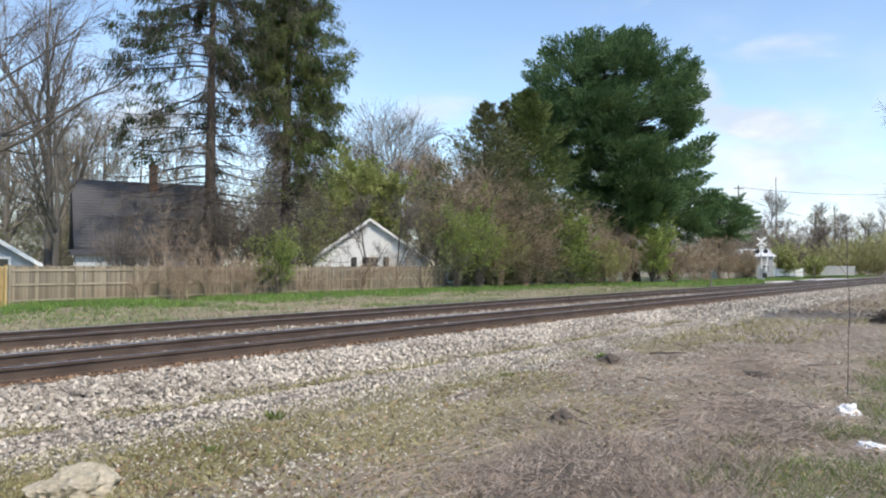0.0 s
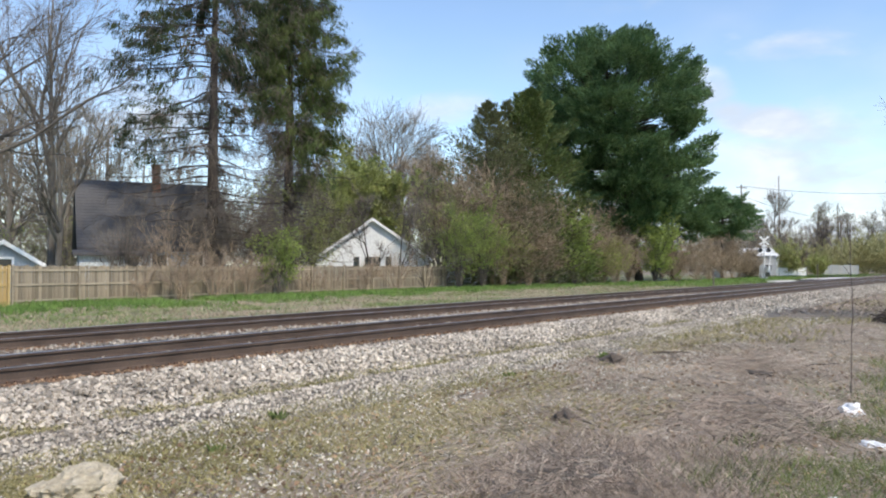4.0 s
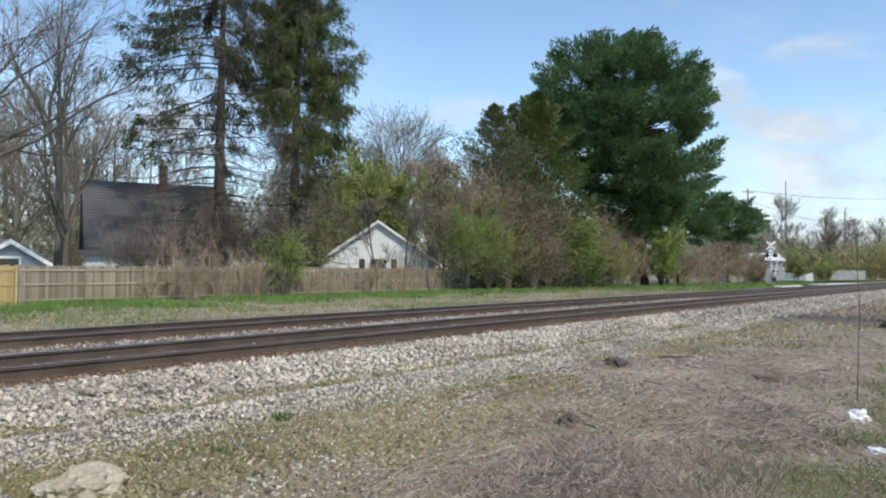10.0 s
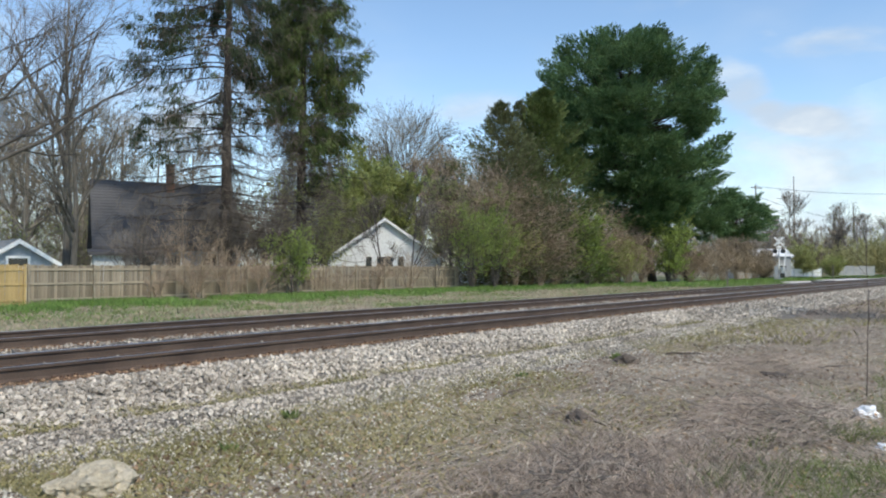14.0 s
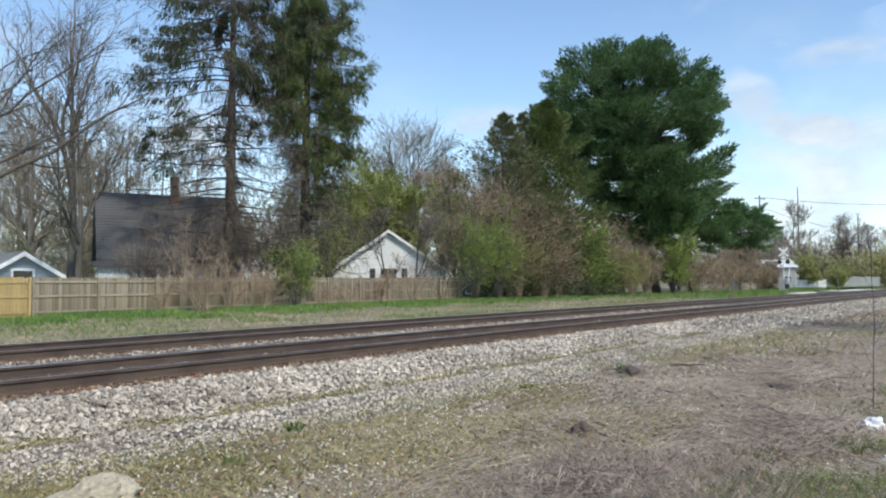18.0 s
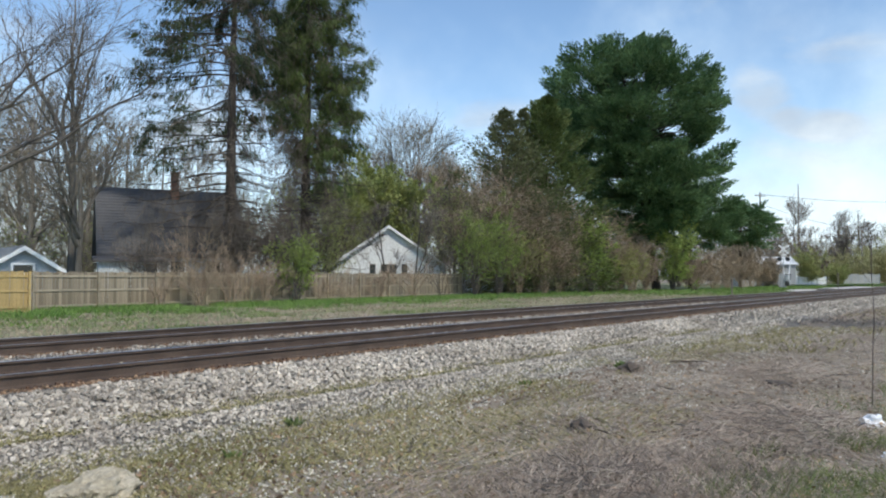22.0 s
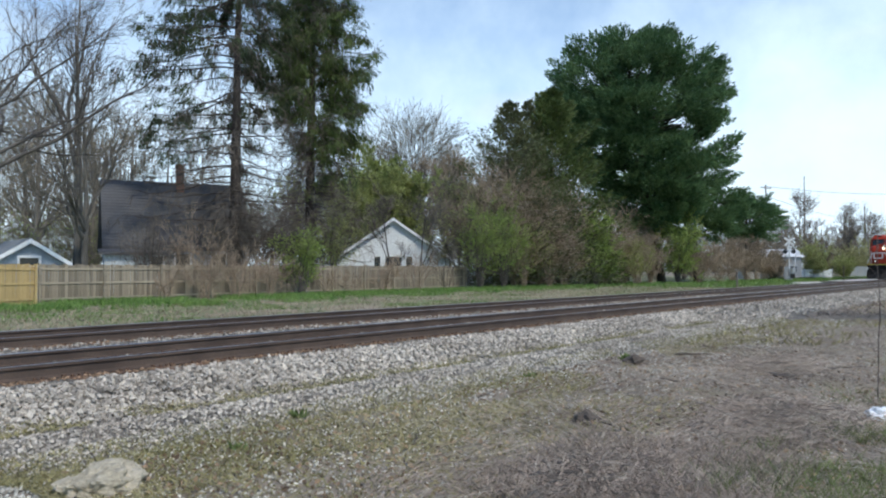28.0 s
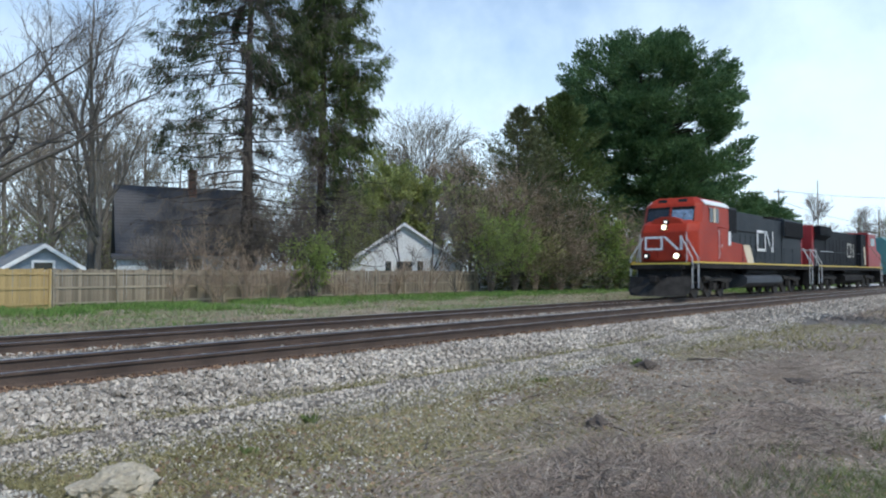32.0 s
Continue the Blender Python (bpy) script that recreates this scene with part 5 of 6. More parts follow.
def far_house(x, y, turn, w, d, h, label, roof, wall, pitched=True):
    t = thing("far_building", pose(x, y, GROUND, 0, 0, turn), label, "building", "buildings by the crossing")
    part("wall", box(0, w, 0, d, -0.2, h), wall, t)
    if pitched:
        part("roof", prism_x([(-0.4, h + 0.003), (d + 0.4, h + 0.003), (d / 2, h + d * 0.28)], -0.4, w + 0.4), roof, t)
    else:
        part("roof", box(-0.3, w + 0.3, -0.3, d + 0.3, h + 0.003, h + 0.35), roof, t, "pale flat roof edge")
    n = max(2, int(w / 3))
    for i in range(n):
        cx = (i + 0.5) * w / n
        win = part("window", box(cx - 0.5, cx + 0.5, -0.04, 0.01, 1.1, 2.1), M_GLASS, t)
        part("frame", box(cx - 0.58, cx + 0.58, -0.06, -0.003, 2.103, 2.2), M_TRIM, win)
    return t


M_DULLSIDE = mat("dull_grey_siding", (0.33, 0.33, 0.325), (0.40, 0.40, 0.39), scale=0.8, fine=12.0, rough=0.85, bump=0.1)
M_METALROOF = mat("white_metal_roof", (0.66, 0.67, 0.68), (0.74, 0.75, 0.75), scale=1.0, fine=10.0, rough=0.5, bump=0.05)
far_house(129.1, 34.1, -54, 5.2, 4.6, 3.6, "low grey building with a white metal roof", M_METALROOF, M_DULLSIDE)
far_house(139.8, 33.0, -54, 3.4, 4.0, 3.3, "small white building beside the road", M_METALROOF, M_WHITE)
far_house(121.0, 35.6, -54, 3.6, 4.0, 2.6, "low tan building half hidden by bushes", M_SHINGLE_PALE, M_WALLTAN)


def panel_wall(x, y, turn, w, h, n, label, wall):
    """A low wall of upright panels between posts."""
    t = thing("panel_wall", pose(x, y, GROUND, 0, 0, turn), label, "wall", "walls by the crossing")
    for i in range(n):
        part("panel", box(i * w / n + 0.06, (i + 1) * w / n - 0.06, 0.0, 0.12, -0.1, h * (0.94 + 0.06 * (i % 2))), wall, t)
    for i in range(n + 1):
        part("post", box(i * w / n - 0.055, i * w / n + 0.055, -0.05, 0.16, -0.1, h + 0.08, 0.01), M_STEEL, t)


panel_wall(132.6, 31.0, -60, 5.8, 1.55, 4, "white painted panel fence before the low buildings", M_TRIM)
panel_wall(162.6, 28.1, -80, 6.0, 2.1, 5, "long low pale panel wall beside the road", M_WALLTAN)
far_house(66.0, 47.0, -40, 9.0, 7.0, 2.6, "white house half hidden by brush", M_SHINGLE_PALE, M_WHITE)


def marker_post(x, y, h, label):
    t = thing("marker_post", pose(x, y, GROUND), label, "post", "posts beside the track")
    part("post", box(-0.05, 0.05, -0.05, 0.05, -0.1, h, 0.01), M_POLE, t)
    part("cap", box(-0.08, 0.08, -0.08, 0.08, h, h + 0.12, 0.01), M_POLE, t)


marker_post(62.2, 18.9, 1.25, "short dark post standing in the grass beside the track")
marker_post(100.4, 18.0, 1.9, "dark post beside the crossing")
# ---- train ----
M_RED = mat("locomotive_red", (0.30, 0.028, 0.012), (0.375, 0.04, 0.016), scale=0.7, fine=16.0, rough=0.5, bump=0.03, c3=(0.27, 0.036, 0.02), c3scale=1.3, c3at=0.6, spec=0.25)
M_DULLRED = mat("faded_dark_red", (0.24, 0.019, 0.022), (0.31, 0.028, 0.03), scale=0.7, fine=16.0, rough=0.5, bump=0.03)
M_BLACK = mat("locomotive_black", (0.016, 0.021, 0.026), (0.026, 0.032, 0.038), scale=0.6, fine=14.0, rough=0.6, bump=0.04, c3=(0.024, 0.026, 0.028), c3scale=0.9, c3at=0.6, spec=0.3)
M_SOOTBLACK = mat("sooty_locomotive_black", (0.008, 0.009, 0.011), (0.015, 0.017, 0.02), scale=0.6, fine=14.0, rough=0.7, bump=0.04, spec=0.2)
M_GRIME = mat("road_grime", (0.013, 0.012, 0.011), (0.028, 0.025, 0.023), scale=1.5, fine=20.0, rough=0.85, bump=0.2, spec=0.25)
M_TANK = mat("dusty_fuel_tank", (0.035, 0.039, 0.047), (0.055, 0.06, 0.07), scale=0.8, fine=14.0, rough=0.6, bump=0.05)
M_WHITEMARK = mat("white_marking", (0.74, 0.74, 0.72), (0.80, 0.80, 0.78), scale=2.0, fine=20.0, rough=0.5, bump=0.0)
M_CREAM = mat("cream_stripe", (0.72, 0.60, 0.42), (0.78, 0.67, 0.48), scale=2.0, fine=20.0, rough=0.5, bump=0.0)
M_GOLD = mat("yellow_sill_stripe", (0.60, 0.42, 0.05), (0.66, 0.48, 0.08), scale=2.0, fine=20.0, rough=0.5, bump=0.0)
M_FADEDMARK = mat("faded_marking", (0.42, 0.40, 0.34), (0.48, 0.46, 0.40), scale=2.0, fine=20.0, rough=0.6, bump=0.0)
M_RAILING = mat("pale_handrail", (0.55, 0.55, 0.55), (0.65, 0.65, 0.64), scale=3.0, fine=20.0, rough=0.5, bump=0.0)
M_WHEEL = mat("dark_wheel_steel", (0.05, 0.042, 0.037), (0.09, 0.075, 0.065), scale=2.0, fine=20.0, rough=0.6, bump=0.1, metal=0.5)
M_TEAL = mat("teal_car_paint", (0.08, 0.22, 0.23), (0.11, 0.27, 0.27), scale=0.8, fine=14.0, rough=0.5, bump=0.04)
# one pane's sky reflection, put in as pale mirror metal; the other stays dark
M_SHIELD = mat("sky_mirror_pane", (0.60, 0.58, 0.53), (0.68, 0.65, 0.60), scale=1.0, fine=5.0, rough=0.08, bump=0.0, metal=0.9)
M_TRUCK = mat("dusty_truck_casting", (0.024, 0.022, 0.02), (0.05, 0.045, 0.04), scale=2.5, fine=24.0, rough=0.9, bump=0.2, spec=0.25)
# near-black for grilles and gaskets, and for shade painted under the frame
M_HOODDARK = mat("fitting_and_shade_black", (0.006, 0.006, 0.007), (0.012, 0.012, 0.013), scale=1.5, fine=20.0, rough=0.8, bump=0.1, spec=0.2)
M_LAMP = glow("lit_headlight", (1.0, 0.88, 0.58), 3.5)
M_LAMP_DIM = glow("weak_lamp", (1.0, 0.95, 0.85), 1.5)
WHEEL_R = 0.53
SPINNING = []


def truck(loco, x, axles, pitch):
    """A truck with its side frames, springs, journals and turning wheelsets."""
    # body box reaches low to block in the dark shade between the wheels
    tr = part("truck", box(-pitch - 0.95, pitch + 0.95, -0.6, 0.6, 0.34, 0.9, 0.03), M_TRUCK, loco, at=pose(x, 0, 0))
    me = None
    for i in range(axles):
        ax = (i - (axles - 1) / 2) * pitch
        if me is None:
            bm = rod((0, -0.8, 0), (0, 0.8, 0), 0.09, None, 10)
            for s in (-1, 1):
                rod((0, s * 0.69, 0), (0, s * 0.80, 0), WHEEL_R, None, 28, bm)
                rod((0, s * 0.66, 0), (0, s * 0.69, 0), WHEEL_R + 0.025, None, 28, bm)
                rod((0, s * 0.801, 0), (0, s * 0.815, 0), 0.36, 0.30, 20, bm)
            ws = part("wheelset", bm, M_WHEEL, tr)
            me = ws.data
        else:
            ws = link("wheelset", me, M_WHEEL, tr)
        ws.matrix_basis = pose(ax, 0, WHEEL_R)
        SPINNING.append((ws, ax))
        for s in (-1, 1):
            part("journal_box", box(ax - 0.17, ax + 0.17, s * 0.93, s * 1.14, 0.36, 0.72, 0.03), M_TRUCK, tr)
            for q in (-0.34, 0.34):
                part("coil_spring", rod((ax + q, s * 1.02, 0.42), (ax + q, s * 1.02, 0.78), 0.085, None, 10), M_TRUCK, tr)
    for s in (-1, 1):
        e = pitch * (axles - 1) / 2 + 0.75
        pts = [(-e, 0.78), (-e, 0.98), (-e * 0.7, 1.02), (e * 0.7, 1.02), (e, 0.98), (e, 0.78), (e * 0.55, 0.70), (e * 0.28, 0.80), (-e * 0.28, 0.80), (-e * 0.55, 0.70)]
        part("side_frame", prism(pts, s * 0.90, s * 1.12, bev=0.02), M_TRUCK, tr)
        part("brake_cylinder", rod((e * 0.35, s * 1.2, 0.92), (e * 0.68, s * 1.2, 0.92), 0.11, None, 12), M_TRUCK, tr)
    return tr


def mark(loco, x, z, w, h, y, material, name="marking"):
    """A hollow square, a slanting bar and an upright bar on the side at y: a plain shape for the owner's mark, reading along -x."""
    t = 0.17 * h / 1.3
    d = 0.008 if y > 0 else -0.008
    bm = bmesh.new()
    for a, b, c, e in ((0.02, 0.499, 0.0, t), (0.02, 0.42, h - t, h), (0, t / w, t * 0.5, h - t * 0.5)):
        box(x - a * w, x - b * w, y, y + d, z + c, z + e, 0, bm)
    part(name, bm, material, loco, "pale painted mark")
    part(name, prism([(x - 0.5 * w, z), (x - 0.5 * w - t, z), (x - 0.5 * w - t, z + h), (x - 0.5 * w, z + h)], y, y + d), material, loco)
    part(name, prism([(x - 0.5 * w - t * 0.9, z + h), (x - 0.5 * w - t * 2.0, z + h), (x - w + t * 0.1, z), (x - w + t * 1.1, z)], y + d * 0.1, y + d * 1.2), material, loco)
    part(name, prism([(x - w, z), (x - w - t, z), (x - w - t, z + h), (x - w, z + h)], y, y + d), material, loco)


def railing(loco, points, material, r=0.022, name="handrail"):
    return part(name, bars(points, r), material, loco)


def running_gear(t, x0, x1, tank, tank_mat, truck_x, pitch):
    part("deck", box(x0, x1, -1.53, 1.53, 1.42, 1.70, 0.02), M_GRIME, t)
    for s in (-1, 1):
        part("sill_stripe", box(x0 + 0.1, x1 - 0.1, s * 1.532, s * 1.545, 1.66, 1.74), M_GOLD, t, "yellow stripe along the sill")
        part("air_tank", rod((tank[0] + 0.4, s * 1.15, 1.28), (tank[1] - 0.4, s * 1.15, 1.28), 0.14, None, 12), M_GRIME, t)
    y, z0, z1 = 1.42, 0.36, 1.26
    belly = [(y * math.cos(q), (z0 + z1) / 2 + (z1 - z0) / 2 * math.sin(q)) for q in np.linspace(0, 2 * math.pi, 20, endpoint=False)]
    belly = [(max(-y, min(y, 1.12 * p)), q) for p, q in belly]
    part("fuel_tank", prism_x(belly, tank[0], tank[1]), tank_mat, t, "grey fuel tank under the frame")
    for x in truck_x:
        truck(t, x, 3, pitch)


def end_gear(t, x, f, plough=True):
    """Steps, plough, coupler, hoses and end railings at x; f: 1 at the front, -1 at the rear."""
    for s in (-1, 1):
        st = part("step_well", box(x - f * 0.75, x, s * 1.12, s * 1.5, 0.42, 0.47), M_GRIME, t)
        for z in (0.75, 1.07, 1.38):
            part("step", box(x - f * 0.72, x - f * 0.05, s * 1.15, s * 1.5, z, z + 0.04), M_GRIME, st)
        part("step_side", box(x - f * 0.78, x - f * 0.752, s * 1.1, s * 1.52, 0.42, 1.42), M_GRIME, t)
        railing(t, [(x - f * 0.05, s * 1.52, 0.5), (x - f * 0.05, s * 1.52, 1.9), (x - f * 0.2, s * 0.95, 2.85)], M_RAILING, 0.028)
        railing(t, [(x - f * 0.72, s * 1.53, 0.5), (x - f * 0.72, s * 1.53, 1.9), (x - f * 0.42, s * 1.1, 2.85)], M_RAILING, 0.028)
        if f < 0 or not plough:
            railing(t, [(x, s * 0.45, 1.7), (x, s * 0.45, 2.75), (x, s * 1.4, 2.75), (x, s * 1.4, 1.7)], M_RAILING, 0.02)
        else:
            railing(t, [(x - 0.3, s * 1.15, 1.7), (x - 0.3, s * 1.15, 3.1)], M_RAILING, 0.022)
    part("pilot", box(x - f * 0.08, x + f * 0.02, -1.08, 1.08, 0.55, 1.45, 0.02), M_GRIME, t, "dark pilot plate")
    if plough:
        bm = bmesh.new()
        for s in (-1, 1):
            a = [bm.verts.new(p) for p in ((x + f * 0.03, s * 1.52, 1.04), (x + f * 0.26, s * 0.75, 1.02), (x + f * 0.36, 0, 1.0), (x + f * 0.82, 0, 0.12), (x + f * 0.68, s * 0.75, 0.12), (x + f * 0.34, s * 1.36, 0.14), (x + f * 0.2, s * 1.52, 0.36))]
            b = [bm.verts.new((v.co.x - f * 0.05, v.co.y, v.co.z)) for v in a]
            n = len(a)
            bm.faces.new(a), bm.faces.new(b[::-1])
            for i in range(n):
                bm.faces.new((a[i], b[i], b[(i + 1) % n], a[(i + 1) % n]))
        part("plough", bm, M_TRUCK, t, "dark steel plough blade")
        part("plough_edge", box(x + f * 0.3, x + f * 0.46, -0.5, 0.5, 1.06, 1.11, 0.01), M_GRIME, t)
    c = part("coupler", box(x, x + f * 0.55, -0.16, 0.16, 0.78, 1.02, 0.03), M_GRIME, t)
    part("knuckle", box(x + f * 0.55, x + f * 0.8, -0.2, 0.14, 0.74, 1.06, 0.05), M_GRIME, c)
    for s in (-0.55, 0.6, 0.8):
        part("air_hose", bars([(x + f * 0.03, s, 1.1), (x + f * 0.25, s, 0.85), (x + f * 0.3, s * 0.8, 0.55)], 0.025), M_GRIME, t)


def side_rail(t, xs, y, material):
    for s in (-1, 1):
        railing(t, [(xs[0], s * y, 2.72), (xs[1], s * y, 2.72)], material, 0.018)
        n = round(abs(xs[1] - xs[0]) / 1.7)
        for i in range(n + 1):
            x = xs[0] + (xs[1] - xs[0]) * i / n
            part("stanchion", rod((x, s * y, 1.7), (x, s * y, 2.72), 0.015, None, 5), material, t)


def lead_locomotive():
    t = thing("locomotive", pose(0, 0, 0), "red and black diesel locomotive with lit headlights on the track", "locomotive", "train")
    running_gear(t, -10.2, 10.1, (-3.8, 2.4), M_TANK, (6.3, -6.3), 1.7)
    end_gear(t, 10.1, 1)
    end_gear(t, -10.2, -1, False)
    # nose and cab
    bm = bmesh.new()
    rings = ((9.62, 1.10, 1.72), (9.66, 1.10, 3.15), (9.45, 1.08, 3.50), (9.0, 1.05, 3.72))
    out = []
    for x, w, z in rings:
        out.append([bm.verts.new(p) for p in ((x, -w, z), (x, w, z), (x - 0.55, 1.45, z + (0.03 if z > 2 else 0)), (6.6, 1.47, z if z < 2 else min(z, 3.6)), (6.6, -1.47, z if z < 2 else min(z, 3.6)), (x - 0.55, -1.45, z + (0.03 if z > 2 else 0)))])
    for a, b in zip(out, out[1:]):
        for i in range(6):
            bm.faces.new((a[i], a[(i + 1) % 6], b[(i + 1) % 6], b[i]))
    bm.faces.new(out[0][::-1])
    bm.faces.new(out[-1])
    bmesh.ops.bevel(bm, geom=list(bm.edges), offset=0.07, segments=2, affect="EDGES", profile=0.6)
    part("nose", bm, M_RED, t, "orange-red cab nose")
    bm = bmesh.new()
    lo = [bm.verts.new(p) for p in ((9.02, -1.15, 3.62), (9.02, 1.15, 3.62), (8.75, 1.46, 3.58), (5.1, 1.46, 3.38), (5.1, -1.46, 3.38), (8.75, -1.46, 3.58))]
    hi = [bm.verts.new(p) for p in ((8.72, -1.12, 4.52), (8.72, 1.12, 4.52), (8.5, 1.42, 4.48), (5.1, 1.42, 4.45), (5.1, -1.42, 4.45), (8.5, -1.42, 4.48))]
    tp = [bm.verts.new(p) for p in ((8.4, -0.9, 4.86), (8.4, 0.9, 4.86), (8.2, 1.05, 4.84), (5.1, 1.05, 4.84), (5.1, -1.05, 4.84), (8.2, -1.05, 4.84))]
    for a, b in ((lo, hi), (hi, tp)):
        for i in range(6):
            bm.faces.new((a[i], a[(i + 1) % 6], b[(i + 1) % 6], b[i]))
    bm.faces.new(lo[::-1]), bm.faces.new(tp)
    bmesh.ops.bevel(bm, geom=list(bm.edges), offset=0.05, segments=2, affect="EDGES", profile=0.6)
    cab = part("cab", bm, M_RED, t, "orange-red cab")
    part("cab_side", box(5.3, 6.62, -1.47, 1.47, 1.72, 3.42, 0.03), M_RED, t)

    def pane(name, pts, material, parent, lab=""):
        bm = bmesh.new()
        vs = [bm.verts.new(p) for p in pts]
        f = bm.faces.new(vs)
        bm.normal_update()
        r = bmesh.ops.extrude_face_region(bm, geom=[f])
        n = f.normal.copy()
        for v in r["geom"]:
            if isinstance(v, bmesh.types.BMVert):
                v.co += n * 0.012
        return part(name, bm, material, parent, lab)

    for s in (-1, 1):
        q = lambda y, u: (9.045 - 0.30 * u, y, 3.62 + 0.90 * u)
        a, b = 0.10 * s, 1.10 * s
        pts = [q(a * 0.8, 0.30), q(b * 0.5, 0.14), q(b * 0.98, 0.02), q(b * 1.03, 0.07), q(b * 1.03, 0.72), q(b * 0.98, 0.79), q(a * 0.8, 0.80)]
        rim = [(p[0] - 0.008, p[1] + 0.05 * s * (1 if abs(p[1]) > 0.3 else -0.6), p[2] + (0.045 if p[2] > 4.1 else -0.045)) for p in pts]
        pane("gasket", rim if s > 0 else rim[::-1], M_HOODDARK, cab)
        pane("windshield", pts if s > 0 else pts[::-1], M_SHIELD if s > 0 else M_GLASS, cab, "sky-reflecting windshield" if s > 0 else "dark windshield")
        part("side_window", box(6.55, 7.75, s * 1.43, s * 1.474, 3.65, 4.35), M_GLASS, cab, "dark side window")
        part("window_post", box(7.05, 7.25, s * 1.470, s * 1.490, 3.65, 4.35), M_CREAM, cab)
        # thin highlight along the roof slope, painted as a white strip
        part("roof_edge", prism_x([(s * 1.46, 4.47), (s * 1.46, 4.53), (s * 1.26, 4.73), (s * 1.26, 4.68)], 5.1, 8.3), M_WHITEMARK, cab, "white strip painted as the highlight on the sloping roof edge")
        # red lower flank with the cream stripe
        part("flank", prism([(5.3, 1.72), (5.3, 2.85), (3.0, 2.70), (2.3, 1.72)], s * 0.98, s * 1.44, bev=0.03), M_RED, t)
        part("slanting_stripe", prism([(2.98, 2.70), (1.9, 2.70), (1.2, 1.72), (2.28, 1.72)], s * 0.98, s * 1.43), M_CREAM, t, "slanting cream stripe")
        part("mark_panel", box(4.95, 5.28, s * 1.472, s * 1.482, 2.6, 3.3), M_WHITEMARK, t, "white stripe at the cab door")
        part("number_plate", box(8.58, 8.64, s * 0.30, s * 0.72, 4.62, 4.76), M_BLACK, cab)
        door = part("cab_door", box(5.55, 6.35, s * 1.472, s * 1.486, 1.80, 3.36, 0.005), M_RED, t, "red cab door")
        part("door_handle", box(6.22, 6.28, s * 1.487, s * 1.51, 2.45, 2.62), M_RAILING, door)
        railing(t, [(6.7, s * 1.49, 1.9), (6.7, s * 1.54, 2.0), (6.7, s * 1.54, 3.2), (6.7, s * 1.49, 3.3)], M_RAILING, 0.018, "grab_iron")
        part("wiper", bars([(9.03, s * 0.6, 3.66), (8.92, s * 0.75, 4.05)], 0.012), M_GRIME, cab)
    part("horn", bars([(7.3, 0.2, 4.68), (7.3, 0.2, 4.86), (7.8, 0.2, 4.88)], 0.04), M_GRIME, cab)
    part("antenna", box(6.4, 6.9, -0.2, 0.2, 4.69, 4.80, 0.02), M_WHITEMARK, cab)
    # lamps
    for z in (3.62, 3.36):
        h = part("headlight", rod((9.0, 0, z), (9.66 if z < 3.5 else 9.45, 0, z), 0.14, None, 16), M_GRIME, t)
        part("lens", rod((9.665 if z < 3.5 else 9.455, 0, z), (9.69 if z < 3.5 else 9.48, 0, z), 0.11 if z < 3.5 else 0.06, None, 16), M_LAMP if z < 3.5 else M_LAMP_DIM, h, "lit headlight")
    for s in (1, -1):
        d = part("ditch_light", rod((9.85, s * 0.75, 2.0), (10.02, s * 0.75, 2.0), 0.15, None, 16), M_GRIME, t)
        part("lens", rod((10.025, s * 0.75, 2.0), (10.05, s * 0.75, 2.0), 0.12 if s > 0 else 0.06, None, 16), M_LAMP if s > 0 else M_LAMP_DIM, d, "lit ditch light")
    # the mark on the nose
    nx = 9.70
    for y0, y1, z0, z1 in ((-0.95, -0.15, 2.83, 2.93), (-0.95, -0.15, 2.28, 2.38), (-0.95, -0.85, 2.38, 2.83), (-0.15, -0.05, 2.28, 2.93), (0.80, 0.92, 2.28, 2.93)):
        part("nose_mark", box(nx, nx + 0.012, y0, y1, z0, z1), M_WHITEMARK, t, "white painted mark")
    part("nose_mark", prism_x([(-0.05, 2.93), (0.10, 2.93), (0.80, 2.28), (0.65, 2.28)], nx + 0.002, nx + 0.014), M_WHITEMARK, t)
    part("nose_crown", prism_x([(-0.95, 3.45), (-0.6, 3.78), (-0.25, 3.88), (0.25, 3.88), (0.6, 3.78), (0.95, 3.45)], 8.9, 9.36, bev=0.03), M_RED, t)
    part("front_stripe", box(10.125, 10.14, -1.45, 1.45, 1.58, 1.68), M_GOLD, t, "yellow stripe across the front")
    part("nose_door", box(9.66, 9.675, -1.0, -0.35, 1.85, 2.2), M_RED, t)
    # hood
    part("electrical_cabinet", box(3.2, 5.08, -1.2, 1.2, 1.72, 4.62, 0.04), M_BLACK, t)
    part("anticlimber", box(9.7, 10.35, -1.2, 1.2, 1.36, 1.60, 0.03), M_GRIME, t, "dark anticlimber under the nose")
    # frame core in near-black, filling in the shade beneath the deck
    part("underframe", box(-9.6, 9.6, -0.62, 0.62, 0.95, 1.42), M_HOODDARK, t)
    part("hood", box(-5.3, 3.18, -0.98, 0.98, 1.72, 4.40, 0.05), M_BLACK, t, "black engine hood")
    part("brake_housing", box(-1.6, 3.16, -1.05, 1.05, 3.45, 4.5, 0.05), M_BLACK, t)
    part("radiator_housing", prism_x([(-1.0, 1.72), (-1.0, 3.4), (-1.18, 3.55), (-1.18, 4.45), (-1.0, 4.56), (1.0, 4.56), (1.18, 4.45), (1.18, 3.55), (1.0, 3.4), (1.0, 1.72)], -9.4, -5.32, bev=0.03), M_BLACK, t)
    part("tail_panel", box(-9.75, -9.42, -1.0, 1.0, 1.72, 4.4, 0.04), M_DULLRED, t, "red hood end")
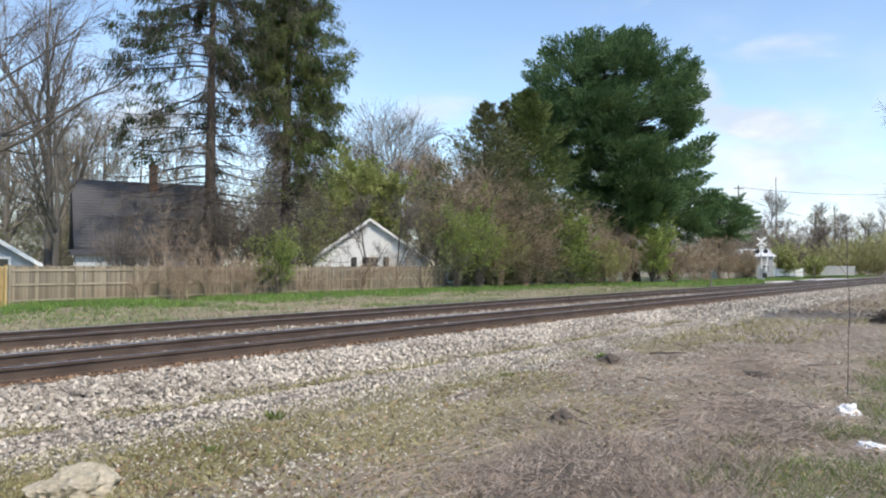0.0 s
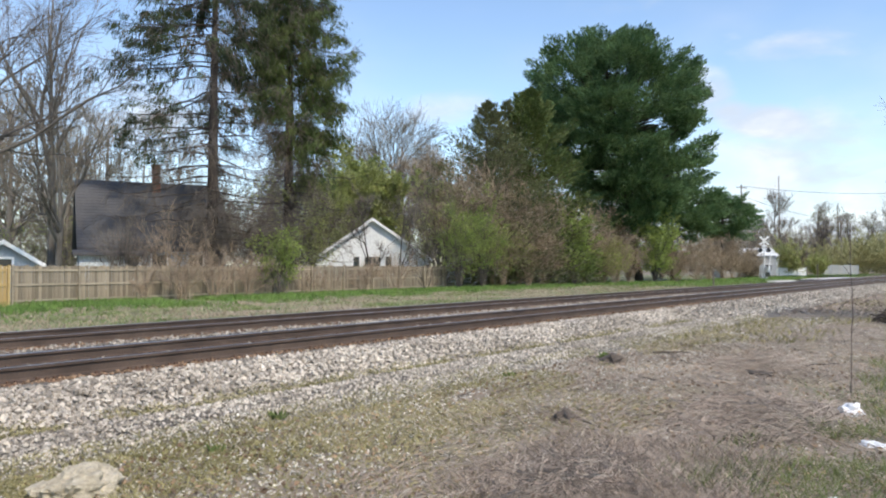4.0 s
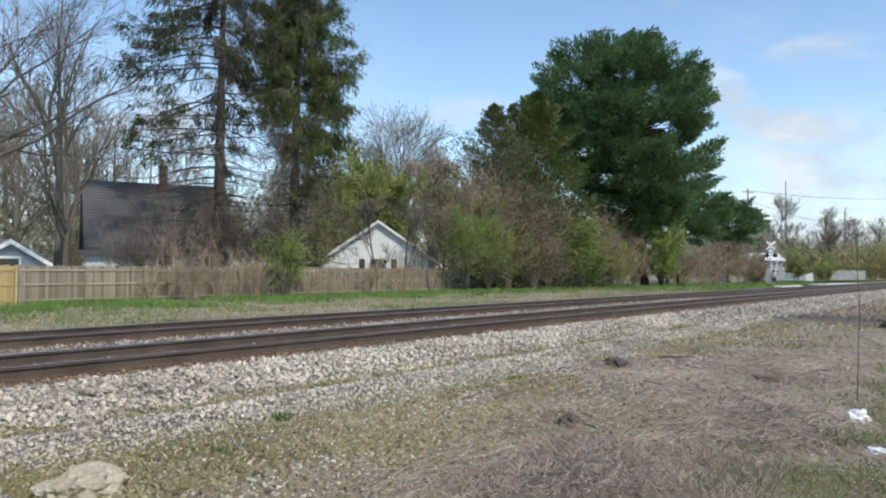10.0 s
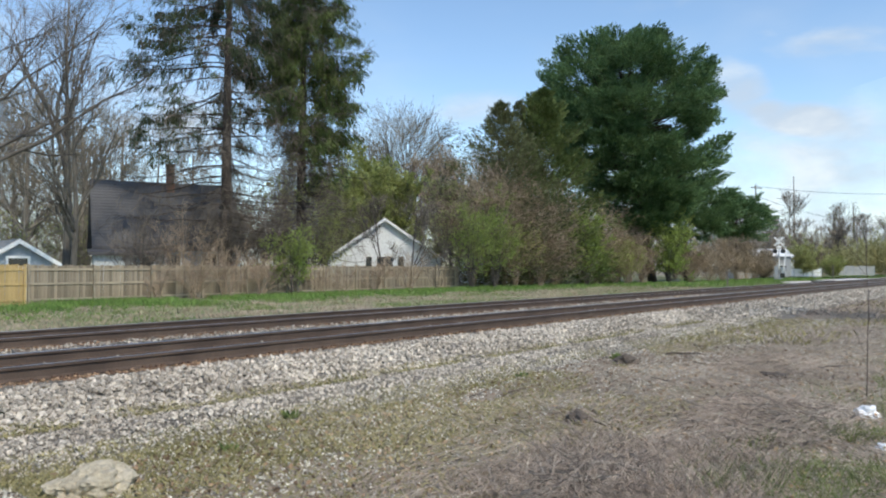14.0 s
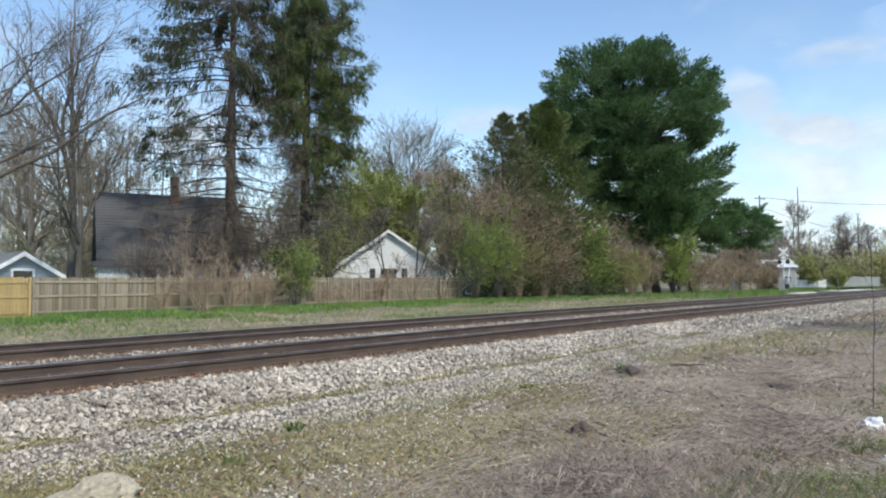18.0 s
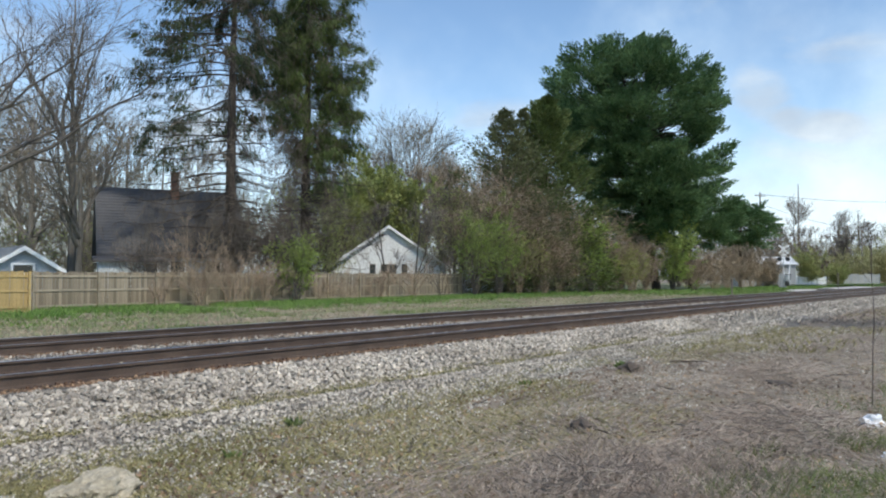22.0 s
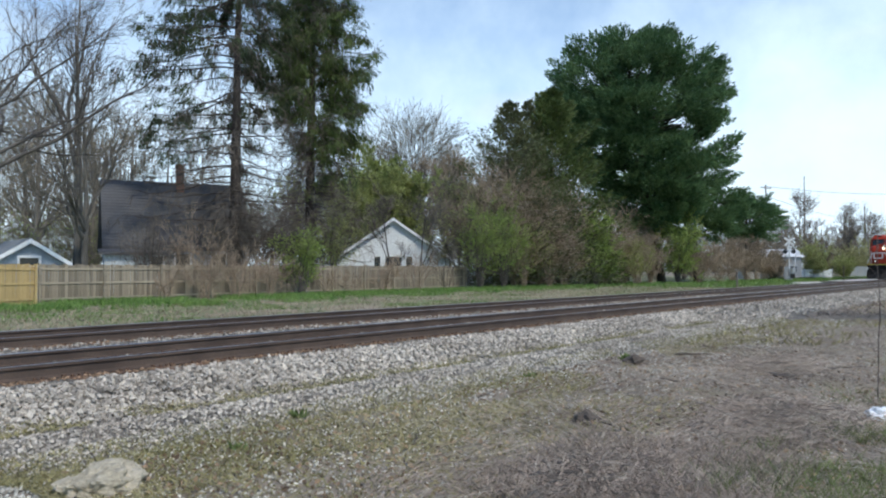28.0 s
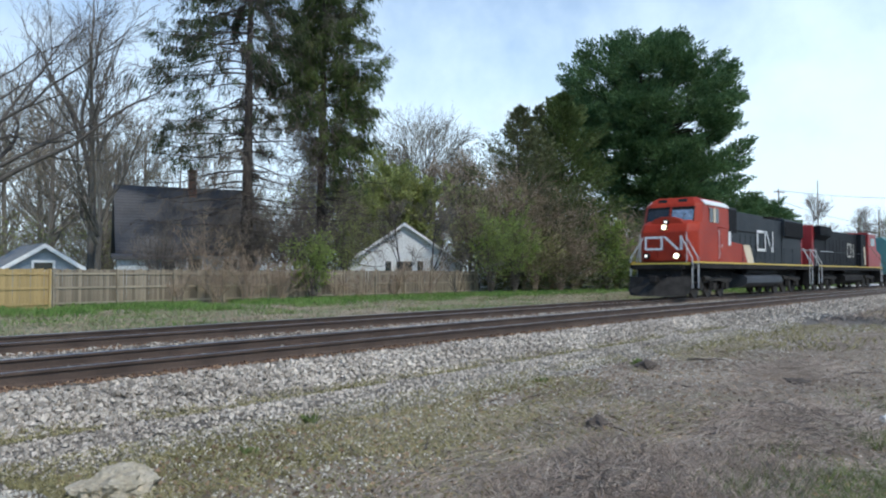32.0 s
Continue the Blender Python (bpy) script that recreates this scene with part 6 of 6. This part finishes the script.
    for s in (-1, 1):
        g = part("radiator_grille", box(-9.3, -5.4, s * 1.16, s * 1.195, 3.5, 4.42), M_HOODDARK, t)
        for i in range(8):
            part("louvre", box(-9.25, -5.45, s * 1.196, s * 1.21, 3.55 + i * 0.105, 3.58 + i * 0.105), M_HOODDARK, g)
        part("intake_grille", box(3.3, 4.98, s * 1.195, s * 1.215, 3.3, 4.5), M_HOODDARK, t)
        for i in range(9):
            x = 2.6 - i * 0.85
            d = part("hood_door", box(x - 0.40, x + 0.40, s * 0.975, s * 1.0, 2.0, 3.3, 0.006), M_BLACK, t)
            part("latch", box(x + 0.3, x + 0.34, s * 1.0, s * 1.02, 2.6, 2.75), M_GRIME, d)
    mark(t, -0.45, 2.45, 2.8, 1.2, 1.06, M_WHITEMARK)
    part("exhaust_stack", box(0.4, 1.4, -0.3, 0.3, 4.5, 4.66, 0.03), M_GRIME, t)
    for x in (-5.6, -6.9, -8.2):
        part("fan", rod((x, 0, 4.6), (x, 0, 4.70), 0.62, None, 20), M_GRIME, t)
    side_rail(t, (-9.3, 3.2), 1.5, M_BLACK)
    return t


def trailing_locomotive(paint, red, label, name="locomotive"):
    """Runs long hood first; cab at its far end."""
    t = thing(name, pose(0, 0, 0), label, "locomotive", "train")
    running_gear(t, -10.2, 10.2, (-3.2, 2.6), M_GRIME, (6.5, -6.5), 1.85)
    end_gear(t, 10.2, 1, False)
    end_gear(t, -10.2, -1, False)
    part("tail_panel", box(9.1, 9.5, -0.95, 0.95, 1.72, 4.55, 0.04), red, t, "red hood end")
    part("radiator_housing", prism_x([(-0.95, 1.72), (-0.95, 3.55), (-1.4, 3.85), (-1.4, 4.5), (1.4, 4.5), (1.4, 3.85), (0.95, 3.55), (0.95, 1.72)], 6.2, 9.08, bev=0.03), paint, t, "overhanging radiator housing")
    part("hood", box(-5.2, 6.18, -0.95, 0.95, 1.72, 4.35, 0.05), paint, t)
    # near-black core again stands in for shade below this deck
    part("underframe", box(-9.6, 9.6, -0.62, 0.62, 0.95, 1.42), M_HOODDARK, t)
    part("blower_housing", box(-5.18, -3.4, -1.3, 1.3, 1.72, 4.4, 0.05), paint, t)
    cab = part("cab", prism([(-5.22, 1.72), (-10.0, 1.72), (-10.0, 2.85), (-8.3, 3.1), (-8.0, 4.5), (-5.22, 4.6)], -1.46, 1.46, bev=0.06), red, t, "red cab")
    for s in (-1, 1):
        part("side_window", box(-7.6, -6.0, s * 1.43, s * 1.475, 3.5, 4.15), M_GLASS, cab)
        part("stripe", prism([(-5.0, 1.9), (-4.55, 1.9), (-4.25, 3.4), (-4.7, 3.4)], s * 1.30, s * 1.312), M_CREAM, t, "cream stripe")
        g = part("radiator_grille", box(6.5, 8.8, s * 1.385, s * 1.415, 3.9, 4.4), M_HOODDARK, t)
        for i in range(6):
            part("louvre", box(6.55, 8.75, s * 1.416, s * 1.43, 3.93 + i * 0.075, 3.96 + i * 0.075), paint, g)
        for i in range(9):
            x = 5.6 - i * 1.0
            part("hood_door", box(x - 0.44, x + 0.44, s * 0.945, s * 0.97, 2.0, 3.7, 0.006), paint, t)
        railing(t, [(9.6, s * 1.5, 2.7), (6.2, s * 1.5, 2.72)], M_RAILING, 0.02)
    part("drip_rail", box(-7.9, -5.2, 1.40, 1.5, 4.48, 4.54), M_WHITEMARK, cab)
    mark(t, -0.2, 2.45, 2.0, 1.1, 0.972, M_FADEDMARK)
    side_rail(t, (-5.0, 6.0), 1.5, M_BLACK)
    part("exhaust_stack", box(1.5, 2.6, -0.35, 0.35, 4.3, 4.55, 0.03), M_GRIME, t)
    return t


def covered_hopper():
    t = thing("hopper_car", pose(0, 0, 0), "teal covered hopper car coupled behind the locomotives", "freight car", "train")
    part("body", prism_x([(-1.5, 1.1), (-1.5, 4.1), (-1.0, 4.5), (1.0, 4.5), (1.5, 4.1), (1.5, 1.1)], -8.0, 8.0, bev=0.05), M_TEAL, t)
    for i in range(13):
        for s in (-1, 1):
            part("rib", box(-7.7 + i * 1.28, -7.6 + i * 1.28, s * 1.502, s * 1.56, 1.15, 4.05), M_TEAL, t)
    part("sill", box(-8.3, 8.3, -1.4, 1.4, 0.9, 1.08, 0.02), M_GRIME, t)
    for x in (-6.3, 6.3):
        truck(t, x, 2, 1.75)
    for x in (-8.3, 8.3):
        part("coupler", box(min(x, x + math.copysign(0.7, x)), max(x, x + math.copysign(0.7, x)), -0.15, 0.15, 0.78, 1.02, 0.03), M_GRIME, t)
    return t


lead = lead_locomotive()
second = trailing_locomotive(M_SOOTBLACK, M_DULLRED, "grimy black and dark red diesel locomotive coupled behind the lead one")
hopper = covered_hopper()
# ---- the near ground ----
M_STRAW = mat("dead_straw", (0.37, 0.315, 0.25), (0.51, 0.445, 0.36), scale=0.6, fine=8.0, rough=0.9, bump=0.0, island=0.3)
M_MAUVE = mat("grey_mauve_thatch", (0.30, 0.235, 0.185), (0.40, 0.325, 0.262), scale=0.6, fine=8.0, rough=0.95, bump=0.0, island=0.42)
M_GREEN = mat("green_grass_blade", (0.12, 0.22, 0.04), (0.20, 0.30, 0.075), scale=0.5, fine=8.0, rough=0.7, bump=0.0, island=0.3, trans=0.25)
M_DULLGRASS = mat("dull_green_grass_blade", (0.11, 0.16, 0.04), (0.20, 0.23, 0.08), scale=0.5, fine=8.0, rough=0.8, bump=0.0, island=0.35, trans=0.2)
M_MOSS = mat("olive_weeds", (0.235, 0.21, 0.085), (0.345, 0.30, 0.15), scale=0.6, fine=8.0, rough=0.9, bump=0.0, island=0.3)
M_VERGE = mat("pinkish_verge_straw", (0.32, 0.255, 0.18), (0.43, 0.35, 0.255), scale=0.3, fine=8.0, rough=0.95, bump=0.0, island=0.3, c3=(0.15, 0.19, 0.055), c3scale=0.5, c3at=0.5)
M_LITTER = mat("dry_brown_leaf", (0.20, 0.13, 0.08), (0.42, 0.30, 0.19), scale=0.6, fine=8.0, rough=0.9, bump=0.0, island=0.5)
M_CONCRETE = mat("old_concrete", (0.37, 0.315, 0.22), (0.50, 0.435, 0.325), scale=5.0, fine=30.0, rough=0.95, bump=0.7, depth=0.03)
M_PLASTIC = mat("white_plastic", (0.82, 0.82, 0.82), (0.86, 0.86, 0.86), scale=3.0, fine=20.0, rough=0.4, bump=0.1)
M_STICK = mat("dead_stick", (0.075, 0.058, 0.044), (0.14, 0.11, 0.085), scale=3.0, fine=20.0, rough=0.95, bump=0.2)
M_SAPLING = mat("sapling_bark", (0.09, 0.07, 0.06), (0.15, 0.12, 0.10), scale=3.0, fine=20.0, rough=0.9, bump=0.2)


def places(n, x0, x1, y0, y1, power=1.0, keep=None):
    x, y = scatter(n, x0, x1, y0, y1, power)
    if keep is not None:
        k = keep(x, y)
        x, y = x[k], y[k]
    return x, y


def turf(name, x, y, length, width, lift, material, label, category, swirl=0.0, base=None, sink=0.0):
    """Blades on the ground: lift 0 lies flat, 1 stands; swirl gives them one drift."""
    z = ground_height(x, y) if base is None else base(x, y)
    n = len(x)
    a = rng.uniform(0, 2 * np.pi, n)
    if swirl:
        a = 6.28 * hum(x, y, 0.5, 9.0) + rng.normal(0, 1.0 / swirl, n) + 0.4
    up = np.abs(rng.normal(lift, 0.35 * lift + 0.05, n))
    D = np.stack((np.cos(a), np.sin(a), up), axis=-1)
    V, F = blades(np.stack((x, y, z - sink + rng.uniform(0, 0.03, n)), axis=-1), D, length, width)
    return tagged(link(name, mesh_np(name, V, F), material), label, category, kind="stuff")


def thatch_mask(x, y):
    edge = np.interp(x, (2.5, 3.5, 4.3, 8.6, 15.0, 34.0), (2.6, 3.4, 3.9, 5.4, 5.9, 6.2)) + 0.9 * hum(x, y, 0.7, 3.0)
    return y + rng.normal(0, 0.25, len(x)) < edge


tx, ty = places(76000, 2.5, 34.0, -2.5, 6.4, 1.7, thatch_mask)
turf("dead_grass", tx, ty, 0.15, 0.0055, 0.2, M_MAUVE, "matted grey-mauve dead grass lying on the ground", "dead grass", 1.4)
tx, ty = places(22000, 2.5, 30.0, -2.0, 7.0, 1.6, thatch_mask)
turf("dead_straw", tx, ty, 0.15, 0.005, 0.14, M_STRAW, "pale dead straw strewn over the ground", "dead grass", 0.8)
tx, ty = places(9000, 2.4, 22.0, 7.3, 7.75, 1.4, lambda x, y: hum(x, y, 0.9, 3.0) > -0.25)
turf("trough_moss", tx, ty + swerve(tx), 0.05, 0.008, 0.7, M_MOSS, "streak of olive moss between two ridges of ballast", "weeds", base=lambda x, y: bed_height(y - swerve(x)) + 0.02)
tx, ty = places(60000, 2.4, 26.0, 3.4, 6.7, 1.6, lambda x, y: (hum(x, y, 0.6, 6.0) > -0.2) & (y > np.minimum(3.0 + 0.2 * x, 5.0) + 0.5 * hum(x, y, 0.9, 2.0)))
turf("moss", tx, ty, 0.055, 0.008, 0.7, M_MOSS, "olive moss and small weeds between scattered stones", "weeds", base=lambda x, y: np.maximum(ground_height(x, y), bed_height(y - swerve(x))))
tx, ty = places(9000, 2.6, 9.0, 2.8, 5.2, 1.2)
turf("sparse_moss", tx, ty, 0.06, 0.008, 0.5, M_MOSS, "thin olive weeds among brown litter", "weeds")
tx, ty = places(3600, 4.5, 12.0, -0.8, 2.2, 1.0, lambda x, y: (hum(x, y, 0.7, 5.0) > 0.05) | (np.hypot(x - 6.4, y - 0.9) < 0.7))
turf("green_grass", tx, ty, 0.12, 0.005, 1.2, M_DULLGRASS, "patches of short green grass in the thatch", "grass")
tx, ty = places(16000, 28.0, 100.0, -14.0, 6.4, 1.3)
turf("far_thatch", tx, ty, 0.32, 0.03, 0.5, M_MAUVE, "grey dead grass on the near side of the tracks", "dead grass")
tx, ty = places(9000, 15.0, 60.0, -4.0, 6.6, 1.3, lambda x, y: (hum(x, y, 0.3, 8.0) > 0.0) & (y > 3.4 - 0.06 * (x - 15.0)))
turf("far_weeds", tx, ty, 0.16, 0.025, 0.9, M_MOSS, "olive weeds on the near side of the tracks", "weeds")
tx, ty = places(9000, -6.0, 2.7, -5.0, 5.6, 1.0)
turf("trackside_thatch", tx, ty, 0.15, 0.007, 0.2, M_MAUVE, "matted dead grass beside the path", "dead grass", 1.4)
tx, ty = places(1800, 3.0, 20.0, 0.2, 5.0, 1.4, thatch_mask)
turf("long_straw", tx, ty, 0.38, 0.0055, 0.06, M_STRAW, "long pale stalks lying flat over the dead grass", "dead grass", 1.1)
lx, ly = places(8000, 2.6, 16.0, -0.5, 6.2, 1.5)
tagged(link("leaf_litter", mesh_np("leaf_litter", *leaves(np.stack((lx, ly, ground_height(lx, ly) + 0.02), axis=-1), 0.045, 0.7, np.stack((rng.normal(0, 1, len(lx)), rng.normal(0, 1, len(lx)), np.full(len(lx), 0.2)), axis=-1), 0.1)), M_LITTER), "brown dry leaf litter in the thatch", "leaf litter", kind="stuff")
tx, ty = places(7000, 4.3, 6.6, 1.4, 3.4, 1.0)
turf("dead_stalks", tx, ty, 0.17, 0.0045, 0.7, M_MAUVE, "upright brittle dead stalks", "dead grass")
tx, ty = places(4500, 5.4, 8.4, 0.1, 1.9, 1.0, lambda x, y: hum(x, y, 0.9, 2.0) > -0.05)
turf("short_grass", tx, ty, 0.14, 0.0045, 1.2, M_DULLGRASS, "dull green grass growing through the thatch", "grass")
tx, ty = places(5200, 8.6, 15.0, 0.2, 1.75, 1.0, lambda x, y: (hum(x, y, 0.8, 7.0) > -0.1) & (y < 0.165 * x - 0.3 + 0.15 * hum(x, y, 1.5, 2.0)))
turf("edge_grass", tx, ty, 0.15, 0.005, 1.3, M_DULLGRASS, "fresh green grass round the sapling and litter", "grass")
lawn_z = lambda x, y: np.full(np.shape(x), GROUND + 0.03)
tx, ty = places(46000, 8.0, 75.0, 27.0, 34.4, 1.3, lambda x, y: hum(x, y, 0.25, 1.0) + 0.6 * hum(x, y, 0.9, 5.0) + (y - 29.0) * 0.10 > 0.0)
turf("fence_grass", tx, ty, 0.28, 0.026, 1.6, M_GREEN, "lush green spring grass along the fence", "grass", base=lawn_z)
tx, ty = places(12000, 5.0, 30.0, 18.6, 30.0, 1.3, lambda x, y: hum(x, y, 0.22, 4.0) + 0.6 * hum(x, y, 0.8, 2.0) > 0.02 * (x - 10.0))
turf("verge_grass", tx, ty, 0.16, 0.018, 1.2, M_GREEN, "thin green grass on the verge beyond the tracks", "grass", base=lawn_z)
tx, ty = places(26000, 6.0, 80.0, 18.4, 29.5, 1.3)
turf("verge_straw", tx, ty, 0.20, 0.02, 0.9, M_VERGE, "pinkish dead grass on the verge beyond the tracks", "dead grass", base=lawn_z)
tx, ty = places(16000, 60.0, 170.0, 19.0, 30.0, 1.0, lambda x, y: ~((x > 84.0) & (x < 124.5) & (y < 21.6)))
turf("far_grass", tx, ty, 0.30, 0.06, 1.2, M_GREEN, "green grass beside the far track", "grass", base=lawn_z)


def gravel_scatter():
    """Small stones strewn down from the ballast over the moss."""
    sets = []
    for n, y0, y1, s0, s1 in ((12000, 4.0, 6.7, 0.014, 0.045), (7500, 1.2, 5.2, 0.012, 0.034)):
        x, y = scatter(n, 2.2, 26.0, y0, y1, 1.4)
        y = y1 - (y1 - y0) * rng.uniform(0, 1, n) ** 1.7
        z = np.maximum(ground_height(x, y), bed_height(y - swerve(x)))
        sets.append(stones(x, y, z + 0.012, rng.uniform(s0, s1, n)))
    tagged(link("scattered_gravel", mesh_np("scattered_gravel", *join_np(sets)), M_PEBBLE), "small pale stones scattered over moss and earth", "gravel", kind="stuff")


gravel_scatter()


def lump(name, x, y, w, d, h, material, label, category, rough=0.25, turn=0.0, sub=3, seed=0.0, crag=0.0):
    """A rounded, broken lump that sits in the ground."""
    bm = bmesh.new()
    bmesh.ops.create_icosphere(bm, subdivisions=sub, radius=1.0)
    for v in bm.verts:
        k = 1 + rough * noise.noise(v.co * 1.7 + Vector((seed, 0, 0))) + rough * 0.5 * noise.noise(v.co * 4.1 + Vector((seed, 1, 0))) + crag * abs(noise.noise(v.co * 7.3)) + crag * 0.6 * noise.noise(v.co * 15.0)
        v.co = Vector((v.co.x * k * w / 2, v.co.y * k * d / 2, max(-0.3 * h, v.co.z * k * h * 0.7)))
    me = bpy.data.meshes.new(name)
    bm.to_mesh(me)
    bm.free()
    z = float(ground_height(np.array([x]), np.array([y]))[0])
    return tagged(link(name, me, material, at=pose(x, y, z + 0.1 * h, 0, 0, turn)), label, category)


lump("concrete_chunk", 2.76, 5.34, 0.66, 0.46, 0.22, M_CONCRETE, "broken tan chunk of old concrete in gravel", "concrete", 0.36, 10, 5, 3.0, 0.07)


def weed_plant(x, y, n, size, label):
    """A small rosette of broad leaves at the ballast's foot."""
    z = float(max(ground_height(np.array([x]), np.array([y]))[0], bed_height(y - float(swerve(x)))))
    a = rng.uniform(0, 2 * np.pi, n)
    D = np.stack((np.cos(a), np.sin(a), rng.uniform(0.4, 1.6, n)), axis=-1)
    C = np.stack((rng.normal(0, size * 0.4, n), rng.normal(0, size * 0.4, n), np.zeros(n)), axis=-1)
    return tagged(link("weed_plant", mesh_np("weed_plant", *leaves(C, size, 0.35, D, 0.15)), M_DULLGRASS, at=pose(x, y, z)), label, "weed", "weeds by the ballast")


for x, y, n, size in ((5.55, 6.45, 34, 0.10), (9.6, 5.9, 24, 0.09), (12.2, 5.6, 40, 0.13), (4.1, 5.6, 26, 0.09)):
    weed_plant(x, y, n, size, "small dark green weed at the ballast's foot")
lump("plastic_litter", 9.3, 1.36, 0.28, 0.22, 0.16, M_PLASTIC, "crumpled white plastic litter on dead grass", "litter", 0.5, 20, seed=2.0)
lump("plastic_litter", 7.75, 0.95, 0.26, 0.16, 0.06, M_PLASTIC, "torn white plastic litter in grass", "litter", 0.5, 70, seed=6.0)

lump("plastic_litter", 5.78, 0.95, 0.14, 0.1, 0.05, M_PLASTIC, "small scrap of white plastic litter in grass", "litter", 0.5, 40, seed=9.0)


def sapling():
    t = thing("sapling", pose(10.6, 1.55, GROUND), "thin dark bare sapling standing in dead grass", "sapling")
    P = trunk_line((0, 0, -0.1), (0.05, -0.1, 2.2), 9, 0.03)
    R = np.linspace(0.0075, 0.003, 9)[None]
    link("stem", mesh_np("stem", *tubes(P, R, 6), True), M_SAPLING, t)
    A, RA = grow(P, R, 7, 0.15, 0.95, (0.5, 0.3), 40, 5, 0.12, 0.1, 0.5, 0.4)
    tagged(link("twigwork", mesh_np("twigwork", *tubes(A, np.maximum(RA, 0.003), 4)), M_SAPLING, t), kind="stuff")


sapling()


def brush_pile(x, y, w, h, n, label, turn=0.0, material=None, thick=0.003):
    t = thing("brush_pile", pose(x, y, GROUND), label, "brush")
    a = rng.uniform(0, 2 * np.pi, n)
    r = w / 2 * np.sqrt(rng.uniform(0, 1, n))
    P0 = np.stack((r * np.cos(a), r * np.sin(a) * 0.6, rng.uniform(0, h, n) * (1 - (2 * r / w) ** 2) + 0.02), axis=-1)
    b = rng.normal(turn, 0.5, n)
    D = np.stack((np.cos(b), np.sin(b), rng.normal(0, 0.15, n)), axis=-1)
    u = np.linspace(-0.5, 0.5, 5)[None, :, None]
    P = P0[:, None] + D[:, None] * u * rng.uniform(0.3, 0.9, (n, 1, 1)) + rng.normal(0, 0.015, (n, 5, 3))
    P[..., 2] = np.maximum(P[..., 2], 0.0)
    R = rng.uniform(0.0012, thick, (n, 1)) * np.ones((1, 5))
    k = n * 3 // 4
    tagged(link("stalkwork", mesh_np("stalkwork", *tubes(P[:k], R[:k], 3)), material or M_MAUVE, t), kind="stuff")
    tagged(link("loose_straw", mesh_np("loose_straw", *tubes(P[k:], R[k:], 3)), material or M_STRAW, t), kind="stuff")


# first heap is added in dark stick colour as the scrub's shadow
brush_pile(25.5, 2.3, 2.6, 0.4, 500, "dark heap of twigs standing in for the shadow beneath the scrub", 0.2, M_STICK, 0.02)
brush_pile(8.3, 2.1, 2.8, 0.22, 1900, "low heap of flattened dead stalks")
brush_pile(5.2, 2.7, 1.8, 0.10, 1100, "low heap of flattened dead stalks", 0.6)
brush_pile(13.0, 3.3, 2.4, 0.2, 700, "low heap of flattened dead stalks", -0.3)


def stick(x, y, ln, turn, r=0.012, name="stick", label="dead broken stick lying on the ground"):
    z = float(ground_height(np.array([x]), np.array([y]))[0])
    k = 7
    u = np.linspace(-0.5, 0.5, k)
    P = np.stack((u * ln, np.cumsum(rng.normal(0, 0.02 * ln, k)), np.full(k, r) + 0.02 * rng.uniform(0, 1, k)), axis=-1)[None]
    R = (r * np.linspace(1, 0.4, k))[None]
    return tagged(link(name, mesh_np(name, *tubes(P, R, 6), True), M_STICK, at=pose(x, y, z + 0.01, 0, 0, turn)), label, "stick", "dead sticks")


for x, y, ln, turn, r in ((13.7, 4.95, 0.75, -40, 0.026), (13.9, 4.95, 0.5, -10, 0.018), (16.2, 5.9, 0.6, 30, 0.015), (7.0, 3.4, 0.5, 50, 0.012), (8.0, 5.6, 0.7, 10, 0.010), (8.6, 5.2, 0.9, -8, 0.008), (5.4, 4.6, 0.6, 35, 0.010), (7.4, 1.9, 0.8, 20, 0.008), (10.5, 4.2, 0.5, 60, 0.012), (13.5, 2.4, 0.8, -30, 0.014), (6.2, 3.0, 0.5, 80, 0.007)):
    stick(x, y, ln, turn, r)
lump("earth_clod", 12.0, 5.35, 0.62, 0.34, 0.18, M_STICK, "dark clod of earth and roots at the ballast's edge", "clod", 0.6, 10, seed=8.0)
lump("earth_clod", 7.1, 3.72, 0.42, 0.24, 0.13, M_STICK, "dark tangled clod lying in dead grass", "clod", 0.6, 30, seed=11.0)
lump("earth_clod", 11.9, 2.95, 0.55, 0.35, 0.10, M_STICK, "dark tangled clod lying in dead grass", "clod", 0.6, 50, seed=14.0)
# ---- the train's run ----
SPEED, HEAD_AT_END = 14.4, 34.0     # metres a second, and where the headlight stands at 32 s
TRAIN = ((lead, 9.6), (second, 9.6 + 21.9), (hopper, 9.6 + 42.9))


def on_track(s):
    return pose(s, FAR_Y + GAUGE / 2 + float(swerve(s)), 0, 0, 0, math.degrees(heading(s)) + 180.0)


def motions():
    walk(clouds, [(0.0, pose(0, 0, 0, 0, 0, 2.2)), (16.0, pose(0, 0, 0, 0, 0, 0.0)), (32.0, pose(0, 0, 0, 0, 0, -2.2))])
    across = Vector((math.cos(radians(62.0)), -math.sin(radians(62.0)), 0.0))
    walk(sky_glow_sheet, [(t, Matrix.Rotation(radians(a), 4, across)) for t, a in ((0.0, -40.0), (10.0, -36.0), (17.0, -28.0), (22.0, -18.0), (26.0, -8.0), (29.0, -2.0), (32.0, 0.0))])
    for car, back in TRAIN:
        walk(car, [(float(i), on_track(HEAD_AT_END + SPEED * (32.0 - i) + back)) for i in range(33)])
    turn = math.degrees(SPEED / WHEEL_R) / FPS * 1.0
    for wheelset, ax in SPINNING:
        rows = [(0.0, pose(ax, 0, WHEEL_R))]
        for i in range(round(26.6 * FPS), 32 * FPS + 1):
            rows.append((i / FPS, pose(ax, 0, WHEEL_R, 0, (i - 26.6 * FPS) * turn % 360.0, 0)))
        walk(wheelset, rows)


motions()
